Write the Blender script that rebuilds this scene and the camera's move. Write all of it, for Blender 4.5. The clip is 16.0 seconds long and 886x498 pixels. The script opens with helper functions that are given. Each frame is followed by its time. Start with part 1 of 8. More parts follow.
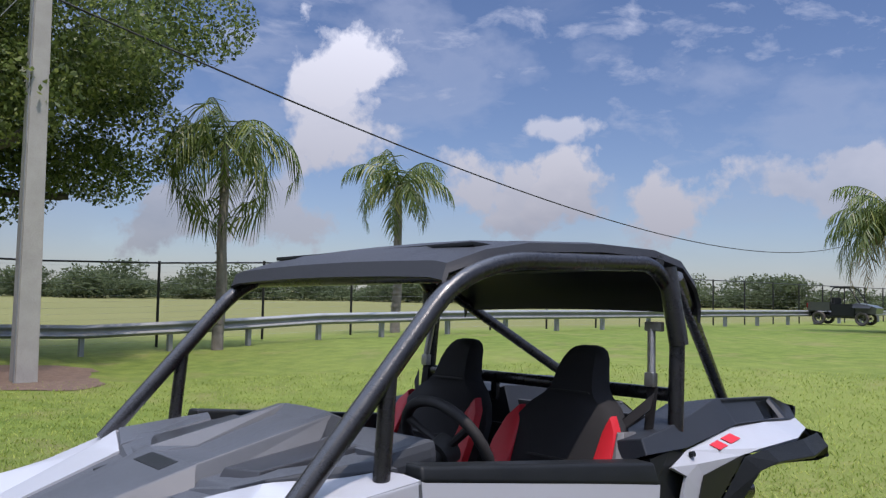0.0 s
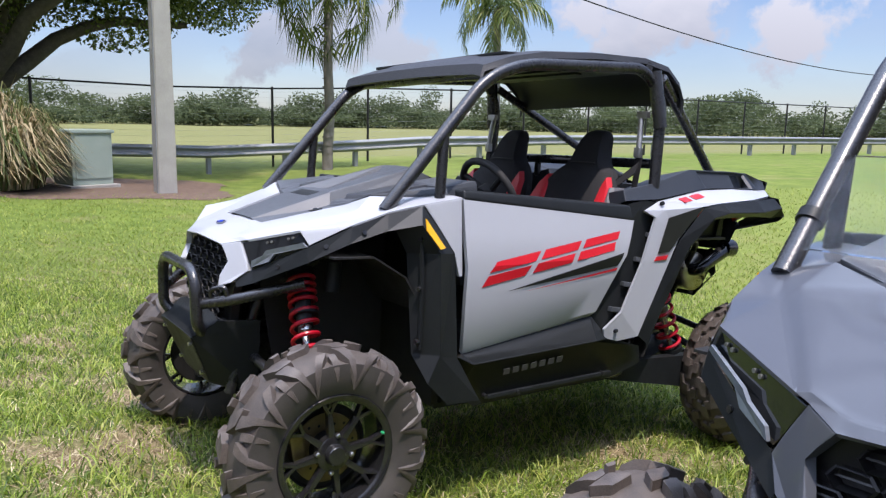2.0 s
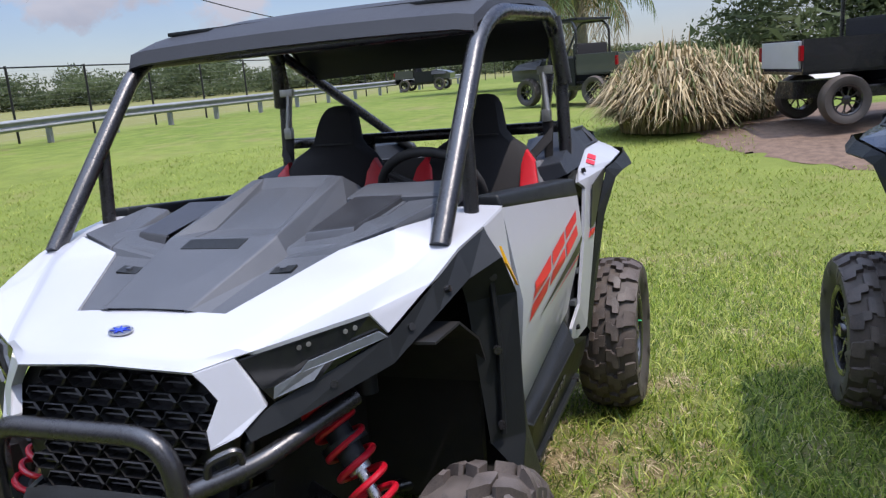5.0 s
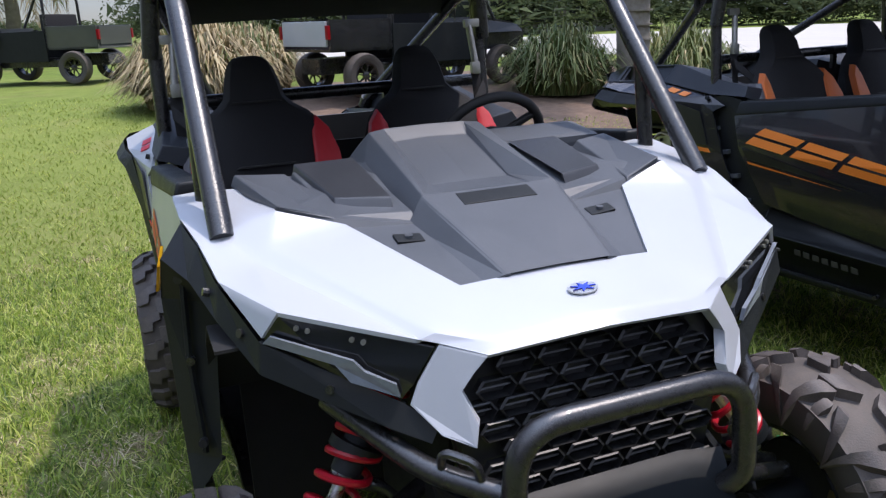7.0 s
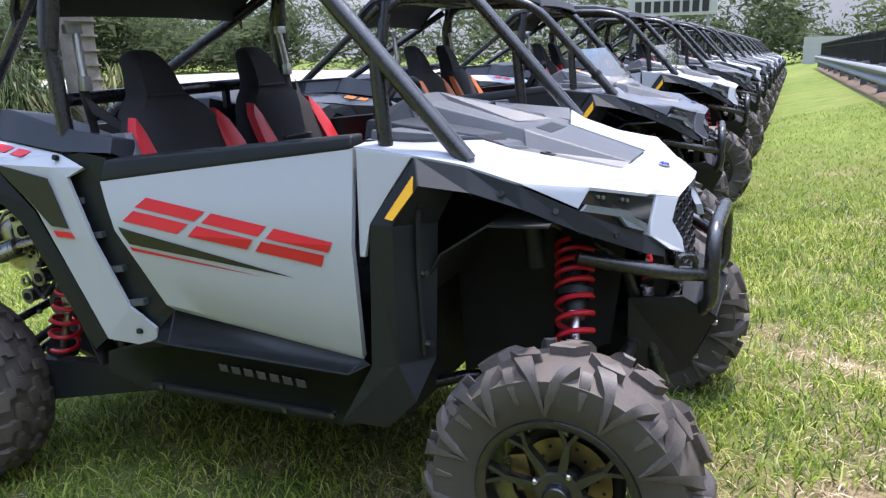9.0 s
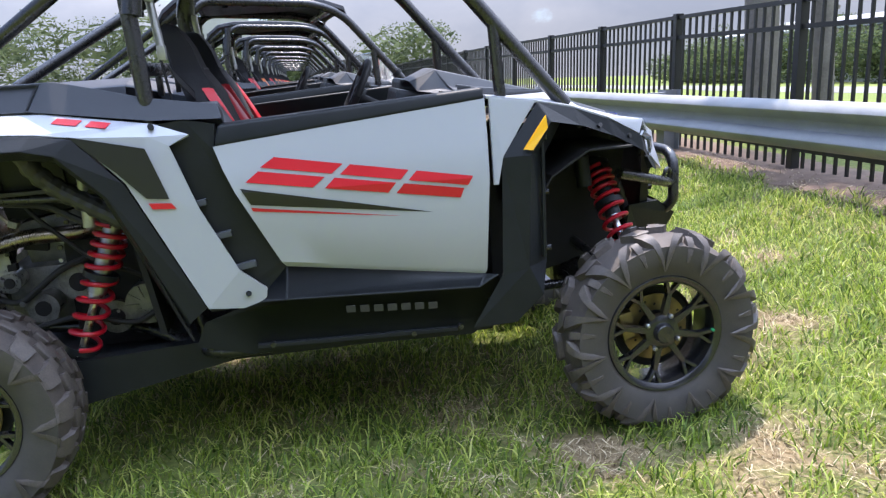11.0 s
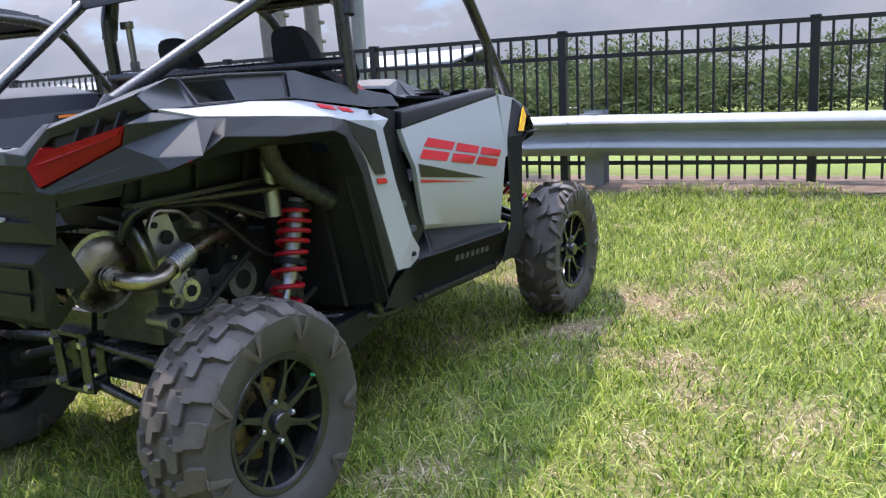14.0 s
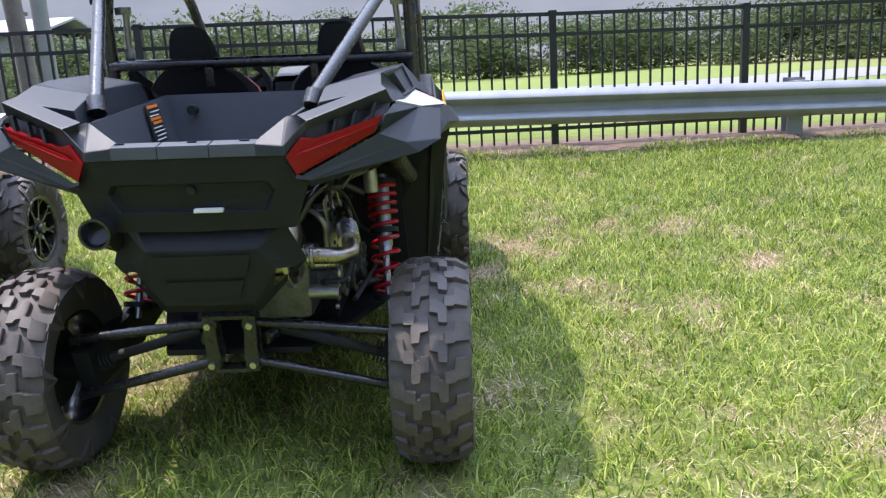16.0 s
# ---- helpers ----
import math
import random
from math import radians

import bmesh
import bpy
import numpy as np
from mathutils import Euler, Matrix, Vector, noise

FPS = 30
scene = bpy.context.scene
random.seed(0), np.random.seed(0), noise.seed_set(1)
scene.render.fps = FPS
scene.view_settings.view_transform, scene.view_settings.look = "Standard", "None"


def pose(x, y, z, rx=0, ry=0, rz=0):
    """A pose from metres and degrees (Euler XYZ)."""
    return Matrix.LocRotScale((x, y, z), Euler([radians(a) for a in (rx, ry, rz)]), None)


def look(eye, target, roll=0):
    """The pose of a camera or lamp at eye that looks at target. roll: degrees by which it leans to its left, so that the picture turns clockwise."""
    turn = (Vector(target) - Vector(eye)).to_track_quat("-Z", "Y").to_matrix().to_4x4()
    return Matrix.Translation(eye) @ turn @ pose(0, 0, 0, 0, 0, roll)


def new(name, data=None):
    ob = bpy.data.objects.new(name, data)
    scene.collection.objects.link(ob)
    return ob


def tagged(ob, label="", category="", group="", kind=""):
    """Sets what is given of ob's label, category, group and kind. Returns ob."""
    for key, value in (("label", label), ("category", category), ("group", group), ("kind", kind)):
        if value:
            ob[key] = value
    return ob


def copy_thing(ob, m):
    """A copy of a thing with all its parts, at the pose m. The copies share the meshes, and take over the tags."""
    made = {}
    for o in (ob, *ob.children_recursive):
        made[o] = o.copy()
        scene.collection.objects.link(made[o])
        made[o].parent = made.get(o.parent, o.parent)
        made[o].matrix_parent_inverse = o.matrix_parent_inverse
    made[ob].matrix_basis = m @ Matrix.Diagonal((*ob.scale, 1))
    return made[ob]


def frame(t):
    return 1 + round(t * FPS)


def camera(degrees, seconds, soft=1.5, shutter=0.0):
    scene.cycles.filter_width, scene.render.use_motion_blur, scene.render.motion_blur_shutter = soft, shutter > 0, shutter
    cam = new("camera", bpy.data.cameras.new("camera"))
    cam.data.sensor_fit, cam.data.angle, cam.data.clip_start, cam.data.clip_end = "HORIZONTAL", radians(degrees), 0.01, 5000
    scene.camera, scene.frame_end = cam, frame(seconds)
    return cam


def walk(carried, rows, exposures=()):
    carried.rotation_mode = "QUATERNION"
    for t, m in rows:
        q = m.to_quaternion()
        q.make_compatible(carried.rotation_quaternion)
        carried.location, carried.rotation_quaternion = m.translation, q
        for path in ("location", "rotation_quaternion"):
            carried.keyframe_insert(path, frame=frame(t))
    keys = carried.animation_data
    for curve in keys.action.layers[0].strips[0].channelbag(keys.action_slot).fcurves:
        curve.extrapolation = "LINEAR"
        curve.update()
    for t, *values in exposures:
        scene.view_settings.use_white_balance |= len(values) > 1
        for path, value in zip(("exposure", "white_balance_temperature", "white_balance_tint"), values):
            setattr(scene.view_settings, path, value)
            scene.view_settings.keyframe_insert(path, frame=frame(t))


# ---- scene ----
# camera: rows are given in the vehicle's own frame, TILT lays that frame on the sloping lawn
cam = camera(58.8, 16.0, soft=1.3)
TILT = Vector((-math.tan(radians(1.1)), math.tan(radians(3.0)), 1)).rotation_difference(Vector((0, 0, 1))).to_matrix().to_4x4()
PATH = [
    (0, (-1.984, 1.727, 1.51), (-0.475, 0.429, 1.718), 2.63),
    (0.5, (-2.279, 1.905, 1.44), (-0.716, 0.659, 1.528), 3.72),
    (1, (-2.565, 2.067, 1.364), (-0.955, 0.883, 1.327), 4.15),
    (1.5, (-2.826, 2.135, 1.333), (-1.182, 1.004, 1.185), 3.93),
    (2, (-2.967, 2.241, 1.331), (-1.318, 1.134, 1.096), 3.08),
    (2.5, (-3, 2.374, 1.349), (-1.395, 1.216, 1.063), 1.95),
    (3, (-2.779, 2.414, 1.335), (-1.27, 1.136, 1.033), 0.57),
    (3.5, (-2.484, 2.455, 1.331), (-1.128, 1.017, 1.026), -1.26),
    (3.7, (-2.324, 2.508, 1.358), (-1.059, 0.99, 1.052), -1.97),
    (5.8, (-0.402, 2.527, 1.444), (-0.143, 0.58, 1.069), -4.48),
    (6, (-0.2, 2.532, 1.431), (-0.075, 0.573, 1.046), -4.46),
    (6.5, (0.24, 2.53, 1.458), (-0.021, 0.593, 1.038), -4.46),
    (7, (0.687, 2.432, 1.451), (0.008, 0.613, 0.969), -3.95),
    (7.5, (1.12, 2.311, 1.475), (0.031, 0.722, 0.934), -2.81),
    (8, (1.523, 2.11, 1.436), (0.137, 0.773, 0.898), -2.52),
    (8.5, (1.96, 1.885, 1.416), (0.353, 0.808, 0.909), -3.27),
    (9, (2.383, 1.627, 1.385), (0.615, 0.82, 0.916), -4.26),
    (9.2, (2.484, 1.48, 1.335), (0.667, 0.787, 0.871), -4.86),
    (11.3, (3.151, -0.275, 1.324), (1.274, 0.194, 0.82), -4.2),
    (11.5, (3.148, -0.484, 1.33), (1.309, 0.094, 0.798), -4.2),
    (12, (3.086, -0.957, 1.359), (1.372, -0.094, 0.795), -3.7),
    (12.5, (2.981, -1.392, 1.321), (1.409, -0.277, 0.783), -3.7),
    (13, (2.792, -1.842, 1.359), (1.399, -0.509, 0.828), -3),
    (13.5, (2.576, -2.248, 1.3), (1.369, -0.721, 0.838), -3.9),
    (14, (2.242, -2.646, 1.301), (1.241, -0.973, 0.859), -3.4),
    (14.5, (1.921, -3.007, 1.348), (1.141, -1.217, 0.912), -3),
    (15, (1.551, -3.285, 1.361), (1.006, -1.418, 0.895), -2.6),
    (15.5, (1.172, -3.483, 1.414), (0.871, -1.572, 0.907), -2.3),
    (16, (0.791, -3.621, 1.461), (0.728, -1.699, 0.91), -2.2),
]
EXPOSURES = [(t, e, 6620, 21) for t, e in ((0.0, 0.0), (1.0, 0.24), (2.0, 0.50), (3.7, 0.56), (5.8, 0.14), (7.0, 0.14), (8.0, 0.48), (8.5, 0.76), (9.0, 0.88), (11.3, 1.12), (13.0, 1.06), (14.0, 0.94), (16.0, 0.90))]
walk(cam, [(t, TILT @ look(e, g, r)) for t, e, g, r in PATH], EXPOSURES)

# ---- light ----
SUN_DIR = Vector((-0.36, 0.08, 1)).normalized()
sun = new("sun", bpy.data.lights.new("sun", "SUN"))
sun.data.energy, sun.data.angle, sun.data.color = 3.5, radians(0.55), (1.0, 0.95, 0.86)
sun.matrix_world = look((0, 0, 0), -SUN_DIR)


def tree_of(nt):
    """Short-hands for a node tree: add a node with inputs, link sockets."""
    def add(kind, **ins):
        n = nt.nodes.new(kind)
        for k, v in ins.items():
            key = int(k[1:]) if k[0] == "i" and k[1:].isdigit() else k.replace("_", " ")
            if isinstance(v, bpy.types.NodeSocket):
                nt.links.new(v, n.inputs[key])
            else:
                n.inputs[key].default_value = v
        return n
    return add


def mathn(add, op, a, b=0.0, c=0.0, clamp=False):
    n = add("ShaderNodeMath", i0=a, i1=b, i2=c)
    n.operation, n.use_clamp = op, clamp
    return n.outputs[0]


def ramp(add, fac, stops):
    n = add("ShaderNodeValToRGB", Fac=fac)
    cr = n.color_ramp
    while len(cr.elements) > len(stops):
        cr.elements.remove(cr.elements[-1])
    while len(cr.elements) < len(stops):
        cr.elements.new(0.5)
    for e, (p, c) in zip(cr.elements, stops):
        e.position = p
        e.color = (*c, 1) if len(c) == 3 else c
    return n.outputs[0]


def mix(add, fac, a, b):
    n = add("ShaderNodeMixRGB", i0=fac, i1=a, i2=b)
    return n.outputs[0]


def make_sky():
    w = bpy.data.worlds.new("sky")
    scene.world = w
    w.use_nodes = True
    nt = w.node_tree
    nt.nodes.clear()
    add = tree_of(nt)
    sky = add("ShaderNodeTexSky")
    sky.sky_type, sky.sun_disc = "NISHITA", False
    sky.sun_elevation = math.asin(SUN_DIR.z)
    sky.sun_rotation = math.atan2(SUN_DIR.x, SUN_DIR.y)
    sky.air_density, sky.dust_density, sky.ozone_density = 1.0, 0.25, 1.6
    # clouds: a flat layer seen in perspective, thicker towards the horizon and towards +y
    co = add("ShaderNodeTexCoord").outputs["Generated"]
    sep = add("ShaderNodeSeparateXYZ", Vector=co)
    x, y, z = sep.outputs
    zz = mathn(add, "MAXIMUM", z, 0.0)
    den = mathn(add, "ADD", zz, 0.16)
    px, py = mathn(add, "DIVIDE", x, den), mathn(add, "DIVIDE", y, den)
    flat = add("ShaderNodeCombineXYZ", X=px, Y=py, Z=0.37).outputs[0]
    big = add("ShaderNodeTexNoise", Vector=flat, Scale=1.15, Detail=9.0, Roughness=0.56, Distortion=0.25)
    round_co = add("ShaderNodeMapping", Vector=co, Scale=(3.4, 3.4, 6.5)).outputs[0]
    cum = add("ShaderNodeTexNoise", Vector=round_co, Scale=1.25, Detail=10.0, Roughness=0.55, Distortion=0.15)
    low = mathn(add, "SUBTRACT", 1.0, mathn(add, "DIVIDE", zz, 0.42), clamp=True)
    # cover also grows overhead, out of view, added for fill light
    cover = mathn(add, "MULTIPLY_ADD", y, 0.10, mathn(add, "MULTIPLY_ADD", mathn(add, "POWER", zz, 2.0), 0.26, mathn(add, "MULTIPLY", x, -0.03)))
    a = mathn(add, "ADD", big.outputs["Fac"], cover)
    thin = ramp(add, a, [(0.50, (0, 0, 0)), (0.74, (0.8, 0.8, 0.8))])
    b = mathn(add, "ADD", mathn(add, "MULTIPLY_ADD", low, 0.25, cum.outputs["Fac"]), mathn(add, "MULTIPLY", cover, 0.6))
    thick = ramp(add, b, [(0.565, (0, 0, 0)), (0.67, (0.95, 0.95, 0.95))])
    shade = ramp(add, b, [(0.60, (0.86, 0.945, 1.07)), (0.86, (0.60, 0.70, 0.86))])
    # overhead clouds, out of view, made bluer to cool the shaded sides
    high = add("ShaderNodeMapRange", Value=zz, i1=0.35, i2=0.85).outputs[0]
    shade = mix(add, high, shade, (0.68, 0.90, 1.24, 1))
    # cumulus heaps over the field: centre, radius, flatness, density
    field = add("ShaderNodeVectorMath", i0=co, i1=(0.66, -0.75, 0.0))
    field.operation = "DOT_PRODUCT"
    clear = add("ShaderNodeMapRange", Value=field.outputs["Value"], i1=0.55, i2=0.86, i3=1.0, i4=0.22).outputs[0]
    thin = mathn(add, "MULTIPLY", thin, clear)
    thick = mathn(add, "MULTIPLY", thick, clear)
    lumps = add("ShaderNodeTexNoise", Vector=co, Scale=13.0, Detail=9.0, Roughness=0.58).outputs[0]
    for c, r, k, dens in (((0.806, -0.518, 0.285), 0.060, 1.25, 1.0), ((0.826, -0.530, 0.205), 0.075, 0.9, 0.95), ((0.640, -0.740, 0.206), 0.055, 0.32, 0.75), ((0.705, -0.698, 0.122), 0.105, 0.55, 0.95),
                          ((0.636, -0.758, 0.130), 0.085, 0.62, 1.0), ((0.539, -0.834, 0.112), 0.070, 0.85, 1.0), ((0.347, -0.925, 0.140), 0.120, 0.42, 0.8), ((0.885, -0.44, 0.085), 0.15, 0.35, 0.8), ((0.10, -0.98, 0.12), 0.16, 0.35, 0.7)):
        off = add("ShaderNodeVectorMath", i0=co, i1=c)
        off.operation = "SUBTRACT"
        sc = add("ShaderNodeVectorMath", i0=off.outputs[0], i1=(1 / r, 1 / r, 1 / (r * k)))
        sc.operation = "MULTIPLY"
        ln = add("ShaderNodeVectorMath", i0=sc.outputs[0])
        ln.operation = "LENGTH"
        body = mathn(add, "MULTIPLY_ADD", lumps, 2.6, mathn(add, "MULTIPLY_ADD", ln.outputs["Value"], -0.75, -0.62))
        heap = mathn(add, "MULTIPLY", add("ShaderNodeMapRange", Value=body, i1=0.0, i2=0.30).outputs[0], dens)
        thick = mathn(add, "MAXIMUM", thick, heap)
    streak_co = add("ShaderNodeMapping", Vector=co, Rotation=(0.0, 0.12, 0.85), Scale=(16.0, 2.2, 30.0)).outputs[0]
    streak = add("ShaderNodeTexNoise", Vector=streak_co, Scale=1.0, Detail=6.0, Roughness=0.6, Distortion=0.3).outputs[0]
    wisps = add("ShaderNodeMapRange", Value=streak, i1=0.52, i2=0.80, i3=0.0, i4=0.55).outputs[0]
    thin = mathn(add, "MAXIMUM", thin, mathn(add, "MULTIPLY", wisps, add("ShaderNodeMapRange", Value=zz, i1=0.06, i2=0.25).outputs[0]))
    haze = mathn(add, "POWER", mathn(add, "SUBTRACT", 1.0, zz, clamp=True), 9.0)
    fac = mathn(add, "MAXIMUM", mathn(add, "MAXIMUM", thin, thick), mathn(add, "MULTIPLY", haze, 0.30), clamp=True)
    blue = add("ShaderNodeMixRGB", i0=1.0, i1=sky.outputs[0], i2=(0.80, 0.93, 1.12, 1))
    blue.blend_type = "MULTIPLY"
    bg1 = add("ShaderNodeBackground", Color=blue.outputs[0], Strength=0.09)
    # cloud strength raised towards the zenith, out of view, as added fill
    bg2 = add("ShaderNodeBackground", Color=shade, Strength=mathn(add, "MAXIMUM", mathn(add, "MULTIPLY_ADD", y, -0.15, mathn(add, "MULTIPLY_ADD", mathn(add, "POWER", zz, 1.5), 3.0, 0.31)), 0.3))
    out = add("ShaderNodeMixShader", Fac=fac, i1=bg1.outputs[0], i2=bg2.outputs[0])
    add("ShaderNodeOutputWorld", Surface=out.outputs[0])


make_sky()

# ---- materials ----
def new_mat(name):
    m = bpy.data.materials.new(name)
    m.use_nodes = True
    nt = m.node_tree
    nt.nodes.clear()
    add = tree_of(nt)
    bsdf = add("ShaderNodeBsdfPrincipled")
    add("ShaderNodeOutputMaterial", Surface=bsdf.outputs[0])
    return m, nt, add, bsdf


def put(nt, bsdf, **ins):
    for k, v in ins.items():
        key = k.replace("_", " ")
        if isinstance(v, bpy.types.NodeSocket):
            nt.links.new(v, bsdf.inputs[key])
        else:
            bsdf.inputs[key].default_value = v


def noisy(name, c1, c2, rough=(0.4, 0.6), scale=30.0, fine=400.0, bump=0.0, metal=0.0, detail=6.0, island=0.0, coat=0.0, spec=0.5):
    """Two-scale noise between two colours, with roughness range and fine bump."""
    m, nt, add, bsdf = new_mat(name)
    co = add("ShaderNodeTexCoord").outputs["Object"]
    n1 = add("ShaderNodeTexNoise", Vector=co, Scale=scale, Detail=detail, Roughness=0.6)
    n2 = add("ShaderNodeTexNoise", Vector=co, Scale=fine, Detail=2.0)
    f = mathn(add, "MULTIPLY_ADD", n2.outputs[0], 0.35, mathn(add, "MULTIPLY", n1.outputs[0], 0.65))
    f = mathn(add, "MULTIPLY_ADD", f, 2.2, -0.6, clamp=True)
    if island:
        rnd = add("ShaderNodeNewGeometry").outputs["Random Per Island"]
        f = mathn(add, "MULTIPLY_ADD", mathn(add, "SUBTRACT", rnd, 0.5), island, f, clamp=True)
    col = mix(add, f, (*c1, 1), (*c2, 1))
    ro = add("ShaderNodeMapRange", Value=f, To_Min=rough[0], To_Max=rough[1]).outputs[0]
    put(nt, bsdf, Base_Color=col, Roughness=ro, Metallic=metal, Coat_Weight=coat, Specular_IOR_Level=spec)
    if bump:
        b = add("ShaderNodeBump", Height=n2.outputs[0], Strength=bump, Distance=0.001)
        nt.links.new(b.outputs[0], bsdf.inputs["Normal"])
    return m


def paint(name, c, c2, rough=0.22):
    return noisy(name, c, c2, (rough, rough + 0.08), 3.0, 900.0, 0.02, 0.0, coat=0.6)


M = {}
M["white"] = noisy("white_paint", (0.405, 0.422, 0.450), (0.382, 0.398, 0.426), (0.28, 0.36), 3.0, 900.0, 0.02, coat=0.2)
M["grey_paint"] = paint("grey_paint", (0.072, 0.077, 0.089), (0.060, 0.065, 0.075), 0.3)
M["silver_paint"] = paint("silver_paint", (0.42, 0.45, 0.49), (0.36, 0.39, 0.42), 0.28)
M["black_paint"] = paint("black_paint", (0.012, 0.012, 0.014), (0.018, 0.018, 0.02), 0.2)
M["black"] = noisy("black_moulded_plastic", (0.0095, 0.0112, 0.0122), (0.0175, 0.0198, 0.0212), (0.36, 0.52), 9.0, 700.0, 0.35, spec=0.24)
M["dark"] = noisy("charcoal_moulded_plastic", (0.048, 0.054, 0.062), (0.074, 0.081, 0.091), (0.40, 0.54), 7.0, 800.0, 0.4)
M["char"] = noisy("dark_charcoal_plastic", (0.0125, 0.0160, 0.0215), (0.0215, 0.0265, 0.0345), (0.44, 0.58), 7.0, 800.0, 0.4)
M["roof"] = noisy("roof_plastic", (0.018, 0.019, 0.022), (0.030, 0.032, 0.036), (0.4, 0.55), 5.0, 800.0, 0.4)
M["dark_gloss"] = noisy("glossy_charcoal_plastic", (0.022, 0.023, 0.026), (0.040, 0.042, 0.046), (0.26, 0.36), 9.0, 500.0, 0.2)
M["liner"] = noisy("wheel_arch_liner", (0.004, 0.004, 0.004), (0.010, 0.0095, 0.009), (0.6, 0.85), 14.0, 500.0, 0.4)
M["tube"] = noisy("powder_coated_steel", (0.010, 0.010, 0.011), (0.019, 0.019, 0.020), (0.22, 0.34), 20.0, 900.0, 0.25, coat=0.3, spec=0.6)
M["satin"] = noisy("satin_black_grille", (0.008, 0.008, 0.009), (0.015, 0.015, 0.016), (0.34, 0.5), 20.0, 900.0, 0.1)
M["red"] = noisy("red_powder_coat", (0.36, 0.005, 0.016), (0.47, 0.009, 0.022), (0.25, 0.4), 25.0, 600.0, 0.1)
M["orange"] = noisy("orange_powder_coat", (0.62, 0.13, 0.02), (0.72, 0.18, 0.03), (0.3, 0.4), 25.0, 600.0, 0.1)
M["red_decal"] = noisy("red_vinyl_decal", (0.58, 0.012, 0.022), (0.66, 0.02, 0.03), (0.3, 0.4), 8.0, 500.0)
M["orange_decal"] = noisy("orange_vinyl_decal", (0.80, 0.20, 0.02), (0.86, 0.25, 0.04), (0.3, 0.4), 8.0, 500.0)
M["black_decal"] = noisy("black_vinyl_decal", (0.012, 0.013, 0.012), (0.02, 0.021, 0.02), (0.3, 0.4), 8.0, 500.0)
M["grey_decal"] = noisy("grey_mark", (0.035, 0.035, 0.035), (0.052, 0.052, 0.052), (0.4, 0.5), 8.0, 500.0)
M["paper"] = noisy("printed_label", (0.6, 0.6, 0.58), (0.7, 0.7, 0.68), (0.5, 0.6), 8.0, 500.0)
M["seat"] = noisy("black_seat_fabric", (0.008, 0.008, 0.009), (0.018, 0.018, 0.02), (0.75, 0.95), 60.0, 900.0, 0.6)
M["seat_grey"] = noisy("grey_seat_vinyl", (0.11, 0.11, 0.115), (0.15, 0.15, 0.155), (0.5, 0.6), 30.0, 700.0, 0.3)
M["red_vinyl"] = noisy("red_seat_vinyl", (0.50, 0.012, 0.02), (0.60, 0.02, 0.03), (0.38, 0.5), 30.0, 700.0, 0.3)
M["orange_vinyl"] = noisy("orange_seat_vinyl", (0.66, 0.15, 0.03), (0.72, 0.18, 0.04), (0.38, 0.5), 30.0, 700.0, 0.3)
M["rubber"] = noisy("tyre_sidewall_rubber", (0.034, 0.031, 0.030), (0.080, 0.070, 0.062), (0.48, 0.72), 8.0, 260.0, 0.5)
M["rubber_dust"] = noisy("dust_covered_rubber", (0.036, 0.031, 0.028), (0.110, 0.088, 0.073), (0.55, 0.8), 16.0, 260.0, 0.5)
M["lug"] = noisy("worn_tread_rubber", (0.034, 0.030, 0.028), (0.135, 0.109, 0.093), (0.42, 0.68), 14.0, 260.0, 0.8, island=0.14)
M["rubber_clean"] = noisy("black_rubber", (0.010, 0.010, 0.010), (0.022, 0.021, 0.02), (0.6, 0.8), 20.0, 400.0, 0.3)
M["rim"] = noisy("black_cast_alloy", (0.010, 0.010, 0.011), (0.02, 0.02, 0.021), (0.16, 0.26), 25.0, 700.0, 0.1, coat=0.5)
M["steel"] = noisy("zinc_plated_steel", (0.42, 0.42, 0.42), (0.6, 0.6, 0.58), (0.2, 0.4), 60.0, 500.0, 0.1, 1.0)
M["alu"] = noisy("cast_aluminium", (0.30, 0.30, 0.29), (0.5, 0.5, 0.48), (0.35, 0.55), 40.0, 500.0, 0.3, 1.0)
M["grime"] = noisy("oily_cast_aluminium", (0.07, 0.07, 0.066), (0.34, 0.34, 0.31), (0.4, 0.65), 22.0, 300.0, 0.5, 0.7)
M["hose"] = noisy("dull_hose_rubber", (0.022, 0.022, 0.020), (0.046, 0.045, 0.041), (0.4, 0.55), 18.0, 300.0, 0.3)
M["disc"] = noisy("zinc_yellow_brake_disc", (0.20, 0.155, 0.075), (0.28, 0.22, 0.12), (0.3, 0.5), 60.0, 500.0, 0.1, 0.9)
M["pipe"] = noisy("heat_tinted_exhaust_steel", (0.20, 0.14, 0.075), (0.55, 0.52, 0.46), (0.2, 0.4), 9.0, 300.0, 0.1, 1.0, 3.0)
M["amber"] = noisy("amber_reflector", (0.85, 0.40, 0.01), (0.92, 0.48, 0.02), (0.15, 0.25), 90.0, 500.0)
M["galv"] = noisy("galvanised_steel", (0.18, 0.19, 0.20), (0.33, 0.345, 0.355), (0.46, 0.68), 3.0, 160.0, 0.3, 0.45)
M["fence_paint"] = noisy("black_fence_enamel", (0.008, 0.008, 0.009), (0.016, 0.016, 0.017), (0.3, 0.45), 6.0, 500.0, 0.1)
M["green"] = noisy("green_plastic", (0.02, 0.42, 0.16), (0.03, 0.5, 0.2), (0.3, 0.4), 90.0, 500.0)
M["blue"] = noisy("blue_enamel", (0.01, 0.04, 0.42), (0.02, 0.06, 0.5), (0.2, 0.3), 90.0, 500.0)


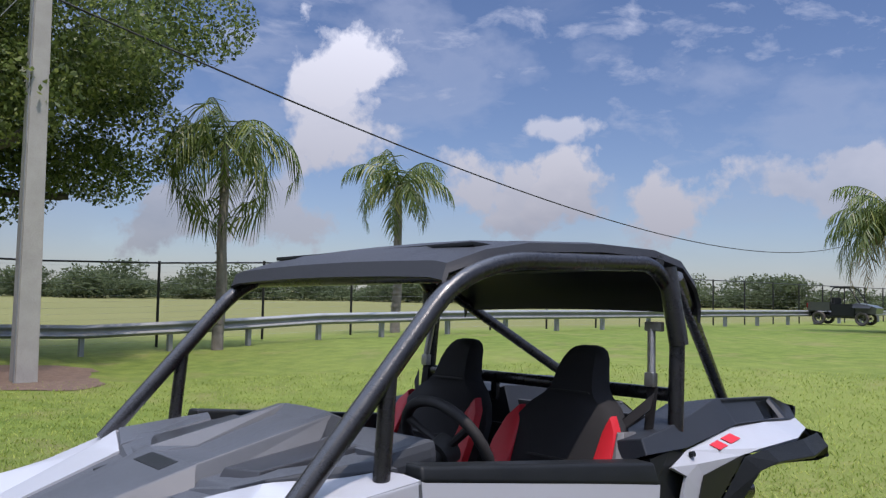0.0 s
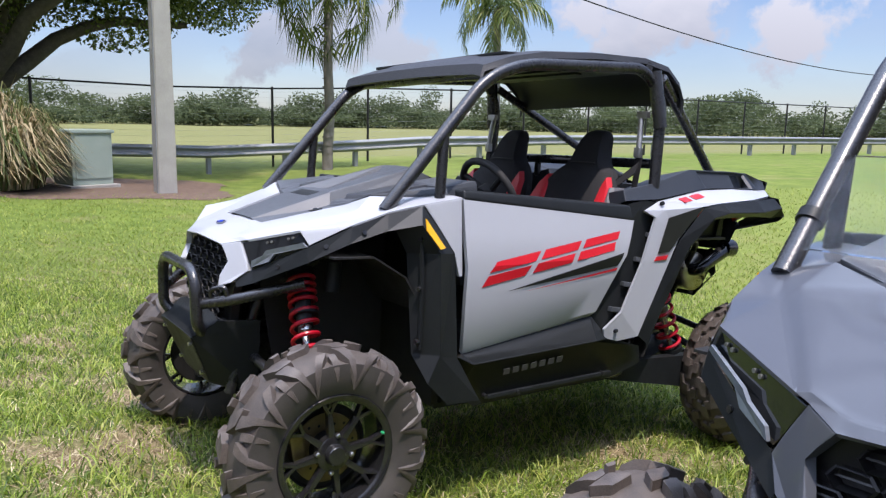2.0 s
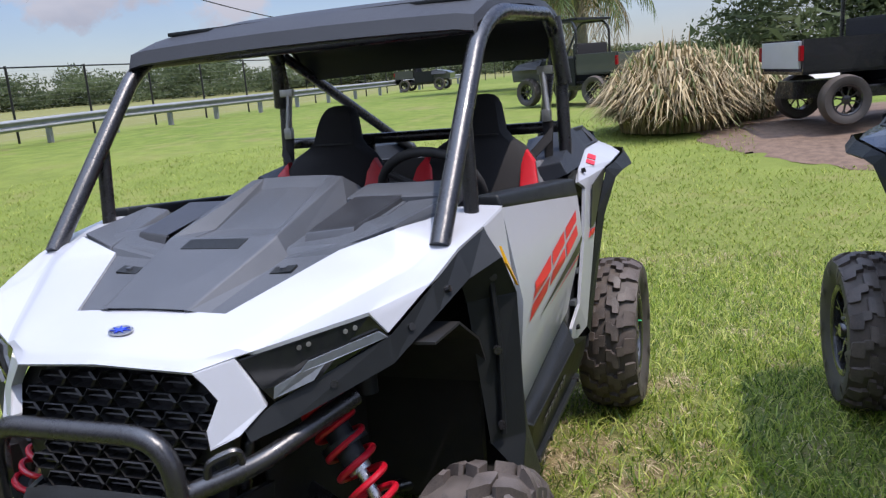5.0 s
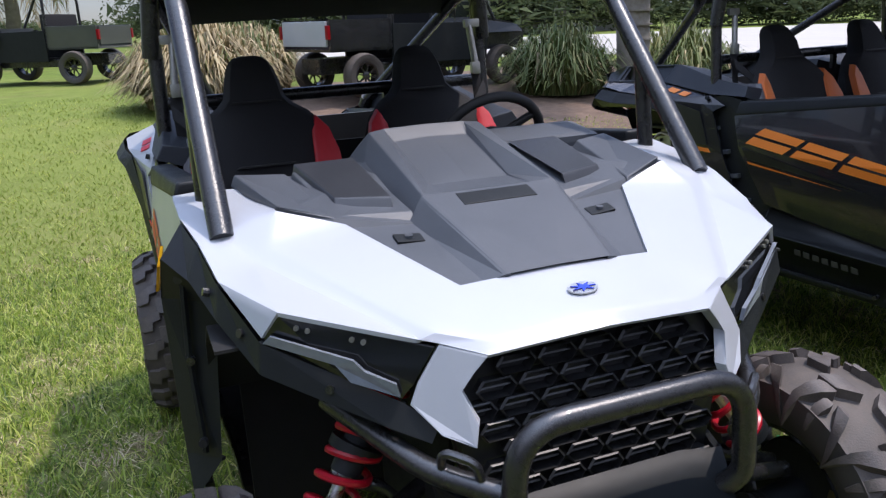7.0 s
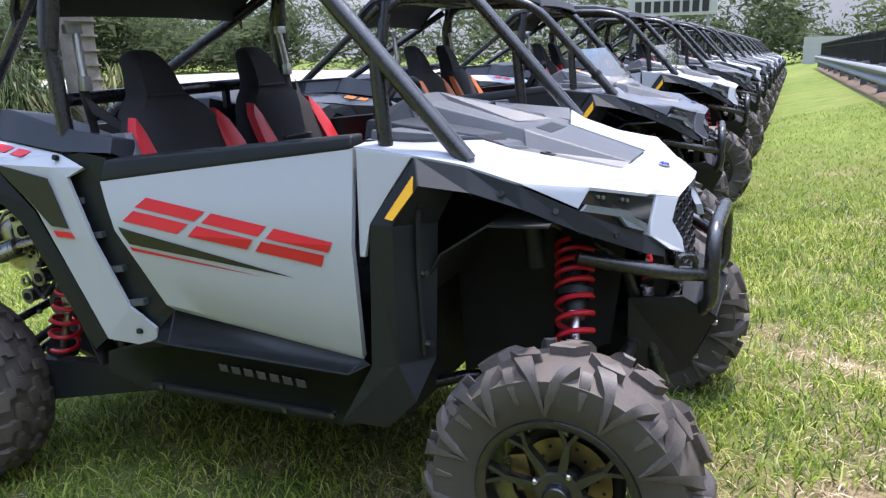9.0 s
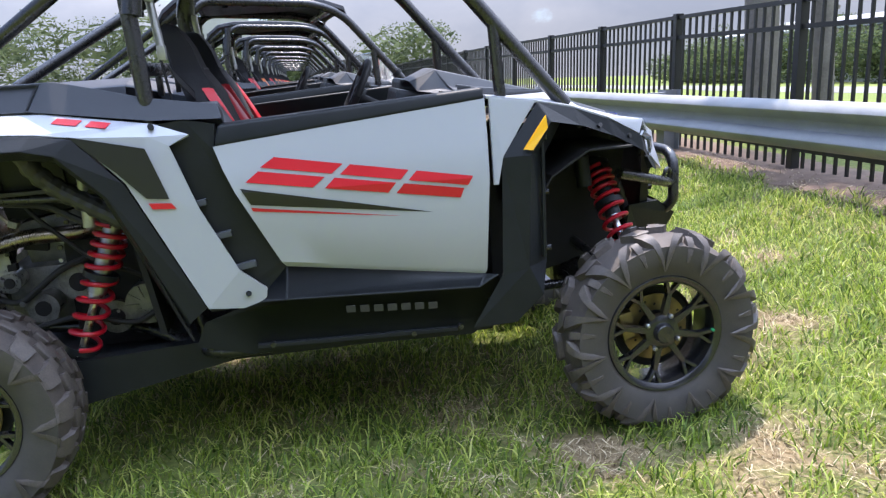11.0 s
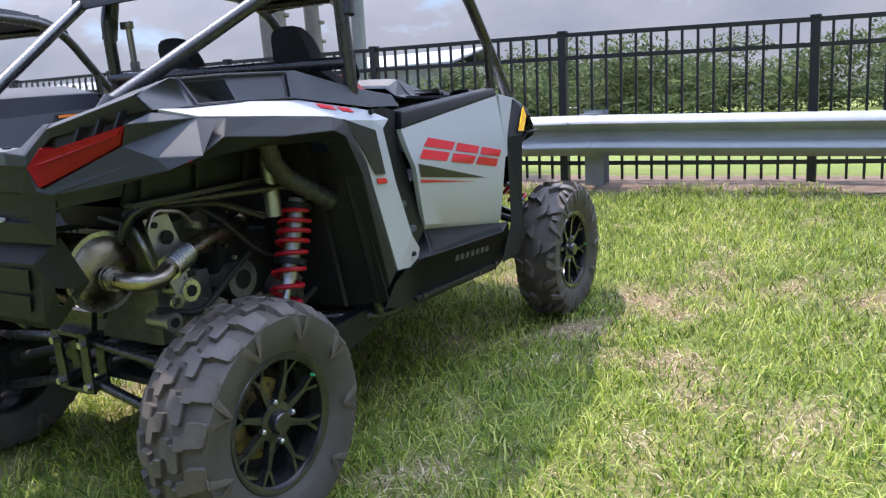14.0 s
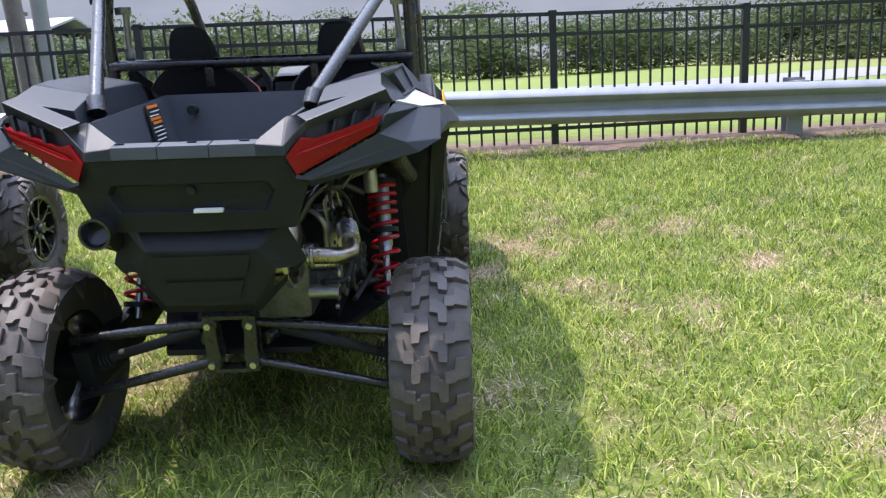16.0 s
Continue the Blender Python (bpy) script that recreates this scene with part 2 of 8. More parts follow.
def lens_mat(name, c, rough=0.08, gloss=1.0):
    m, nt, add, bsdf = new_mat(name)
    co = add("ShaderNodeTexCoord").outputs["Object"]
    n = add("ShaderNodeTexNoise", Vector=co, Scale=60.0, Detail=3.0)
    col = mix(add, n.outputs[0], (*c, 1), (*[v * 0.6 for v in c], 1))
    put(nt, bsdf, Base_Color=col, Roughness=rough, Coat_Weight=0.4 * gloss, Specular_IOR_Level=0.5 * gloss)
    return m


def glass_mat(name, c):
    m, nt, add, bsdf = new_mat(name)
    put(nt, bsdf, Base_Color=(*c, 1), Roughness=0.02, Transmission_Weight=1.0, IOR=1.2)
    return m


M["tail"] = lens_mat("dark_red_lamp_lens", (0.30, 0.003, 0.008), 0.3, 0.35)
M["tail_bright"] = lens_mat("red_light_guide", (0.36, 0.004, 0.008), 0.3, 0.35)
M["lamp_dark"] = lens_mat("smoked_headlamp_lens", (0.012, 0.013, 0.014))
M["lamp_strip"] = lens_mat("grey_light_strip", (0.21, 0.235, 0.27), 0.12)
M["glass"] = glass_mat("clear_polycarbonate", (0.93, 0.96, 0.97))

# ---- mesh helpers ----
def thing(name, label, category, group="", kind="", m=None):
    ob = new(name)
    ob.empty_display_size = 0.1
    if m is not None:
        ob.matrix_world = m
    return tagged(ob, label, category, group, kind)


def mesh_of(name, bm, material, smooth=False):
    me = bpy.data.meshes.new(name)
    bmesh.ops.recalc_face_normals(bm, faces=bm.faces)
    bm.to_mesh(me)
    bm.free()
    for m in material if isinstance(material, (list, tuple)) else [material]:
        me.materials.append(m)
    if smooth:
        me.shade_smooth()
        me.set_sharp_from_angle(angle=radians(38 if smooth is True else smooth))
    return me


def part(name, bm, material, parent, label="", smooth=False):
    ob = new(name, mesh_of(name, bm, material, smooth))
    ob.parent = parent
    return tagged(ob, label)


def solo(name, bm, material, label, category, group="", kind="", smooth=False, m=None):
    ob = new(name, mesh_of(name, bm, material, smooth))
    if m is not None:
        ob.matrix_world = m
    return tagged(ob, label, category, group, kind)


def add_faces(bm, verts, faces):
    vs = [bm.verts.new(v) for v in verts]
    for f in faces:
        bm.faces.new([vs[i] for i in f])
    return vs


def box(bm, c, s, rot=None, bevel=0.0):
    """A box of size s at c, optionally turned (Matrix 3x3)."""
    g = bmesh.ops.create_cube(bm, size=1.0)["verts"]
    for v in g:
        p = Vector((v.co.x * s[0], v.co.y * s[1], v.co.z * s[2]))
        v.co = (rot @ p if rot else p) + Vector(c)
    if bevel:
        es = list({e for v in g for e in v.link_edges})
        bmesh.ops.bevel(bm, geom=es, offset=bevel, segments=2, profile=0.7, affect="EDGES")


def plate(bm, pts, thick, bevel=0.0):
    """A polygon made solid by the vector thick."""
    a = [bm.verts.new(p) for p in pts]
    b = [bm.verts.new(Vector(p) + Vector(thick)) for p in pts]
    n = len(a)
    fs = [bm.faces.new(a), bm.faces.new(b[::-1])]
    fs += [bm.faces.new((a[i], b[i], b[(i + 1) % n], a[(i + 1) % n])) for i in range(n)]
    if bevel:
        es = list({e for f in fs[:1] for e in f.edges})
        bmesh.ops.bevel(bm, geom=es, offset=bevel, segments=2, profile=0.7, affect="EDGES")


def thicken(bm, faces, thick):
    """Gives a skin a back and a rim; no vertex moves further than the thickness."""
    faces = [f for f in faces if f.is_valid]
    for f in faces:
        f.normal_update()
    nor = {}
    for f in faces:
        for v in f.verts:
            nor[v] = nor.get(v, Vector()) + f.normal * f.calc_area()
    back = {v: bm.verts.new(v.co - n.normalized() * thick) for v, n in nor.items()}
    count = {}
    for f in faces:
        for e in f.edges:
            count[e] = count.get(e, 0) + 1
    for f in faces:
        for l in f.loops:
            if count[l.edge] == 1:
                a, b = l.vert, l.link_loop_next.vert
                bm.faces.new((b, a, back[a], back[b]))
    for f in faces:
        bm.faces.new([back[v] for v in f.verts][::-1])


def shell(bm, verts, faces, thick=0.006, bevel=0.0, crease=0.12):
    """A faceted skin with eased creases, made solid inwards (faces wind so that the first one looks outwards or up)."""
    vs = [bm.verts.new(v) for v in verts]
    fs = [bm.faces.new([vs[i] for i in f]) for f in faces]
    bmesh.ops.recalc_face_normals(bm, faces=fs)
    mid = sum((f.calc_center_median() for f in fs), Vector()) / len(fs)
    lean = sum(f.normal.dot(Vector((mid.x * 1.0, mid.y * 0.6, 0.55))) * f.calc_area() for f in fs)
    if lean < 0:
        bmesh.ops.reverse_faces(bm, faces=fs)
    if bevel:
        es = [e for e in {e for f in fs for e in f.edges} if len(e.link_faces) == 2 and e.calc_face_angle(0) > crease]
        if es:
            made = bmesh.ops.bevel(bm, geom=es, offset=bevel, segments=2, profile=0.6, affect="EDGES")["faces"]
            fs = [f for f in set(fs) | set(made) if f.is_valid]
    thicken(bm, fs, thick)


def soft_shell(bm, verts, faces, thick, rounds=3, cuts=5):
    """A mirrored skin, finely divided and relaxed so that its creases turn soft."""
    vs = [bm.verts.new(v) for v in verts]
    ws = [bm.verts.new(v) for v in mirrored(verts)]
    fs = [bm.faces.new([vs[i] for i in f]) for f in faces] + [bm.faces.new([ws[i] for i in f][::-1]) for f in faces]
    bmesh.ops.remove_doubles(bm, verts=bm.verts, dist=0.0006)
    fs = bmesh.ops.triangulate(bm, faces=bm.faces[:])["faces"]
    bmesh.ops.subdivide_edges(bm, edges=bm.edges[:], cuts=cuts, use_grid_fill=True)
    for _ in range(rounds):
        move = {}
        for v in bm.verts:
            if not v.is_boundary:
                near = [e.other_vert(v).co for e in v.link_edges]
                move[v] = sum(near, Vector()) / len(near)
        for v, c in move.items():
            v.co = v.co.lerp(c, 0.6)
    bmesh.ops.recalc_face_normals(bm, faces=bm.faces[:])
    if sum(f.normal.z * f.calc_area() for f in bm.faces) < 0:
        bmesh.ops.reverse_faces(bm, faces=bm.faces[:])
    thicken(bm, bm.faces[:], thick)


def ribbed_tube(bm, pts, r0, r1, n):
    """A hose along close points, its radius going to and fro."""
    side = None
    rings = []
    for i, p in enumerate(pts):
        t = (pts[min(i + 1, len(pts) - 1)] - pts[max(i - 1, 0)]).normalized()
        side = (Vector((1, 0, 0)) if side is None else side)
        side = (side - t * side.dot(t)).normalized()
        other = t.cross(side)
        r = r1 if i % 4 < 2 else r0
        rings.append([bm.verts.new(p + r * (side * math.cos(a) + other * math.sin(a))) for a in [math.tau * k / n for k in range(n)]])
    for A, B in zip(rings, rings[1:]):
        for k in range(n):
            bm.faces.new((A[k], A[(k + 1) % n], B[(k + 1) % n], B[k]))
    bm.faces.new(rings[0][::-1])
    bm.faces.new(rings[-1])


def mirrored(verts):
    return [(-x, y, z) for x, y, z in verts]


def rounded(points, r, steps=6):
    """A polyline with its corners turned into arcs."""
    P = [Vector(p) for p in points]
    out = [P[0]]
    for a, b, c in zip(P, P[1:], P[2:]):
        u, v = (a - b), (c - b)
        d = min(r, u.length * 0.48, v.length * 0.48)
        p0, p1 = b + u.normalized() * d, b + v.normalized() * d
        for i in range(steps + 1):
            t = i / steps
            out.append((1 - t) ** 2 * p0 + 2 * t * (1 - t) * b + t * t * p1)
    return out + [P[-1]]


def tube(bm, points, r, n=12, bend=0.0, cap=True, r2=None):
    """A round tube along a polyline; r2 tapers it."""
    P = rounded(points, bend) if bend else [Vector(p) for p in points]
    tang = [(P[min(i + 1, len(P) - 1)] - P[max(i - 1, 0)]).normalized() for i in range(len(P))]
    up = Vector((0, 0, 1)) if abs(tang[0].z) < 0.9 else Vector((1, 0, 0))
    side = tang[0].cross(up).normalized()
    rings = []
    for i, (p, t) in enumerate(zip(P, tang)):
        side = (side - t * side.dot(t)).normalized()
        other = t.cross(side)
        rr = r if r2 is None else r + (r2 - r) * i / (len(P) - 1)
        rings.append([bm.verts.new(p + rr * (side * math.cos(a) + other * math.sin(a))) for a in [2 * math.pi * k / n for k in range(n)]])
    for A, B in zip(rings, rings[1:]):
        for k in range(n):
            bm.faces.new((A[k], A[(k + 1) % n], B[(k + 1) % n], B[k]))
    if cap:
        bm.faces.new(rings[0][::-1])
        bm.faces.new(rings[-1])


def revolve(bm, profile, n, axis="x", closed=False, centre=(0, 0, 0)):
    """Turns (along, radius) pairs round an axis."""
    rings = []
    for k in range(n):
        a = 2 * math.pi * k / n
        c, s = math.cos(a), math.sin(a)
        ring = []
        for u, r in profile:
            p = {"x": (u, r * c, r * s), "y": (r * c, u, r * s), "z": (r * c, r * s, u)}[axis]
            ring.append(bm.verts.new(Vector(p) + Vector(centre)))
        rings.append(ring)
    m = len(profile)
    for k in range(n):
        A, B = rings[k], rings[(k + 1) % n]
        for i in range(m if closed else m - 1):
            bm.faces.new((A[i], A[(i + 1) % m], B[(i + 1) % m], B[i]))


def rot_of(axis, degrees):
    return Matrix.Rotation(radians(degrees), 3, axis)


def fast_mesh(name, co, faces, material, smooth=False):
    """A mesh from numpy arrays: co (n, 3), faces (m, k)."""
    me = bpy.data.meshes.new(name)
    co, faces = np.asarray(co, np.float32), np.asarray(faces, np.int32)
    m, k = faces.shape
    me.vertices.add(len(co))
    me.vertices.foreach_set("co", co.ravel())
    me.loops.add(m * k)
    me.loops.foreach_set("vertex_index", faces.ravel())
    me.polygons.add(m)
    me.polygons.foreach_set("loop_start", np.arange(0, m * k, k, dtype=np.int32))
    me.polygons.foreach_set("loop_total", np.full(m, k, np.int32))
    me.update(calc_edges=True)
    me.materials.append(material)
    return me


def leaf_cloud(rng, centres, radii, count, size, flat=0.35, shell_bias=0.55):
    """Small folded leaves (rhombs) strewn in ellipsoids: vertex and face arrays."""
    centres, radii = np.asarray(centres, float), np.asarray(radii, float)
    vol = radii.prod(1)
    pick = rng.choice(len(centres), count, p=vol / vol.sum())
    d = rng.normal(size=(count, 3))
    d /= np.linalg.norm(d, axis=1)[:, None]
    rr = rng.uniform(0, 1, count) ** (1 / 3)
    rr = shell_bias * (0.72 + 0.28 * rr) + (1 - shell_bias) * rr
    p = centres[pick] + d * radii[pick] * rr[:, None]
    a = rng.normal(size=(count, 3))
    a[:, 2] -= flat
    a /= np.linalg.norm(a, axis=1)[:, None]
    b = np.cross(a, d + rng.normal(size=(count, 3)) * 0.6)
    b /= np.linalg.norm(b, axis=1)[:, None] + 1e-9
    s = size * rng.uniform(0.6, 1.35, count)[:, None]
    co = np.stack([p - a * s * 0.5, p + b * s * 0.26, p + a * s * 0.5, p - b * s * 0.26], 1).reshape(-1, 3)
    f = np.arange(count * 4).reshape(-1, 4)
    return co, f

# ---- ground ----
GY = [(-400, 0.0), (-60, 0.35), (-30, 0.48), (-16, 0.50), (-10, 0.34), (-7, 0.03), (-4, -0.19), (-1, -0.052), (0.9, 0.048), (1.3, 0.10), (1.65, 0.175), (2.35, 0.31), (3.2, 0.50), (3.7, 0.54), (4.5, 0.50), (6, 0.38), (9, 0.28), (14, 0.2), (60, 0.2), (400, 0.1)]
GX = [(-400, 0.05), (-12, 0.12), (-3, 0.06), (0, 0.0), (2, -0.038), (5, -0.06), (9, -0.04), (14, 0.03), (17, 0.10), (22, 0.06), (40, -0.05), (400, -0.1)]


def ground_z(x, y):
    x, y = np.asarray(x, float), np.asarray(y, float)
    yy = y - 0.16 * np.clip(x, 0, 8) * np.clip((y - 1.2) / 2.0, 0, 1)
    # blends the slope by the drive with the far flat
    gz = np.interp(yy, *zip(*GY))
    gx = np.interp(x, *zip(*GX))
    side = np.clip((np.abs(x) - 10) / 15, 0, 1)
    gz = gz * (1 - side * np.where(y < 1, 1, 0.0))
    return gz + gx


def gz(x, y):
    return float(ground_z(x, y))


def fence_y(x):
    return 3.50 + (0.160 * x if x > -0.3 else 0.012 * x - 0.044)


def dry_mask(x, y):
    """How dry the lawn is at a place, 0 to 1: a few patches and a fine scatter."""
    v = np.zeros(len(x))
    for cx, cy, r, k in ((1.25, 1.35, 0.42, 1.0), (1.35, 0.55, 0.30, 0.8), (1.62, 0.35, 0.30, 0.8), (2.0, 0.25, 0.30, 0.7), (1.75, 1.55, 0.28, 0.7), (0.95, -0.75, 0.26, 0.9), (0.9, 0.85, 0.25, 0.9), (-0.65, -1.35, 0.40, 0.7), (0.2, 1.62, 0.55, 0.8),
                         (-0.9, 1.75, 0.60, 0.8), (-0.6, 2.0, 0.5, 0.5), (0.6, -1.45, 0.25, 0.7), (2.5, 0.9, 0.35, 0.6), (2.25, 1.6, 0.3, 0.5), (1.5, -0.2, 0.25, 0.5), (-3.3, 2.2, 0.5, 0.5), (-5.6, 2.05, 0.55, 0.6), (1.1, -1.9, 0.3, 0.5),
                         (1.3, 1.9, 0.3, 0.6), (2.9, 0.2, 0.3, 0.6), (-0.5, -0.4, 0.6, 0.4), (0.2, 0.5, 0.5, 0.4), (2.7, -0.6, 0.35, 0.6), (2.1, -1.1, 0.3, 0.5)):
        v = np.maximum(v, k * np.exp(-(((x - cx) ** 2 + (y - cy) ** 2) / (0.66 * r) ** 2) ** 1.5))
    w = np.sin(x * 7.3 + np.sin(y * 5.1) * 1.7) * np.sin(y * 6.7 + np.sin(x * 4.3) * 1.9) + 0.6 * np.sin(x * 17.1 + y * 3.0) * np.sin(y * 15.3 - x * 2.0)
    return np.clip(v * (0.70 + 0.55 * w) + 0.46 * np.clip(w - 0.35, 0, 1) + 0.06, 0, 1)


def make_ground():
    def axis(near, far, step):
        a = list(np.arange(-near, near + 1e-6, step))
        d, v = step, near
        while v < far:
            d *= 1.22
            v += d
            a = [-v] + a + [v]
        return np.array(a)
    xs, ys = axis(16, 1500, 0.16), axis(14, 1500, 0.16)
    X, Y = np.meshgrid(xs, ys, indexing="ij")
    Z = ground_z(X, Y)
    rng = np.random.default_rng(3)
    near = np.exp(-((X / 18) ** 2 + (Y / 18) ** 2))
    Z += rng.normal(0, 0.004, Z.shape) * near
    n, m = X.shape
    co = np.stack([X, Y, Z], -1).reshape(-1, 3)
    i = np.arange(n * m).reshape(n, m)
    f = np.stack([i[:-1, :-1], i[1:, :-1], i[1:, 1:], i[:-1, 1:]], -1).reshape(-1, 4)
    me = bpy.data.meshes.new("ground")
    me.from_pydata(co.tolist(), [], f.tolist())
    me.shade_smooth()
    dry = me.attributes.new("dry", "FLOAT", "POINT")
    dry.data.foreach_set("value", np.clip(dry_mask(co[:, 0], co[:, 1]) * (np.hypot(co[:, 0], co[:, 1]) < 7), 0, 1).astype(np.float32))
    bed = me.attributes.new("mulched", "FLOAT", "POINT")
    off = co[:, 1] - np.array([fence_y(v) for v in co[:, 0]])
    bed.data.foreach_set("value", (np.clip(1.25 - np.abs(off + 0.14) / 0.44, 0, 1) * (np.abs(co[:, 0]) < 40)).astype(np.float32))
    m_, nt, add, bsdf = new_mat("lawn_soil")
    pos = add("ShaderNodeNewGeometry").outputs["Position"]
    n1 = add("ShaderNodeTexNoise", Vector=pos, Scale=0.9, Detail=6.0, Roughness=0.6)
    n2 = add("ShaderNodeTexNoise", Vector=pos, Scale=38.0, Detail=5.0, Roughness=0.7)
    n3 = add("ShaderNodeTexNoise", Vector=pos, Scale=0.06, Detail=3.0)
    # near soil runs darker: shade between the blades put into its colour
    grass = ramp(add, n2.outputs[0], [(0.32, (0.048, 0.066, 0.018)), (0.68, (0.165, 0.195, 0.050))])
    wide = add("ShaderNodeVectorMath", i0=pos)
    wide.operation = "LENGTH"
    off = add("ShaderNodeMapRange", Value=wide.outputs["Value"], i1=4.0, i2=9.0).outputs[0]
    n4 = add("ShaderNodeTexNoise", Vector=pos, Scale=2.2, Detail=8.0, Roughness=0.65)
    even = ramp(add, n4.outputs[0], [(0.36, (0.078, 0.120, 0.020)), (0.64, (0.150, 0.198, 0.038))])
    grass = mix(add, off, grass, even)
    sy = add("ShaderNodeSeparateXYZ", Vector=pos).outputs[1]
    meadow = add("ShaderNodeMapRange", Value=sy, i1=5.0, i2=9.0).outputs[0]
    grass = mix(add, mathn(add, "MULTIPLY", meadow, 0.8), grass, (0.160, 0.205, 0.058, 1))
    straw = ramp(add, n2.outputs[0], [(0.3, (0.13, 0.095, 0.05)), (0.75, (0.34, 0.26, 0.15))])
    patch = ramp(add, n1.outputs[0], [(0.54, (0, 0, 0)), (0.70, (0.8, 0.8, 0.8))])
    worn = add("ShaderNodeAttribute")
    worn.attribute_name = "dry"
    bare = mathn(add, "MULTIPLY_ADD", worn.outputs["Fac"], 1.6, mathn(add, "MULTIPLY_ADD", n2.outputs[0], 0.6, -0.45), clamp=True)
    patch = mathn(add, "MAXIMUM", mathn(add, "MULTIPLY", patch, 0.6), bare)
    col = mix(add, patch, grass, straw)
    dry = ramp(add, n3.outputs[0], [(0.45, (0, 0, 0)), (0.65, (0.5, 0.5, 0.5))])
    col = mix(add, dry, col, (0.20, 0.225, 0.06, 1))
    sx = add("ShaderNodeSeparateXYZ", Vector=pos).outputs[0]
    hay = add("ShaderNodeMapRange", Value=sx, i1=19.0, i2=26.0).outputs[0]
    col = mix(add, mathn(add, "MULTIPLY", hay, 0.75), col, (0.175, 0.165, 0.070, 1))
    line = add("ShaderNodeAttribute")
    line.attribute_name = "mulched"
    n5 = add("ShaderNodeTexNoise", Vector=pos, Scale=5.0, Detail=6.0, Roughness=0.7)
    strip_fac = mathn(add, "MULTIPLY_ADD", line.outputs["Fac"], 2.2, mathn(add, "MULTIPLY_ADD", n5.outputs[0], 2.0, -1.9), clamp=True)
    chips = ramp(add, n2.outputs[0], [(0.3, (0.050, 0.032, 0.022)), (0.72, (0.21, 0.15, 0.11))])
    col = mix(add, strip_fac, col, chips)
    b = add("ShaderNodeBump", Height=n2.outputs[0], Strength=0.6, Distance=0.02)
    put(nt, bsdf, Base_Color=col, Roughness=0.9, Specular_IOR_Level=0.15, Normal=b.outputs[0])
    me.materials.append(m_)
    return tagged(new("ground", me), "mown green lawn with dry straw-coloured patches, a field beyond", "ground", kind="structure")


make_ground()

# ---- the off-road vehicles ----
FY, RY, HZ = 1.137, -1.115, 0.353      # axles and hub height


def tyre_profile(w, R):
    """Half-open cross-section from inner to outer bead: (x, radius)."""
    h = w / 2
    return [(-h * 0.72, 0.195), (-h * 0.86, 0.225), (-h * 0.98, 0.270), (-h * 0.97, 0.310), (-h * 0.86, R - 0.034), (-h * 0.62, R - 0.020),
            (-h * 0.3, R - 0.014), (0, R - 0.012), (h * 0.3, R - 0.014), (h * 0.62, R - 0.020), (h * 0.86, R - 0.034), (h * 0.97, 0.310),
            (h * 0.98, 0.270), (h * 0.86, 0.225), (h * 0.72, 0.195)]


def tread_lug(bm, w, R, phi, s, us, slants, widths, heights):
    """One rubber block of the tread, laid over the carcass; s is the side."""
    h = w / 2

    def surf(u):
        sg, a = (1 if u >= 0 else -1), abs(u)
        pts = [(0, 0, R - 0.012), (0.35, h * 0.35, R - 0.014), (0.7, h * 0.70, R - 0.022), (1.0, h * 0.93, R - 0.045), (1.25, h * 0.99, R - 0.085), (1.5, h * 1.0, R - 0.115)]
        for (a0, x0, r0), (a1, x1, r1) in zip(pts, pts[1:]):
            if a <= a1:
                t = (a - a0) / (a1 - a0)
                return sg * (x0 + (x1 - x0) * t), r0 + (r1 - r0) * t
        return sg * pts[-1][1], pts[-1][2]
    rows = []
    for u, sl, wd, ht in zip(us, slants, widths, heights):
        u *= s
        x, r = surf(u)
        out = Vector((math.copysign(max(0, abs(u) - 0.8) * 1.2, u), 0, 1)).normalized() if abs(u) > 0.8 else Vector((0, 0, 1))
        row = []
        for da, top in ((-1, 0), (-0.88, 1), (0.88, 1), (1, 0)):
            rr = r + (ht * out.z if top else -0.006)
            xx = x + (ht * out.x if top else 0)
            ang = phi + sl + da * wd / 2
            row.append(bm.verts.new((xx, rr * math.sin(ang), rr * math.cos(ang))))
        rows.append(row)
    for A, B in zip(rows, rows[1:]):
        for i in range(3):
            bm.faces.new((A[i], A[i + 1], B[i + 1], B[i]))
    bm.faces.new(rows[0][::-1])
    bm.faces.new(rows[-1])


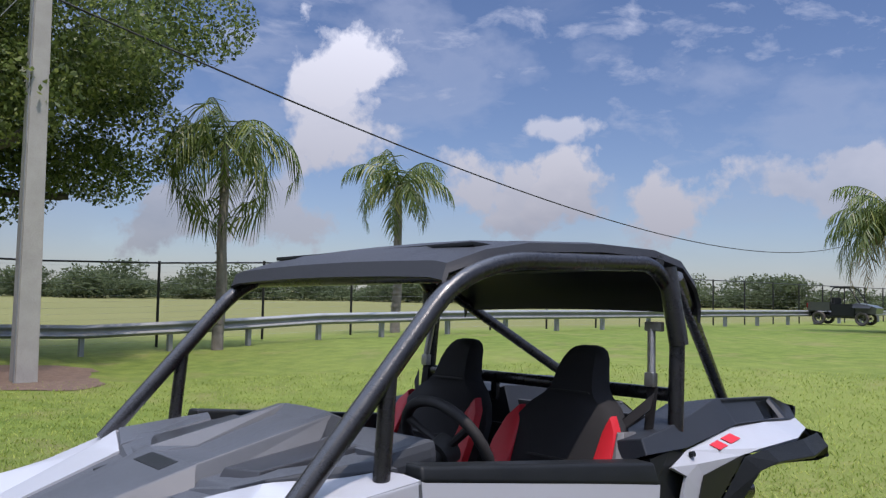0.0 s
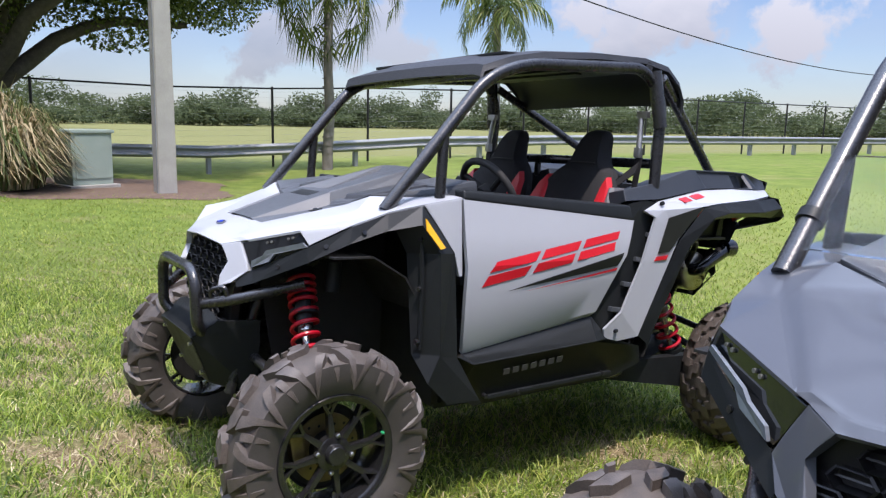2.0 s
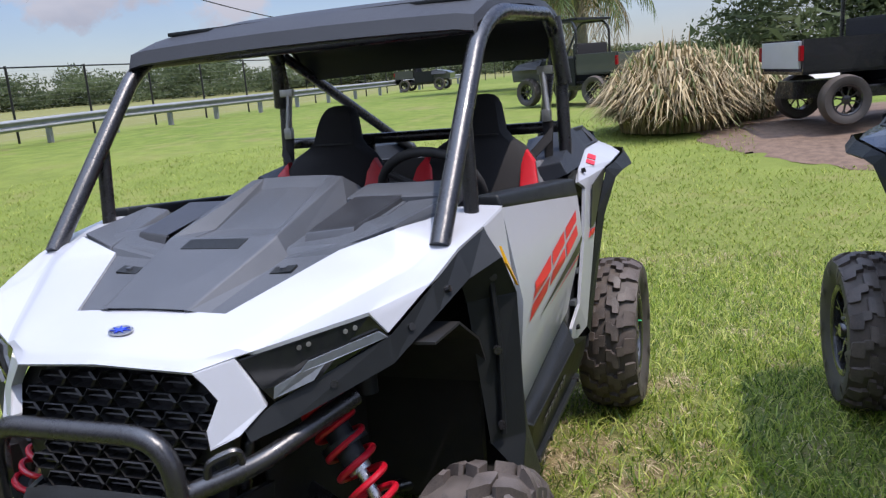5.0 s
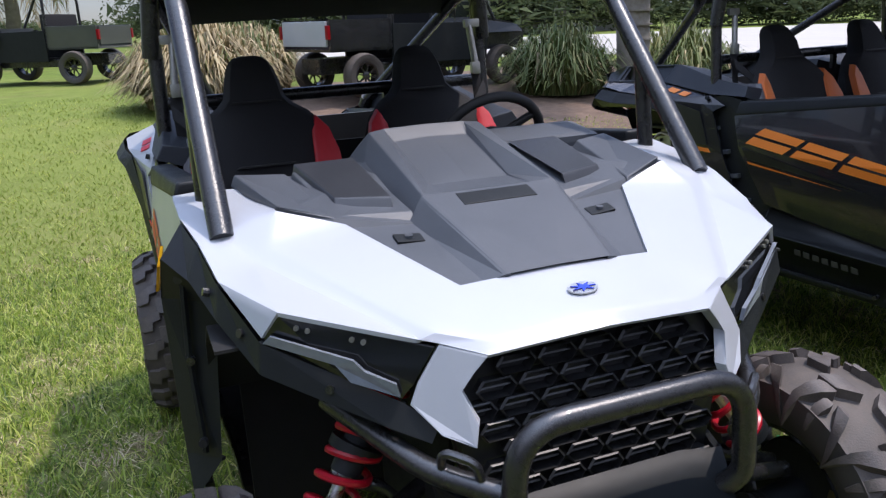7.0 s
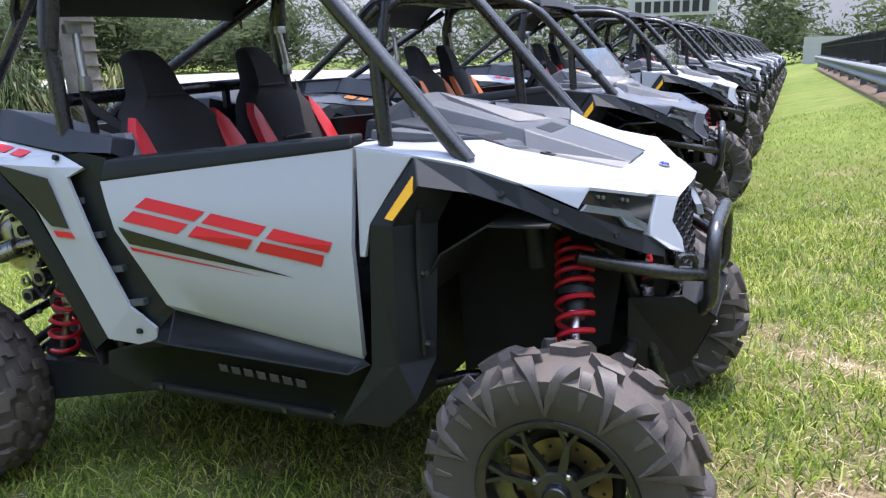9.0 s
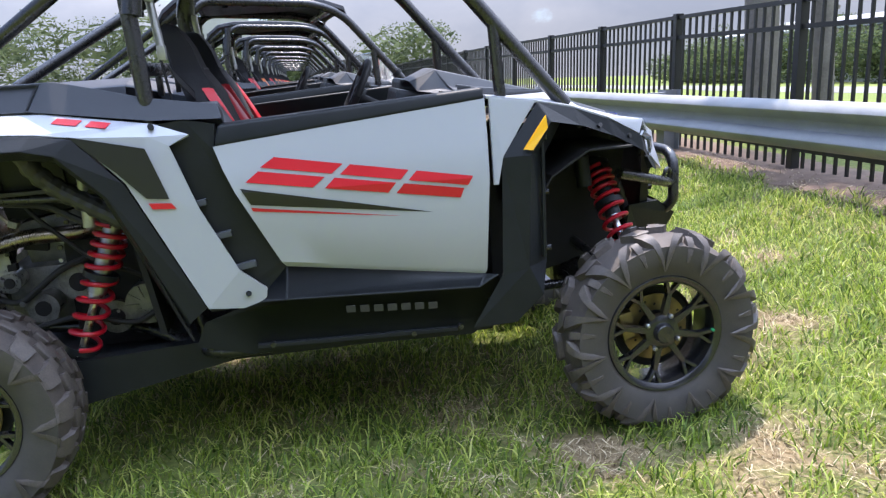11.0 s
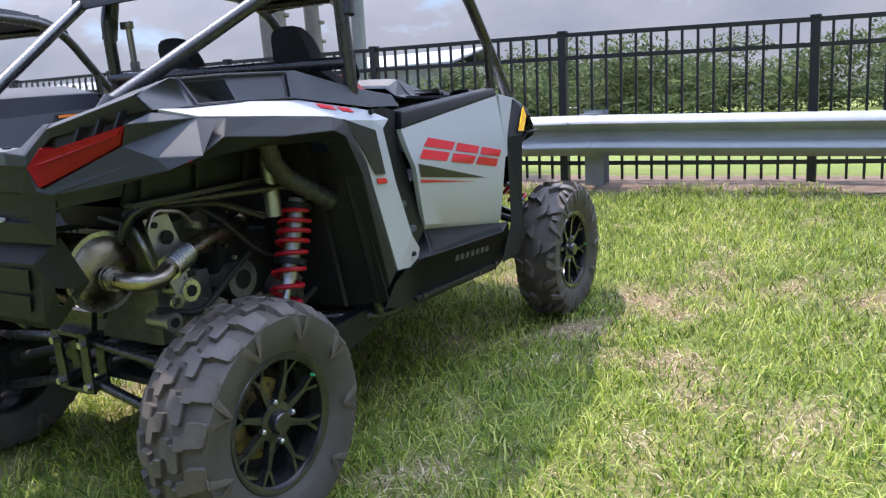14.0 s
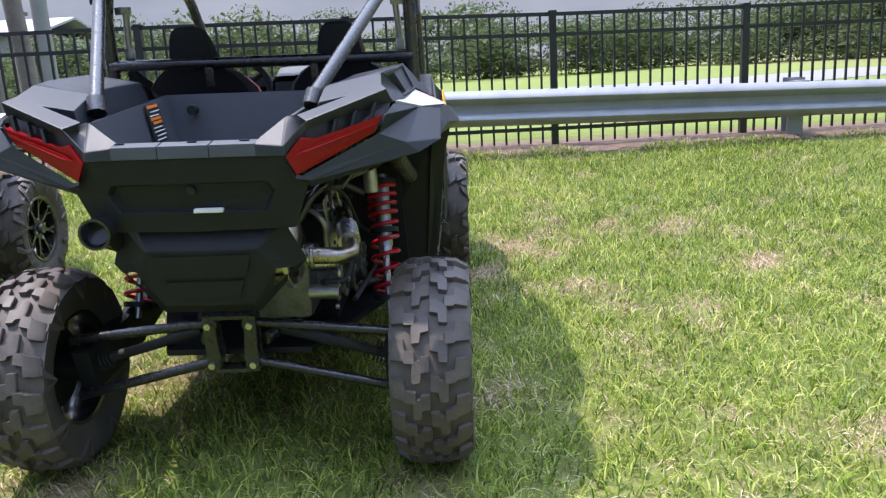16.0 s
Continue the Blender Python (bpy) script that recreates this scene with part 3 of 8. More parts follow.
LUGS = {True: (11, [(0.0, (0.02, 0.05, 0.34, 0.38), (0.02, 0.025, 0.10, 0.11), (0.19, 0.21, 0.20, 0.17), (0.021, 0.024, 0.024, 0.021), 1),
                    (0.42, (0.42, 0.50, 0.74, 0.98, 1.22, 1.5), (-0.18, -0.17, -0.13, -0.08, -0.035, -0.006), (0.10, 0.15, 0.13, 0.085, 0.05, 0.014), (0.020, 0.025, 0.025, 0.022, 0.013, 0.004), 1),
                    (0.42, (0.62, 0.70, 0.88, 1.06, 1.25, 1.5), (0.21, 0.20, 0.15, 0.10, 0.045, 0.010), (0.08, 0.11, 0.10, 0.075, 0.045, 0.014), (0.020, 0.025, 0.024, 0.021, 0.012, 0.004), 1),
                    (0.92, (0.66, 0.74, 0.92, 1.08, 1.24), (0.02, 0.02, 0.03, 0.035, 0.04), (0.06, 0.085, 0.085, 0.07, 0.03), (0.015, 0.019, 0.018, 0.013, 0.004), 1)]),
        False: (18, [(0.0, (0.0, 0.02, 0.20, 0.23, 0.40, 0.43), (0.07, 0.07, 0.06, 0.0, -0.01, -0.01), (0.13, 0.15, 0.16, 0.22, 0.21, 0.18), (0.013, 0.016, 0.017, 0.017, 0.016, 0.012), 1),
                     (0.50, (0.34, 0.37, 0.58, 0.62, 0.93, 1.00), (-0.06, -0.06, -0.05, 0.01, 0.02, 0.03), (0.10, 0.12, 0.13, 0.22, 0.21, 0.15), (0.013, 0.017, 0.018, 0.018, 0.017, 0.011), 1),
                     (0.02, (0.92, 1.00, 1.12, 1.26, 1.42), (-0.15, -0.12, -0.075, -0.035, 0.0), (0.09, 0.10, 0.075, 0.045, 0.016), (0.012, 0.015, 0.012, 0.008, 0.003), 2),
                     (0.02, (0.92, 1.00, 1.12, 1.26, 1.42), (0.16, 0.13, 0.08, 0.04, 0.004), (0.09, 0.10, 0.075, 0.045, 0.016), (0.012, 0.015, 0.012, 0.008, 0.003), 2)])}


def lug_places(front):
    """(kind, side, turn) of every block of a tyre."""
    n, kinds = LUGS[front]
    step = math.tau / n
    out = []
    for k in range(n):
        for s in (-1, 1):
            for i, kd in enumerate(kinds):
                if k % kd[5] == 0:
                    out.append((i, s, k * step + (0.5 * step if s > 0 else 0) + kd[0] * step))
    return out


def make_tyre(w, R):
    bm = bmesh.new()
    revolve(bm, tyre_profile(w, R), 64, "x")
    for f in bm.faces:
        c = f.calc_center_median()
        if math.hypot(c.y, c.z) > R - 0.052:
            f.material_index = 1
    return bm


def make_tread(w, R, front):
    """All the blocks of a tyre in one piece, for wheels further off."""
    bm = bmesh.new()
    for i, s, phi in lug_places(front):
        tread_lug(bm, w, R, phi, s, *LUGS[front][1][i][1:5])
    return bm


def make_rim(w):
    """Cast wheel with six split spokes; outer face towards +x."""
    bm = bmesh.new()
    h = w / 2
    f = h * 0.62
    revolve(bm, [(-h * 0.75, 0.200), (-h * 0.72, 0.188), (f * 0.5, 0.172), (f + 0.012, 0.180), (f + 0.020, 0.190), (f + 0.022, 0.202), (f + 0.014, 0.208), (f + 0.004, 0.203)], 56, "x", True)
    revolve(bm, [(f - 0.03, 0.0), (f - 0.03, 0.062), (f - 0.006, 0.060), (f - 0.002, 0.052), (f - 0.002, 0.0)], 28, "x")
    for k in range(8):
        a0 = math.tau * k / 8 + 0.2

        def at(r, a, x):
            return (x, r * math.sin(a0 + a), r * math.cos(a0 + a))
        arms = [((0.048, 0.0, 0.026, f - 0.006), (0.142, 0.0, 0.015, f - 0.002))]
        arms += [((0.136, 0.015 * s, 0.013, f - 0.003), (0.187, 0.135 * s, 0.012, f + 0.010)) for s in (-1, 1)]
        for (r0, a_0, w0, x0), (r1, a_1, w1, x1) in arms:
            A = [at(r0, a_0 - w0 / r0 / 2, x0), at(r0, a_0 + w0 / r0 / 2, x0), at(r1, a_1 + w1 / r1 / 2, x1), at(r1, a_1 - w1 / r1 / 2, x1)]
            plate(bm, A, (-0.024, 0, 0), 0.003)
    return bm


def make_disc(f):
    bm = bmesh.new()
    revolve(bm, [(f - 0.075, 0.060), (f - 0.075, 0.118), (f - 0.069, 0.118), (f - 0.069, 0.060)], 40, "x", True)
    for k in range(18):
        a = k * math.tau / 18
        r = 0.098 if k % 2 else 0.082
        c = Vector((f - 0.0675, r * math.sin(a), r * math.cos(a)))
        vs = [bm.verts.new(c + Vector((0, 0.005 * math.sin(t), 0.005 * math.cos(t)))) for t in [i * math.tau / 8 for i in range(8)]]
        bm.faces.new(vs).material_index = 1
    return bm


WHEEL_MESH = {}


def wheel_meshes(front):
    if front not in WHEEL_MESH:
        w, R = (0.222, 0.345) if front else (0.262, 0.347)
        f = w / 2 * 0.62
        nuts = bmesh.new()
        revolve(nuts, [(f - 0.010, 0.0085), (f + 0.003, 0.0085), (f + 0.007, 0.005), (f + 0.007, 0.0)], 6, "x")
        cap = bmesh.new()
        revolve(cap, [(f - 0.012, 0.036), (f + 0.016, 0.034), (f + 0.022, 0.029), (f + 0.022, 0.0)], 28, "x")
        valve = bmesh.new()
        revolve(valve, [(f + 0.004, 0.0045), (f + 0.016, 0.0045), (f + 0.019, 0.003), (f + 0.019, 0.0)], 8, "x", centre=(0, 0.176, -0.010))
        cal = bmesh.new()
        box(cal, (f - 0.072, -0.105, 0.02), (0.05, 0.05, 0.10), rot_of("X", 12), 0.008)
        # added dark disc that closes the view through the spokes
        shield = bmesh.new()
        revolve(shield, [(f - 0.094, 0.050), (f - 0.094, 0.142), (f - 0.080, 0.148), (f - 0.080, 0.143), (f - 0.089, 0.138), (f - 0.089, 0.050)], 32, "x", True)
        knuckle = bmesh.new()
        revolve(knuckle, [(-w / 2 - 0.02, 0.0), (-w / 2 - 0.02, 0.045), (f - 0.09, 0.055), (f - 0.03, 0.05), (f - 0.03, 0.0)], 20, "x")
        blocks = {}
        for i, kd in enumerate(LUGS[front][1]):
            for sd in (-1, 1):
                bm = bmesh.new()
                tread_lug(bm, w, R, 0.0, sd, *kd[1:5])
                blocks[i, sd] = mesh_of("tread_block", bm, M["lug"], 42)
        WHEEL_MESH[front] = dict(
            tyre=mesh_of("tyre", make_tyre(w, R), [M["rubber"], M["rubber_dust"]], True), blocks=blocks,
            tread=mesh_of("tread", make_tread(w, R, front), M["lug"], 42), shield=mesh_of("dark_backing", shield, M["liner"]),
            rim=mesh_of("rim", make_rim(w), M["rim"], True),
            disc=mesh_of("brake_disc", make_disc(f), [M["disc"], M["black"]]),
            valve=mesh_of("valve_cap", valve, M["green"], True), nuts=mesh_of("lug_nut", nuts, M["steel"]), cap=mesh_of("hub_cap", cap, M["rim"], True),
            caliper=mesh_of("brake_caliper", cal, M["disc"]), knuckle=mesh_of("knuckle", knuckle, M["black"], True))
    return WHEEL_MESH[front]


def wheel(parent, x, y, front, spin, blocks=False):
    ms = wheel_meshes(front)
    hub = new("wheel", ms["knuckle"])
    hub.parent = parent
    hub.matrix_local = pose(x, y, HZ, 0, 0, 180 if x < 0 else 0)
    tagged(hub, "dusty all-terrain tyre on a black split-spoke alloy rim")
    for key, nm in (("tyre", "tyre"), ("rim", "rim"), ("disc", "brake_disc"), ("cap", "hub_cap"), ("valve", "valve_cap"), ("caliper", "brake_caliper"), ("shield", "dark_backing")):
        o = new(nm, ms[key])
        o.parent = hub
        if key != "caliper":
            o.matrix_local = pose(0, 0, 0, spin, 0, 0)
    for k in range(4):
        o = new("lug_nut", ms["nuts"])
        o.parent = hub
        a = k * math.tau / 4 + 0.5 - radians(spin)
        o.matrix_local = pose(0, 0.062 * math.sin(a), 0.062 * math.cos(a))
    if not blocks:
        o = new("tread", ms["tread"])
        o.parent = hub
        o.matrix_local = pose(0, 0, 0, spin, 0, 0)
        tagged(o, "moulded rubber blocks of the tread", kind="stuff")
    else:
        for i, sd, phi in lug_places(front):
            o = new("tread_block", ms["blocks"][i, sd])
            o.parent = hub
            o.matrix_local = pose(0, 0, 0, spin - math.degrees(phi) + random.uniform(-0.4, 0.4), 0, 0)
    return hub


def coil(bm, a, b, R, r, turns, n=7, seg=20):
    a, b = Vector(a), Vector(b)
    ax = (b - a).normalized()
    s = ax.cross(Vector((0, 1, 0))).normalized()
    t = ax.cross(s)
    pts = []
    for i in range(int(turns * seg) + 1):
        u = i / (turns * seg)
        ang = u * turns * math.tau
        k = u * 0.72 if u < 0.42 else 0.3024 + (u - 0.42) * 1.2028
        pts.append(a.lerp(b, k) + R * (s * math.cos(ang) + t * math.sin(ang)))
    tube(bm, pts, r, n)


def shock(parent, top, bottom, colour, turns=9.5, R=0.052, rw=0.0095, fine=False):
    top, bottom = Vector(top), Vector(bottom)
    ax = (bottom - top).normalized()
    L = (bottom - top).length
    bm = bmesh.new()
    tube(bm, [top - ax * 0.03, top + ax * L * 0.55], 0.030, 16)
    ob = part("shock_absorber", bm, M["alu" if top.y < 0 else "black"], parent, "black damper body with steel rod", True)
    bm = bmesh.new()
    tube(bm, [top + ax * L * 0.5, bottom + ax * 0.05], 0.013, 12)
    tube(bm, [top + ax * L * 0.45, top + ax * L * 0.60], 0.026, 14)
    part("piston_rod", bm, M["steel"], ob, "bright steel rod", True)
    bm = bmesh.new()
    coil(bm, top + ax * 0.01, bottom - ax * 0.01, R, rw, turns, 8 if fine else 5, 24 if fine else 12)
    part("spring", bm, M[colour], ob, "", True)
    for p in (top, bottom, top.lerp(bottom, 0.42)):
        bm = bmesh.new()
        tube(bm, [p - ax * 0.012, p + ax * 0.008], R * 1.12, 20)
        part("spring_seat", bm, M["black"], ob, "", True)
    return ob


def build_vehicle(root, pal, near=False, roof=True, windshield=False, spin=0, blocks=False):
    """One side-by-side off-road vehicle in its own frame: x to its right, y ahead, z up, wheels on z = 0."""
    body, trim, accent, vinyl, decal, doorc = (M[pal[k]] for k in ("body", "trim", "accent", "vinyl", "decal", "door"))
    P = lambda name, bm, mat, label="", smooth=False, parent=root: part(name, bm, mat, parent, label, smooth)

    # wheels
    wheel(root, 0.690, FY, True, spin, near)
    wheel(root, -0.690, FY, True, spin + 20, near)
    wheel(root, 0.665, RY, False, spin + 33, blocks)
    wheel(root, -0.665, RY, False, spin + 5, blocks)

    # hood: faceted painted skin round the dark inlay
    H = [(0, 1.364, 0.992), (0.217, 1.348, 0.978), (0.284, 1.299, 0.996), (0.517, 1.180, 1.057), (0.545, 1.155, 1.010),
         (0, 1.340, 1.012), (0.214, 1.326, 0.998), (0, 1.198, 1.060), (0.197, 1.193, 1.052), (0.326, 0.915, 1.132), (0.456, 0.886, 1.172),
         (0.484, 0.957, 1.117), (0.286, 1.288, 1.014), (0.610, 0.891, 1.129), (0.630, 0.768, 1.157), (0.562, 0.877, 1.140), (0.536, 0.990, 1.092),
         (0.635, 0.600, 1.184), (0.575, 0.600, 1.188), (0.440, 0.600, 1.180), (0.520, 0.790, 1.166), (0.592, 1.020, 1.082), (0.516, 0.976, 1.096), (0.316, 1.283, 1.004)]
    F = [(0, 1, 6, 5), (5, 6, 8, 7), (1, 2, 12, 6), (6, 12, 11, 9, 8), (9, 11, 10), (2, 23, 12), (12, 23, 22, 11), (23, 3, 16, 22), (3, 4, 21, 16), (11, 22, 10), (22, 16, 15, 10), (16, 21, 13, 15), (10, 15, 20), (15, 13, 14, 20), (20, 14, 17, 18), (10, 20, 18, 19)]
    bm = bmesh.new()
    soft_shell(bm, H, F, 0.008, 1)
    P("hood", bm, body, "faceted gloss painted hood and fender tops", 14)

    # dark inlay of the hood: base, ramp, scoop arms and the sunk panel between them
    bm = bmesh.new()
    I = [(0, 1.196, 1.050), (0.202, 1.191, 1.046), (0.332, 0.915, 1.124), (0.460, 0.884, 1.164), (0.50, 0.56, 1.186), (0, 0.50, 1.20), (0, 0.93, 1.116), (0.17, 0.93, 1.114)]
    shell(bm, I, [(0, 1, 7, 6), (1, 2, 7), (2, 3, 4, 5, 6, 7)], 0.012, 0.0)
    shell(bm, mirrored(I), [(0, 1, 7, 6), (1, 2, 7), (2, 3, 4, 5, 6, 7)], 0.012, 0.0)
    bmesh.ops.remove_doubles(bm, verts=bm.verts, dist=0.0006)
    inlay = P("hood_inlay", bm, M["dark"], "charcoal textured plastic hood inlay")
    bm = bmesh.new()
    S = [(0, 1.206, 1.064), (0.108, 1.202, 1.061), (0.156, 0.903, 1.167), (0, 0.905, 1.166), (0.150, 1.190, 1.046), (0.195, 0.917, 1.112)]
    shell(bm, S, [(0, 1, 2, 3), (1, 4, 5, 2)], 0.012, 0.006)
    shell(bm, mirrored(S), [(0, 1, 2, 3), (1, 4, 5, 2)], 0.012, 0.006)
    bmesh.ops.remove_doubles(bm, verts=bm.verts, dist=0.0006)
    part("hood_ramp", bm, M["dark"], inlay)
    bm = bmesh.new()
    box(bm, (0, 0.938, 1.1535), (0.168, 0.050, 0.006), rot_of("X", -18.5), 0.002)
    part("hood_grille", bm, M["black"], inlay)
    bm = bmesh.new()
    S = [(0.104, 0.918, 1.160), (0.154, 0.902, 1.168), (0.182, 0.925, 1.112), (0.205, 0.60, 1.172), (0.178, 0.56, 1.205), (0.150, 0.520, 1.272), (0.105, 0.515, 1.278), (0.098, 0.790, 1.166), (0.100, 0.555, 1.246), (0, 0.795, 1.168), (0, 0.555, 1.250), (0, 0.515, 1.280),
         (0, 0.920, 1.163), (0.19, 0.44, 1.20), (0.15, 0.42, 1.235), (0, 0.42, 1.24)]
    Fs = [(0, 1, 5, 6, 8, 7), (1, 2, 3, 4, 5), (9, 7, 8, 10), (10, 8, 6, 11), (12, 0, 7, 9), (4, 3, 13, 14, 5), (5, 14, 15, 11, 6), (0, 2, 1)]
    shell(bm, S, Fs, 0.014, 0.004)
    shell(bm, mirrored(S), Fs, 0.014, 0.004)
    bmesh.ops.remove_doubles(bm, verts=bm.verts, dist=0.0006)
    part("hood_scoop", bm, M["dark"], inlay, "raised charcoal hood scoop")
    for s in (1, -1):
        bm = bmesh.new()
        box(bm, (s * 0.219, 0.990, 1.101), (0.058, 0.034, 0.006), rot_of("X", -16) @ rot_of("Y", -s * 6), 0.002)
        lt = part("hood_latch", bm, M["black"], inlay)
        bm = bmesh.new()
        tube(bm, [(s * 0.219, 0.990, 1.102), (s * 0.219, 0.991, 1.109)], 0.008, 12)
        part("knob", bm, M["dark"], lt)
        bm = bmesh.new()
        V = [(s * x, y, z) for x, y, z in ((0.208, 0.852, 1.165), (0.322, 0.820, 1.172), (0.352, 0.56, 1.219), (0.208, 0.56, 1.219), (0.208, 0.866, 1.140), (0.326, 0.834, 1.148), (0.358, 0.56, 1.195))]
        shell(bm, V, [(0, 1, 2, 3), (0, 4, 5, 1), (1, 5, 6, 2)], 0.008, 0.004)
        part("hood_vent", bm, M["dark_gloss"], inlay, "glossy dark vent cover")
        bm = bmesh.new()
        V = [(s * x, y, z) for x, y, z in ((0.178, 0.898, 1.136), (0.338, 0.886, 1.146), (0.362, 0.58, 1.202), (0.196, 0.58, 1.202), (0.180, 0.922, 1.112), (0.338, 0.908, 1.122), (0.368, 0.58, 1.176))]
        shell(bm, V, [(0, 1, 2, 3), (0, 4, 5, 1), (1, 5, 6, 2)], 0.008, 0.004)
        part("hood_step", bm, M["dark"], inlay)
        bm = bmesh.new()
        V = [(s * x, y, z) for x, y, z in ((0.345, 0.905, 1.148), (0.452, 0.880, 1.180), (0.495, 0.58, 1.212), (0.385, 0.62, 1.206), (0.335, 0.93, 1.108), (0.452, 0.872, 1.160), (0.505, 0.58, 1.188), (0.365, 0.62, 1.180))]
        shell(bm, V, [(0, 1, 2, 3), (0, 4, 5, 1), (1, 5, 6, 2), (0, 3, 7, 4)], 0.008, 0.004)
        part("hood_shoulder", bm, M["dark"], inlay)
    bm = bmesh.new()
    plate(bm, [(0.03 * math.cos(a), 1.279 + 0.017 * math.sin(a), 1.0345 - 0.0055 * math.sin(a)) for a in [k * math.tau / 12 for k in range(12)]], (0, 0.001, 0.003), 0.001)
    ob = P("emblem", bm, M["steel"], "small silver badge with a blue star shape")
    bm = bmesh.new()
    plate(bm, [((0.026 if k % 2 else 0.009) * math.cos(k * math.tau / 14), 1.280 + (0.013 if k % 2 else 0.005) * math.sin(k * math.tau / 14), 1.0375 - (0.0042 if k % 2 else 0.0016) * math.sin(k * math.tau / 14)) for k in range(14)], (0, 0.001, 0.002))
    part("star", bm, M["blue"], ob)

    for s in (1, -1):
        X = lambda pts: [(s * x, y, z) for x, y, z in pts]
        # cheek between grille and headlamp
        bm = bmesh.new()
        plate(bm, X([(0.217, 1.349, 0.977), (0.266, 1.334, 0.922), (0.246, 1.362, 0.868), (0.255, 1.369, 0.832), (0.302, 1.338, 0.852), (0.338, 1.292, 0.896), (0.322, 1.290, 0.930), (0.283, 1.300, 0.994)]), (-s * 0.01, -0.02, 0), 0.004)
        P("cheek", bm, body)
        # headlamp
        bm = bmesh.new()
        plate(bm, X([(0.287, 1.294, 0.989), (0.516, 1.174, 1.050), (0.545, 1.150, 1.002), (0.425, 1.234, 0.936), (0.346, 1.274, 0.900), (0.326, 1.284, 0.928)]), (-s * 0.012, -0.03, 0), 0.003)
        lamp = P("headlamp", bm, M["lamp_dark"], "smoked angular headlamp")
        bm = bmesh.new()
        plate(bm, X([(0.542, 1.156, 1.003), (0.440, 1.229, 0.969), (0.420, 1.242, 0.939), (0.348, 1.277, 0.910), (0.353, 1.278, 0.934), (0.399, 1.256, 0.958), (0.414, 1.250, 0.978), (0.531, 1.168, 1.017)]), (s * 0.003, 0.008, 0), 0.001)
        part("light_strip", bm, M["lamp_strip"], lamp)
        if near:
            for t in (0.16, 0.53):
                c = Vector((0.516, 1.176, 1.034)).lerp(Vector((0.297, 1.292, 0.974)), t)
                for du, dz in ((-0.011, 0.004), (0.008, -0.001)):
                    bm = bmesh.new()
                    p = c + Vector((-0.88 * du, 0.47 * du, dz))
                    tube(bm, X([p, p + Vector((0.002, 0.005, 0.0002))]), 0.0046, 12)
                    part("led", bm, M["grime"], lamp, "small pale lamp element")
        # black fender flare: strip over the wheel and the panel behind it
        bm = bmesh.new()
        Fv = X([(0.633, 0.767, 1.152), (0.613, 0.891, 1.124), (0.595, 1.020, 1.076), (0.549, 1.160, 1.003), (0.346, 1.280, 0.898), (0.300, 1.322, 0.862),
                (0.682, 0.795, 1.090), (0.638, 0.915, 1.064), (0.606, 1.040, 1.016), (0.556, 1.166, 0.950), (0.372, 1.282, 0.858), (0.316, 1.324, 0.836),
                (0.654, 0.635, 0.985), (0.692, 0.722, 0.985)])
        Ff = [(0, 1, 7, 6), (1, 2, 8, 7), (2, 3, 9, 8), (3, 4, 10, 9), (4, 5, 11, 10), (0, 6, 13, 12)]
        shell(bm, Fv, Ff, 0.02, 0.004)
        P("fender_flare", bm, M["black"], "matte black moulded fender flare")
        bm = bmesh.new()
        Fv = X([(0.654, 0.635, 0.985), (0.692, 0.722, 0.985), (0.690, 0.700, 0.62), (0.672, 0.612, 0.60), (0.672, 0.50, 0.425), (0.680, 0.650, 0.430), (0.688, 0.745, 0.52), (0.62, 0.78, 0.62), (0.59, 0.80, 0.98), (0.59, 0.86, 1.08), (0.682, 0.795, 1.090)])
        shell(bm, Fv, [(0, 1, 2, 3), (3, 2, 6, 5, 4), (2, 7, 6), (1, 8, 7, 2), (10, 9, 8, 1)], 0.012, 0.004)
        P("mud_guard", bm, M["black"], "black moulded guard behind the front wheel")
        bm = bmesh.new()
        plate(bm, X([(0.672, 0.780, 1.112), (0.684, 0.782, 1.072), (0.694, 0.727, 1.006), (0.683, 0.699, 1.009)]), (s * 0.006, 0, 0))
        P("reflector", bm, M["amber"], "amber side reflector")
        for p, n in (((0.614, 0.985, 1.058), (0.95, 0.1, 0.3)), ((0.572, 1.105, 1.008), (0.8, 0.5, 0.2)), ((0.452, 1.224, 0.924), (0.5, 0.85, 0.1))):
            bm = bmesh.new()
            p, n = Vector(p), Vector(n).normalized()
            tube(bm, X([p - n * 0.006, p + n * 0.006]), 0.008, 10)
            P("fastener", bm, M["tube"], "")
        bm = bmesh.new()
        tube(bm, X([(0.645, 0.775, 1.055), (0.655, 0.768, 0.86), (0.650, 0.764, 0.64)]), 0.008, 6)
        strip_ = P("guard_strip", bm, M["black"])
        for z in (1.04, 0.86, 0.67):
            bm = bmesh.new()
            tube(bm, X([(0.650, 0.772, z), (0.655, 0.788, z)]), 0.010, 10)
            part("fastener", bm, M["tube"], strip_)
        # wheel arch liner
        bm = bmesh.new()
        L = []
        for k in range(9):
            a = radians(-10 + k * 21)
            L.append((FY + 0.44 * math.cos(a), min(0.60 + 0.44 * math.sin(a), 0.975)))
        for (y0, z0), (y1, z1) in zip(L, L[1:]):
            if y0 > FY + 0.06:
                continue
            add_faces(bm, X([(0.22, y0, z0), (0.62, y0, z0), (0.62, y1, z1), (0.22, y1, z1)]), [(0, 1, 2, 3)])
        add_faces(bm, X([(0.24, FY - 0.44, 0.42), (0.24, FY + 0.02, 0.55), (0.24, FY + 0.1, 1.0), (0.24, FY - 0.44, 1.02)]), [(0, 1, 2, 3)])
        bmesh.ops.remove_doubles(bm, verts=bm.verts, dist=0.001)
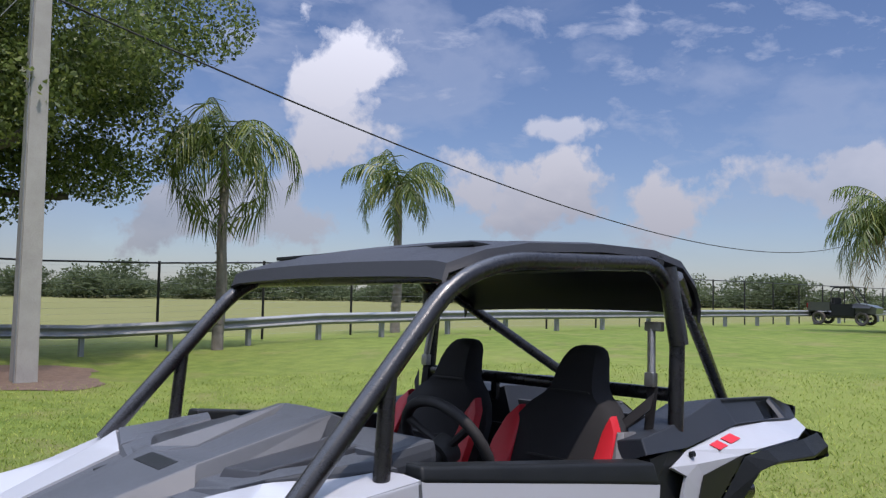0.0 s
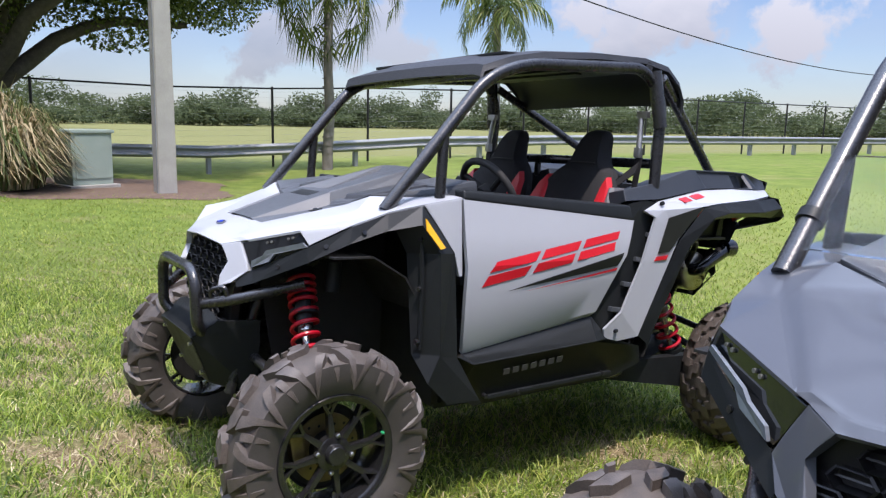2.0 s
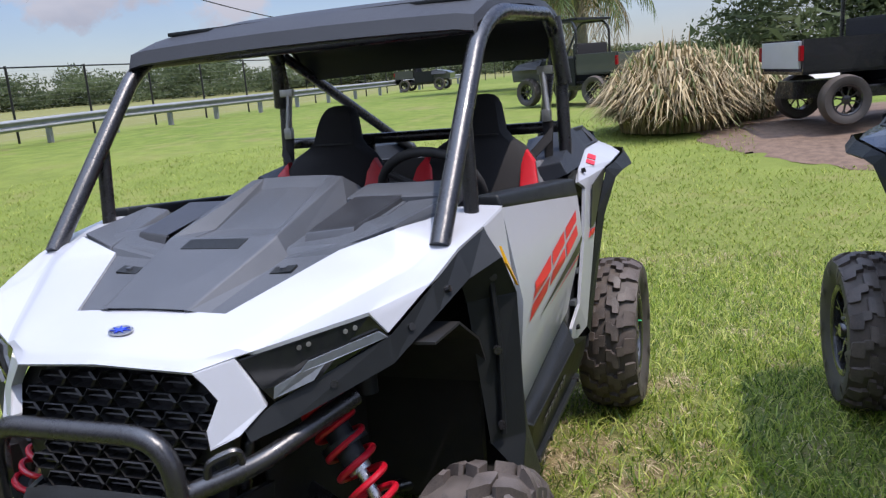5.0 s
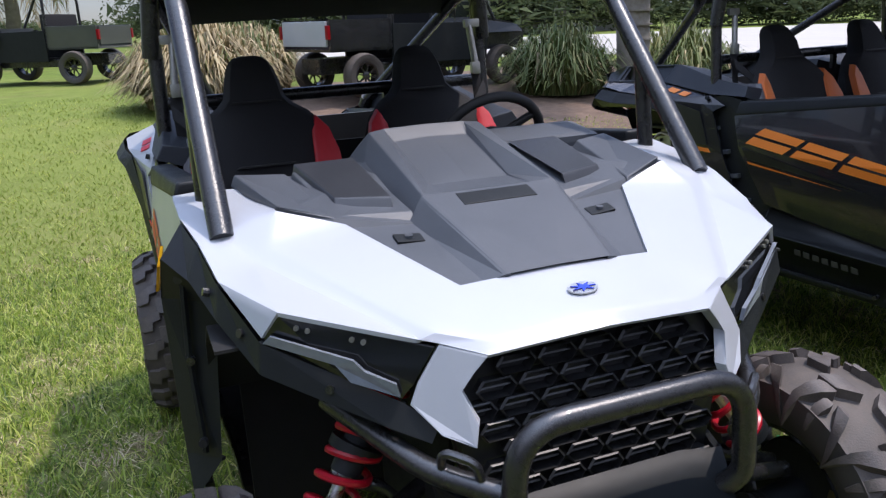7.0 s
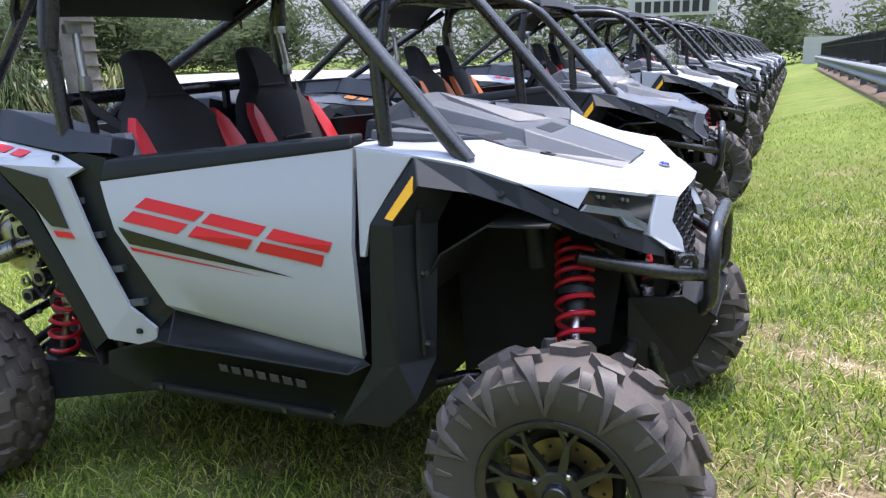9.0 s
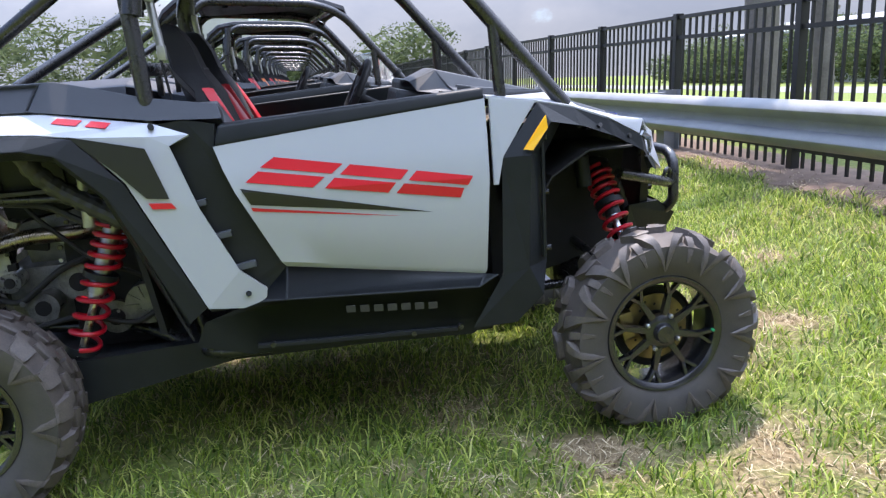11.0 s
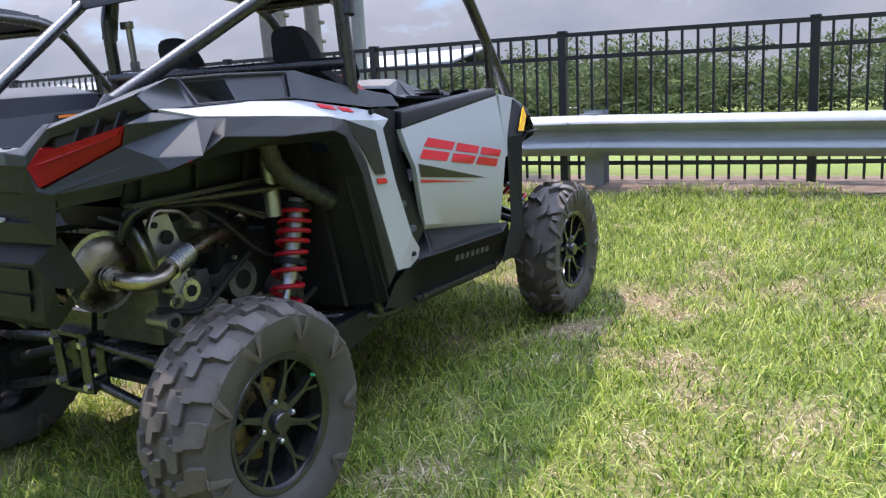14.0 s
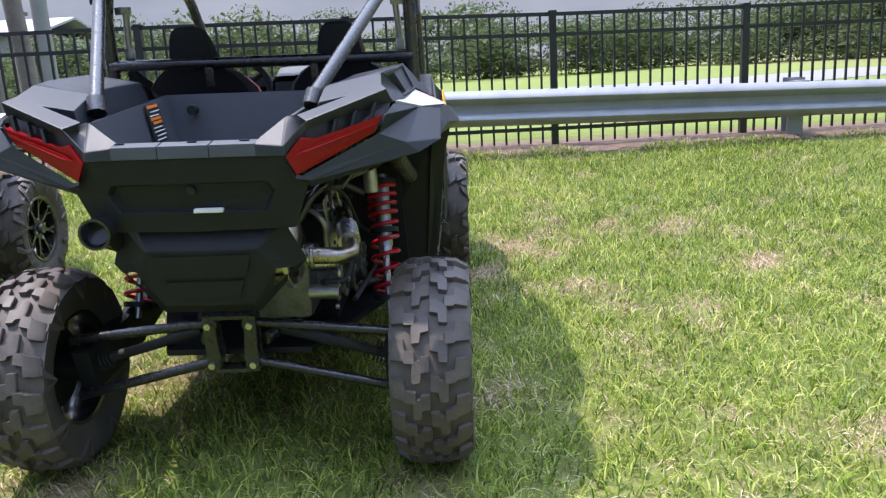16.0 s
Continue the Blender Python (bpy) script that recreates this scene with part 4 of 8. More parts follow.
        thicken(bm, bm.faces[:], 0.006)
        P("arch_liner", bm, M["liner"], "dull black wheel arch liner")
        # painted quarter panel ahead of the door
        bm = bmesh.new()
        plate(bm, X([(0.637, 0.606, 1.180), (0.632, 0.762, 1.156), (0.656, 0.634, 0.988), (0.664, 0.618, 0.900), (0.662, 0.602, 0.900)]), (-s * 0.015, 0, 0), 0.004)
        P("quarter_panel", bm, doorc)

        # door
        def dx(y, z):
            """Outer surface of the door: two planes that meet in a soft crease."""
            f = min(max((y + 0.21) / 0.80, 0), 1)
            top, mid, low = 0.668 - 0.038 * f, 0.690 - 0.018 * f, 0.643 - 0.003 * f
            zm, zt, zl = 0.96 - 0.03 * f, 1.104 + 0.076 * f, 0.721 - 0.104 * f
            return mid + (top - mid) * (z - zm) / (zt - zm) if z > zm else mid + (low - mid) * (zm - z) / (zm - zl)
        rear = [(-0.261, 1.104), (-0.240, 1.032), (-0.212, 0.960), (-0.158, 0.842), (-0.102, 0.721)]
        fore = [(0.593, 1.180), (0.591, 1.055), (0.586, 0.930), (0.577, 0.775), (0.567, 0.617)]
        V = []
        for (ya, za), (yb, zb) in zip(rear, fore):
            for k in range(9):
                y, z = ya + (yb - ya) * k / 8, za + (zb - za) * k / 8
                V.append((s * dx(y, z), y, z))
        for k in range(9):
            V.append((s * 0.628, -0.088 + 0.650 * k / 8, 0.700 - 0.102 * k / 8))
        bm = bmesh.new()
        shell(bm, V, [(9 * r + k, 9 * r + k + 1, 9 * r + k + 10, 9 * r + k + 9) for r in range(5) for k in range(8)], 0.02)
        door = P("door", bm, doorc, "gloss painted half door with slanted coloured marks", 30)

        def decal_poly(bm, poly, lift=0.0025):
            """Splits a (y, z) polygon along the crease and lays it on the door."""
            for half in (1, -1):
                out = []
                cr = lambda y: 0.96 - 0.03 * min(max((y + 0.21) / 0.80, 0), 1)
                n = len(poly)
                for i in range(n):
                    a, b = poly[i], poly[(i + 1) % n]
                    da, db = (a[1] - cr(a[0])) * half, (b[1] - cr(b[0])) * half
                    if da >= 0:
                        out.append(a)
                    if da * db < 0:
                        t = da / (da - db)
                        out.append((a[0] + (b[0] - a[0]) * t, a[1] + (b[1] - a[1]) * t))
                if len(out) > 2:
                    vs = [bm.verts.new((s * (dx(y, z) + lift), y, z)) for y, z in out]
                    try:
                        bm.faces.new(vs)
                    except ValueError:
                        pass
        # three slanted blocks, each of bars and a strut, mirrored in reading order
        bl, br, tl, tr = ((-0.178, 0.989), (0.487, 0.872), (-0.085, 1.057), (0.532, 0.939)) if s > 0 else ((0.516, 0.855), (-0.140, 0.983), (0.456, 0.951), (-0.177, 1.062))

        def uv(u, v):
            return tuple((a0 + (b0 - a0) * u) * (1 - v) + (c0 + (d0 - c0) * u) * v for a0, b0, c0, d0 in zip(bl, br, tl, tr))
        for q in ([(0.0, 1), (0.335, 1), (0.325, 0.58), (-0.01, 0.58)], [(0.0, 0.44), (0.31, 0.44), (0.30, 0.0), (0.0, 0.0)],
                  [(0.370, 1), (0.665, 1), (0.66, 0.58), (0.365, 0.58)], [(0.355, 0.44), (0.65, 0.44), (0.65, 0.0), (0.355, 0.0)],
                  [(0.705, 1), (1.0, 1), (1.0, 0.58), (0.70, 0.58)], [(0.69, 0.44), (0.99, 0.44), (1.0, 0.0), (0.69, 0.0)]):
            bm = bmesh.new()
            decal_poly(bm, [uv(*p) for p in q])
            part("door_mark", bm, decal, door, "slanted vinyl bar")
        bm = bmesh.new()
        decal_poly(bm, [(-0.196, 0.972), (-0.170, 0.918), (0.395, 0.834)])
        part("door_stripe", bm, M["black_decal"], door, "tapering black vinyl stripe")
        bm = bmesh.new()
        decal_poly(bm, [(-0.172, 0.909), (-0.166, 0.897), (0.305, 0.830)])
        part("door_pinstripe", bm, decal, door)
        # black cap along the top of the door
        bm = bmesh.new()
        C = X([(0.634, 0.595, 1.180), (0.672, -0.260, 1.104), (0.662, -0.240, 1.166), (0.622, 0.590, 1.212), (0.56, 0.590, 1.212), (0.60, -0.232, 1.170), (0.55, 0.575, 1.10), (0.59, -0.22, 1.06)])
        add_faces(bm, C, [(0, 1, 2, 3), (3, 2, 5, 4), (4, 5, 7, 6), (0, 3, 4, 6), (1, 7, 5, 2), (0, 6, 7, 1)])
        bmesh.ops.bevel(bm, geom=bm.edges[:], offset=0.010, segments=3, profile=0.6, affect="EDGES")
        part("door_cap", bm, M["black"], door, "black plastic door cap", True)
        # black panel under and behind the door
        bm = bmesh.new()
        S1 = X([(0.662, 0.600, 0.60), (0.630, 0.562, 0.598), (0.630, -0.088, 0.700), (0.640, -0.19, 0.60), (0.662, -0.36, 0.555), (0.640, -0.40, 0.47), (0.630, -0.23, 0.420), (0.635, 0.50, 0.392), (0.660, 0.62, 0.46),
                (0.668, 0.53, 0.565), (0.668, -0.10, 0.600)])
        shell(bm, S1, [(0, 1, 9), (1, 2, 10, 9), (2, 3, 10), (3, 4, 5, 6, 10), (10, 6, 7, 9), (9, 7, 8, 0)], 0.03, 0.006)
        sill = P("sill_panel", bm, M["black"], "matte black lower side panel", 35)
        bm = bmesh.new()
        box(bm, (s * 0.648, 0.12, 0.437), (0.018, 0.66, 0.016), rot_of("X", -2.3), 0.004)
        part("sill_rail", bm, M["black"], sill)
        for yy, zz in ((0.565, 0.515), (0.545, 0.455), (0.46, 0.432), (-0.16, 0.452), (0.30, 0.428)):
            bm = bmesh.new()
            tube(bm, [(s * 0.640, yy, zz), (s * 0.664, yy, zz)], 0.009, 10)
            part("fastener", bm, M["tube"], sill)
        for k in range(7):
            bm = bmesh.new()
            yy = 0.085 + 0.045 * k
            zz = 0.543 - 0.045 * k * 0.08
            plate(bm, [(s * 0.660, yy, zz - 0.012), (s * 0.660, yy + 0.030, zz - 0.014), (s * 0.6645, yy + 0.030, zz + 0.010), (s * 0.6645, yy, zz + 0.012)], (s * 0.003, 0, 0))
            part("sill_mark", bm, M["grey_decal"], sill, "faint grey mark")
        bm = bmesh.new()
        plate(bm, X([(0.640, -0.250, 1.170), (0.645, -0.262, 1.09), (0.634, -0.102, 0.72), (0.630, -0.090, 0.70), (0.630, -0.20, 0.58), (0.635, -0.34, 0.58), (0.640, -0.60, 1.16), (0.645, -0.34, 1.19)]), (-s * 0.03, 0, 0))
        bp = P("pillar_panel", bm, M["black"], "black panel behind the door")
        for k in range(4):
            bm = bmesh.new()
            zc = 0.72 + 0.105 * k
            yc = -0.20 - 0.062 * k
            box(bm, (s * 0.642, yc - 0.03, zc), (0.03, 0.10, 0.020), rot_of("X", 8), 0.004)
            part("vent_slat", bm, M["dark"], bp)
        # painted rear fender: arm and top strip
        bm = bmesh.new()
        A = X([(0.662, -0.326, 1.146), (0.676, -0.385, 1.118), (0.640, -0.168, 0.574), (0.668, -0.342, 0.600), (0.694, -0.520, 1.020), (0.712, -0.640, 1.168), (0.727, -0.74, 1.186), (0.730, -0.98, 1.206), (0.662, -1.186, 1.222),
               (0.590, -1.255, 1.247), (0.615, -0.96, 1.250), (0.614, -0.74, 1.239), (0.645, -0.43, 1.186), (0.678, -0.44, 1.150), (0.674, -0.325, 0.920), (0.666, -0.232, 0.712), (0.648, -0.156, 0.640)])
        shell(bm, A, [(0, 1, 13, 12), (1, 14, 4, 13), (14, 15, 3, 4), (15, 16, 2, 3), (13, 4, 5), (12, 13, 5), (12, 5, 6), (12, 6, 11), (11, 6, 7, 10), (10, 7, 8, 9)], 0.012)
        fen = P("rear_fender", bm, doorc, "gloss painted rear fender with coloured marks")
        bm = bmesh.new()
        plate(bm, X([(0.712, -0.655, 1.172), (0.6895, -0.452, 1.118), (0.6855, -0.405, 0.962), (0.6915, -0.468, 0.970), (0.6995, -0.540, 1.055)]), (s * 0.003, 0, 0))
        part("fender_stripe", bm, M["black_decal"], fen, "black vinyl patch")
        bm = bmesh.new()
        plate(bm, X([(0.6905, -0.466, 0.955), (0.6835, -0.402, 0.948), (0.6815, -0.390, 0.930), (0.6885, -0.456, 0.936)]), (s * 0.003, 0, 0))
        part("fender_mark", bm, decal, fen)
        # two slanted marks laid on the sloping top of the fender
        inner, front_, outer = Vector(A[11]), Vector(A[12]), Vector(A[6])
        for t0, t1 in ((0.16, 0.38), (0.46, 0.64)):
            bm = bmesh.new()
            up = (front_ - inner).cross(outer - inner).normalized()
            up = up if up.z > 0 else -up
            q = [inner + (front_ - inner) * t + (outer - inner) * w for t, w in ((t0, 0.18), (t1, 0.18), (t1 - 0.04, 0.46), (t0 - 0.04, 0.46))]
            plate(bm, [p + up * 0.0035 for p in q], -up * 0.0015)
            part("fender_mark", bm, decal, fen)
        for y, z, x in ((-0.430, 1.176, 0.664), (-0.215, 0.630, 0.656)):
            bm = bmesh.new()
            tube(bm, [(s * (x - 0.005), y, z), (s * (x + 0.008), y, z + 0.004)], 0.009, 10)
            part("fastener", bm, M["black"], fen)
        # black flare over the rear wheel
        bm = bmesh.new()
        R0 = X([(0.664, -0.348, 0.602), (0.698, -0.524, 1.018), (0.718, -0.645, 1.164), (0.738, -0.745, 1.182), (0.742, -0.985, 1.202), (0.718, -1.150, 1.214), (0.664, -1.192, 1.217)])
        R1 = X([(0.670, -0.405, 0.560), (0.715, -0.575, 0.985), (0.748, -0.690, 1.120), (0.768, -0.77, 1.145), (0.778, -1.00, 1.150), (0.742, -1.190, 1.168), (0.717, -1.240, 1.132)])
        R2 = X([(0.62, -0.42, 0.50), (0.66, -0.60, 0.98), (0.68, -0.71, 1.10), (0.70, -0.79, 1.115), (0.71, -1.00, 1.125), (0.70, -1.17, 1.12), (0.60, -1.21, 1.09)])
        n = len(R0)
        shell(bm, R0 + R1 + R2, [(i, i + 1, n + i + 1, n + i) for i in range(n - 1)] + [(n + i, n + i + 1, 2 * n + i + 1, 2 * n + i) for i in range(n - 1)], 0.006, 0.004)
        P("rear_flare", bm, M["black"], "matte black flare over the rear wheel")
        # black shoulder cap over the fender
        bm = bmesh.new()
        O = [(-0.225, 1.185), (-0.43, 1.195), (-0.74, 1.242), (-1.00, 1.248), (-1.17, 1.248), (-1.270, 1.246)]
        T = [(-0.235, 1.228), (-0.44, 1.262), (-0.70, 1.329), (-1.00, 1.330), (-1.165, 1.325), (-1.290, 1.288)]
        xo = (0.645, 0.650, 0.622, 0.622, 0.610, 0.585)
        xt = (0.620, 0.606, 0.576, 0.572, 0.540, 0.552)
        V = [(s * x, y, z) for x, (y, z) in zip(xo, O)] + [(s * x, y, z) for x, (y, z) in zip(xt, T)] + [(s * (0.43 if y > -0.6 else 0.395 if y > -1.1 else 0.365), y, z - 0.035) for y, z in T] + [(s * (0.42 if y > -0.6 else 0.325), y, 1.10) for y, z in T]
        Fc = [(i + a * 6, i + 1 + a * 6, i + 7 + a * 6, i + 6 + a * 6) for a in range(3) for i in range(5)] + [(0, 6, 12, 18), (5, 23, 17, 11)]
        # pressed recess in the outer slope
        old = (2, 3, 4, 10, 9, 8)
        Fc.remove((2, 3, 9, 8))
        Fc.remove((3, 4, 10, 9))
        mid = sum((Vector(V[k]) for k in old), Vector()) / 6
        k0 = len(V)
        for t, d in ((0.15, 0.0), (0.22, 0.010)):
            V += [tuple(Vector(V[k]).lerp(mid, t) - Vector((s * d, 0, d * 0.6))) for k in old]
        for k in range(6):
            j = (k + 1) % 6
            Fc += [(old[k], old[j], k0 + j, k0 + k), (k0 + k, k0 + j, k0 + 6 + j, k0 + 6 + k)]
        Fc += [(k0 + 6, k0 + 7, k0 + 10, k0 + 11), (k0 + 7, k0 + 8, k0 + 9, k0 + 10)]
        shell(bm, V, Fc, 0.012, 0.004)
        P("shoulder_cap", bm, M["char"], "charcoal plastic shoulder cap beside the cargo bed", 22)

        # suspension
        shock(root, (s * 0.308, 1.080, 0.872), (s * 0.510, 1.125, 0.560), pal["spring"], 9.0, 0.047, 0.0080, near)
        shock(root, (s * 0.462, -0.625, 0.875), (s * 0.485, -0.79, 0.46), pal["spring"], 9.0, 0.050, 0.0085, near)
        if near:
            bm = bmesh.new()
            tube(bm, X([(0.425, -0.70, 1.06), (0.433, -0.705, 0.86)]), 0.027, 16)
            P("reserve_canister", bm, M["alu"], "silver damper reservoir", True)
        bm = bmesh.new()
        tube(bm, [(s * 0.40, 0.99, 0.93), (s * 0.405, 1.0, 0.82)], 0.028, 16)
        P("oil_reservoir", bm, M["black"], "", True)
        for (a, b, r) in (((0.17, 0.99, 0.60), (0.60, FY - 0.02, 0.46), 0.019), ((0.17, 1.24, 0.58), (0.60, FY + 0.02, 0.46), 0.019), ((0.15, 0.98, 0.42), (0.61, FY - 0.03, 0.27), 0.022), ((0.15, 1.25, 0.40), (0.61, FY + 0.03, 0.27), 0.022)):
            bm = bmesh.new()
            tube(bm, X([a, b]), r, 10)
            P("control_arm", bm, M["tube"], "", True)
        bm = bmesh.new()
        tube(bm, X([(0.12, FY, 0.47), (0.60, FY, HZ)]), 0.017, 10)
        for k in range(5):
            tube(bm, X([(0.50 + 0.012 * k, FY, 0.379 - 0.003 * k), (0.506 + 0.012 * k, FY, 0.3775 - 0.003 * k)]), 0.032 - 0.003 * (k % 2), 14)
        P("drive_shaft", bm, M["rubber_clean"], "", True)
        bm = bmesh.new()
        tube(bm, X([(0.18, 1.06, 0.50), (0.58, 1.05, 0.40)]), 0.010, 8)
        P("tie_rod", bm, M["steel"], "", True)
        # rear trailing arm and links
        bm = bmesh.new()
        plate(bm, X([(0.50, -0.30, 0.46), (0.50, -0.30, 0.38), (0.50, -0.80, 0.29), (0.50, -1.16, 0.28), (0.50, -1.20, 0.44), (0.50, -0.85, 0.44)]), (s * 0.055, 0, 0), 0.008)
        P("trailing_arm", bm, M["black"], "black boxed trailing arm")
        for z0, z1 in ((0.535, 0.475), (0.396, 0.270)):
            bm = bmesh.new()
            tube(bm, X([(0.070, -1.195, z0), (0.56, -1.17, z1)]), 0.017, 10)
            tube(bm, X([(0.063, -1.225, z0), (0.066, -1.170, z0)]), 0.022, 12)
            lk = P("rear_link", bm, M["tube"], "black steel link rod", True)
            bm = bmesh.new()
            tube(bm, X([(0.069, -1.242, z0), (0.069, -1.224, z0)]), 0.012, 6)
            part("bolt", bm, M["steel"], lk)
        bm = bmesh.new()
        tube(bm, X([(0.14, -1.10, 0.47), (0.58, RY, HZ)]), 0.018, 10)
        for k in range(6):
            tube(bm, X([(0.46 + 0.013 * k, -1.112, 0.385 - 0.004 * k), (0.466 + 0.013 * k, -1.112, 0.383 - 0.004 * k)]), 0.036 - 0.003 * (k % 2), 14)
        P("axle_boot", bm, M["rubber_clean"], "", True)

    # grille: backing and honeycomb cells
    bm = bmesh.new()
    G = [(0.238, 1.300, 0.960), (0.296, 1.300, 0.895), (0.262, 1.315, 0.815), (0.235, 1.315, 0.68), (0.17, 1.31, 0.64)]
    plate(bm, G + mirrored(G)[::-1], (0, -0.03, 0))
    gr = P("grille", bm, M["satin"], "glossy black honeycomb grille")
    bm = bmesh.new()
    hx = [(-0.039, 0), (-0.026, 0.018), (0.026, 0.018), (0.039, 0), (0.026, -0.018), (-0.026, -0.018)]
    ring = [[bm.verts.new((x * k, y, z * k)) for x, z in hx] for k, y in ((1.0, 0.0), (0.88, 0.003), (0.82, -0.024))]
    for A, B in zip(ring, ring[1:]):
        for k in range(6):
            bm.faces.new((A[k], A[(k + 1) % 6], B[(k + 1) % 6], B[k]))
    add_faces(bm, [(-0.028, -0.006, 0.004), (0.028, -0.006, 0.004), (0.028, -0.004, 0.001), (-0.028, -0.004, 0.001)], [(0, 1, 2, 3)])
    cell = mesh_of("grille_cell", bm, M["satin"])
    for j in range(9):
        z = 0.944 - j * 0.0365
        half = 0.225 if z > 0.92 else (0.268 if z > 0.84 else 0.225)
        n = 6 if j % 2 else 7
        for i in range(n):
            xc = (i - (n - 1) / 2) * 0.0785
            if abs(xc) <= half - 0.012:
                o = new("grille_cell", cell)
                o.parent = gr
                o.location = (xc, 1.320 + (0.985 - z) * 0.09, z)

    # front bumper hoop, its side bars and the skid plate
    bm = bmesh.new()
    tube(bm, [(0.196, 1.400, 0.650), (0.228, 1.432, 0.690), (0.220, 1.440, 0.886), (-0.220, 1.440, 0.886), (-0.228, 1.432, 0.690), (-0.196, 1.400, 0.650)], 0.021, 16, 0.09)
    hoop = P("bumper", bm, M["tube"], "black tubular steel front bumper hoop", True)
    for s in (1, -1):
        bm = bmesh.new()
        tube(bm, [(s * 0.225, 1.420, 0.765), (s * 0.33, 1.335, 0.795), (s * 0.44, 1.12, 0.86)], 0.020, 12, 0.05)
        tube(bm, [(s * 0.262, 1.395, 0.79), (s * 0.270, 1.400, 0.825), (s * 0.315, 1.362, 0.84), (s * 0.312, 1.352, 0.80)], 0.008, 8, 0.02)
        part("side_bar", bm, M["tube"], hoop, "", True)
    bm = bmesh.new()
    V = [(0.240, 1.360, 0.705), (0.205, 1.448, 0.640), (0.150, 1.360, 0.450), (-0.150, 1.360, 0.450), (-0.205, 1.448, 0.640), (-0.240, 1.360, 0.705), (0.120, 1.452, 0.648), (-0.120, 1.452, 0.648), (0.150, 1.350, 0.715), (-0.150, 1.350, 0.715)]
    shell(bm, V, [(0, 1, 6, 8), (8, 6, 7, 9), (9, 7, 4, 5), (1, 2, 3, 4, 7, 6)], 0.02, 0.006)
    skid = P("skid_plate", bm, M["black"], "black moulded front skid plate with a folded nose", 30)
    for s in (1, -1):
        bm = bmesh.new()
        plate(bm, [(s * 0.242, 1.358, 0.704), (s * 0.206, 1.444, 0.638), (s * 0.152, 1.358, 0.452), (s * 0.22, 1.20, 0.40), (s * 0.29, 1.22, 0.705)], (-s * 0.015, 0, 0), 0.004)
        part("side_plate", bm, M["black"], skid)
    bm = bmesh.new()
    plate(bm, [(0.16, 1.35, 0.46), (0.22, 1.10, 0.335), (-0.22, 1.10, 0.335), (-0.16, 1.35, 0.46)], (0, 0, 0.02))
    part("under_plate", bm, M["black"], skid)
    for x, z in ((0.19, 0.61), (-0.19, 0.61), (0.150, 0.49), (-0.150, 0.49)):
        bm = bmesh.new()
        tube(bm, [(x * 0.9, 1.355 + (z - 0.45) * 0.46, z), (x * 0.9, 1.372 + (z - 0.45) * 0.46, z)], 0.008, 8)
        part("bolt", bm, M["steel"], skid)
    bm = bmesh.new()
    box(bm, (0, 1.10, 0.50), (0.26, 0.30, 0.24), None, 0.03)
    P("front_gearcase", bm, M["tube"])
    bm = bmesh.new()
    for s in (1, -1):
        tube(bm, [(s * 0.20, 1.30, 0.42), (s * 0.22, 1.20, 0.80), (s * 0.26, 0.80, 1.02)], 0.02, 10, 0.06)
        tube(bm, [(s * 0.20, 1.28, 0.40), (s * 0.22, 0.70, 0.40), (s * 0.55, 0.45, 0.42)], 0.02, 10, 0.06)
        tube(bm, [(s * 0.55, 0.45, 0.42), (s * 0.58, -0.35, 0.42), (s * 0.30, -0.62, 0.46), (s * 0.10, -1.16, 0.46)], 0.022, 10, 0.06)
        tube(bm, [(s * 0.58, -0.36, 0.44), (s * 0.56, -0.50, 0.95), (s * 0.55, -0.48, 1.20)], 0.022, 10, 0.06)
        tube(bm, [(s * 0.50, -0.52, 0.955), (s * 0.30, -1.16, 0.965), (s * 0.12, -1.18, 0.62)], 0.016, 10, 0.08)
    P("chassis_frame", bm, M["tube"], "black tubular steel chassis", True)
    bm = bmesh.new()
    plate(bm, [(-0.52, 0.60, 0.36), (0.52, 0.60, 0.36), (0.52, -0.42, 0.37), (0.25, -1.15, 0.40), (-0.25, -1.15, 0.40), (-0.52, -0.42, 0.37)], (0, 0, 0.02))
    P("belly_pan", bm, M["black"])
    bm = bmesh.new()
    box(bm, (0, 0.62, 0.74), (1.10, 0.03, 0.70))
    P("firewall", bm, M["liner"])
    bm = bmesh.new()
    box(bm, (0, 0.12, 0.42), (1.14, 0.95, 0.04))
    P("cabin_floor", bm, M["liner"])

    # cage
    rc = 0.0245
    bm = bmesh.new()
    tube(bm, [(-0.560, 0.40, 1.656), (0.560, 0.40, 1.656)], 0.022, 12)
    for s in (1, -1):
        tube(bm, [(s * 0.564, 0.885, 1.130), (s * 0.562, 0.470, 1.630), (s * 0.568, 0.30, 1.698), (s * 0.572, -0.36, 1.748), (s * 0.590, -0.460, 1.62), (s * 0.600, -0.440, 1.16)], rc, 14, 0.11)
    cage = P("roll_cage", bm, M["tube"], "black tubular steel roll cage", True)
    for s in (1, -1):
        bm = bmesh.new()
        tube(bm, [(s * 0.572, 0.66, 1.165), (s * 0.566, 0.650, 1.41)], 0.020, 12)
        part("brace", bm, M["tube"], cage, "", True)
        bm = bmesh.new()
        tube(bm, [(s * 0.585, -0.455, 1.715), (s * 0.335, -1.205, 1.262)], 0.0225, 12)
        tube(bm, [(s * 0.34, -1.19, 1.275), (s * 0.33, -1.22, 1.235)], 0.030, 10)
        part("rear_brace", bm, M["tube"], cage, "", True)
        bm = bmesh.new()
        tube(bm, [(s * 0.58, -0.41, 1.74), (s * 0.605, -0.445, 1.50)], 0.030, 12)
        part("clamp", bm, M["tube"], cage, "", True)
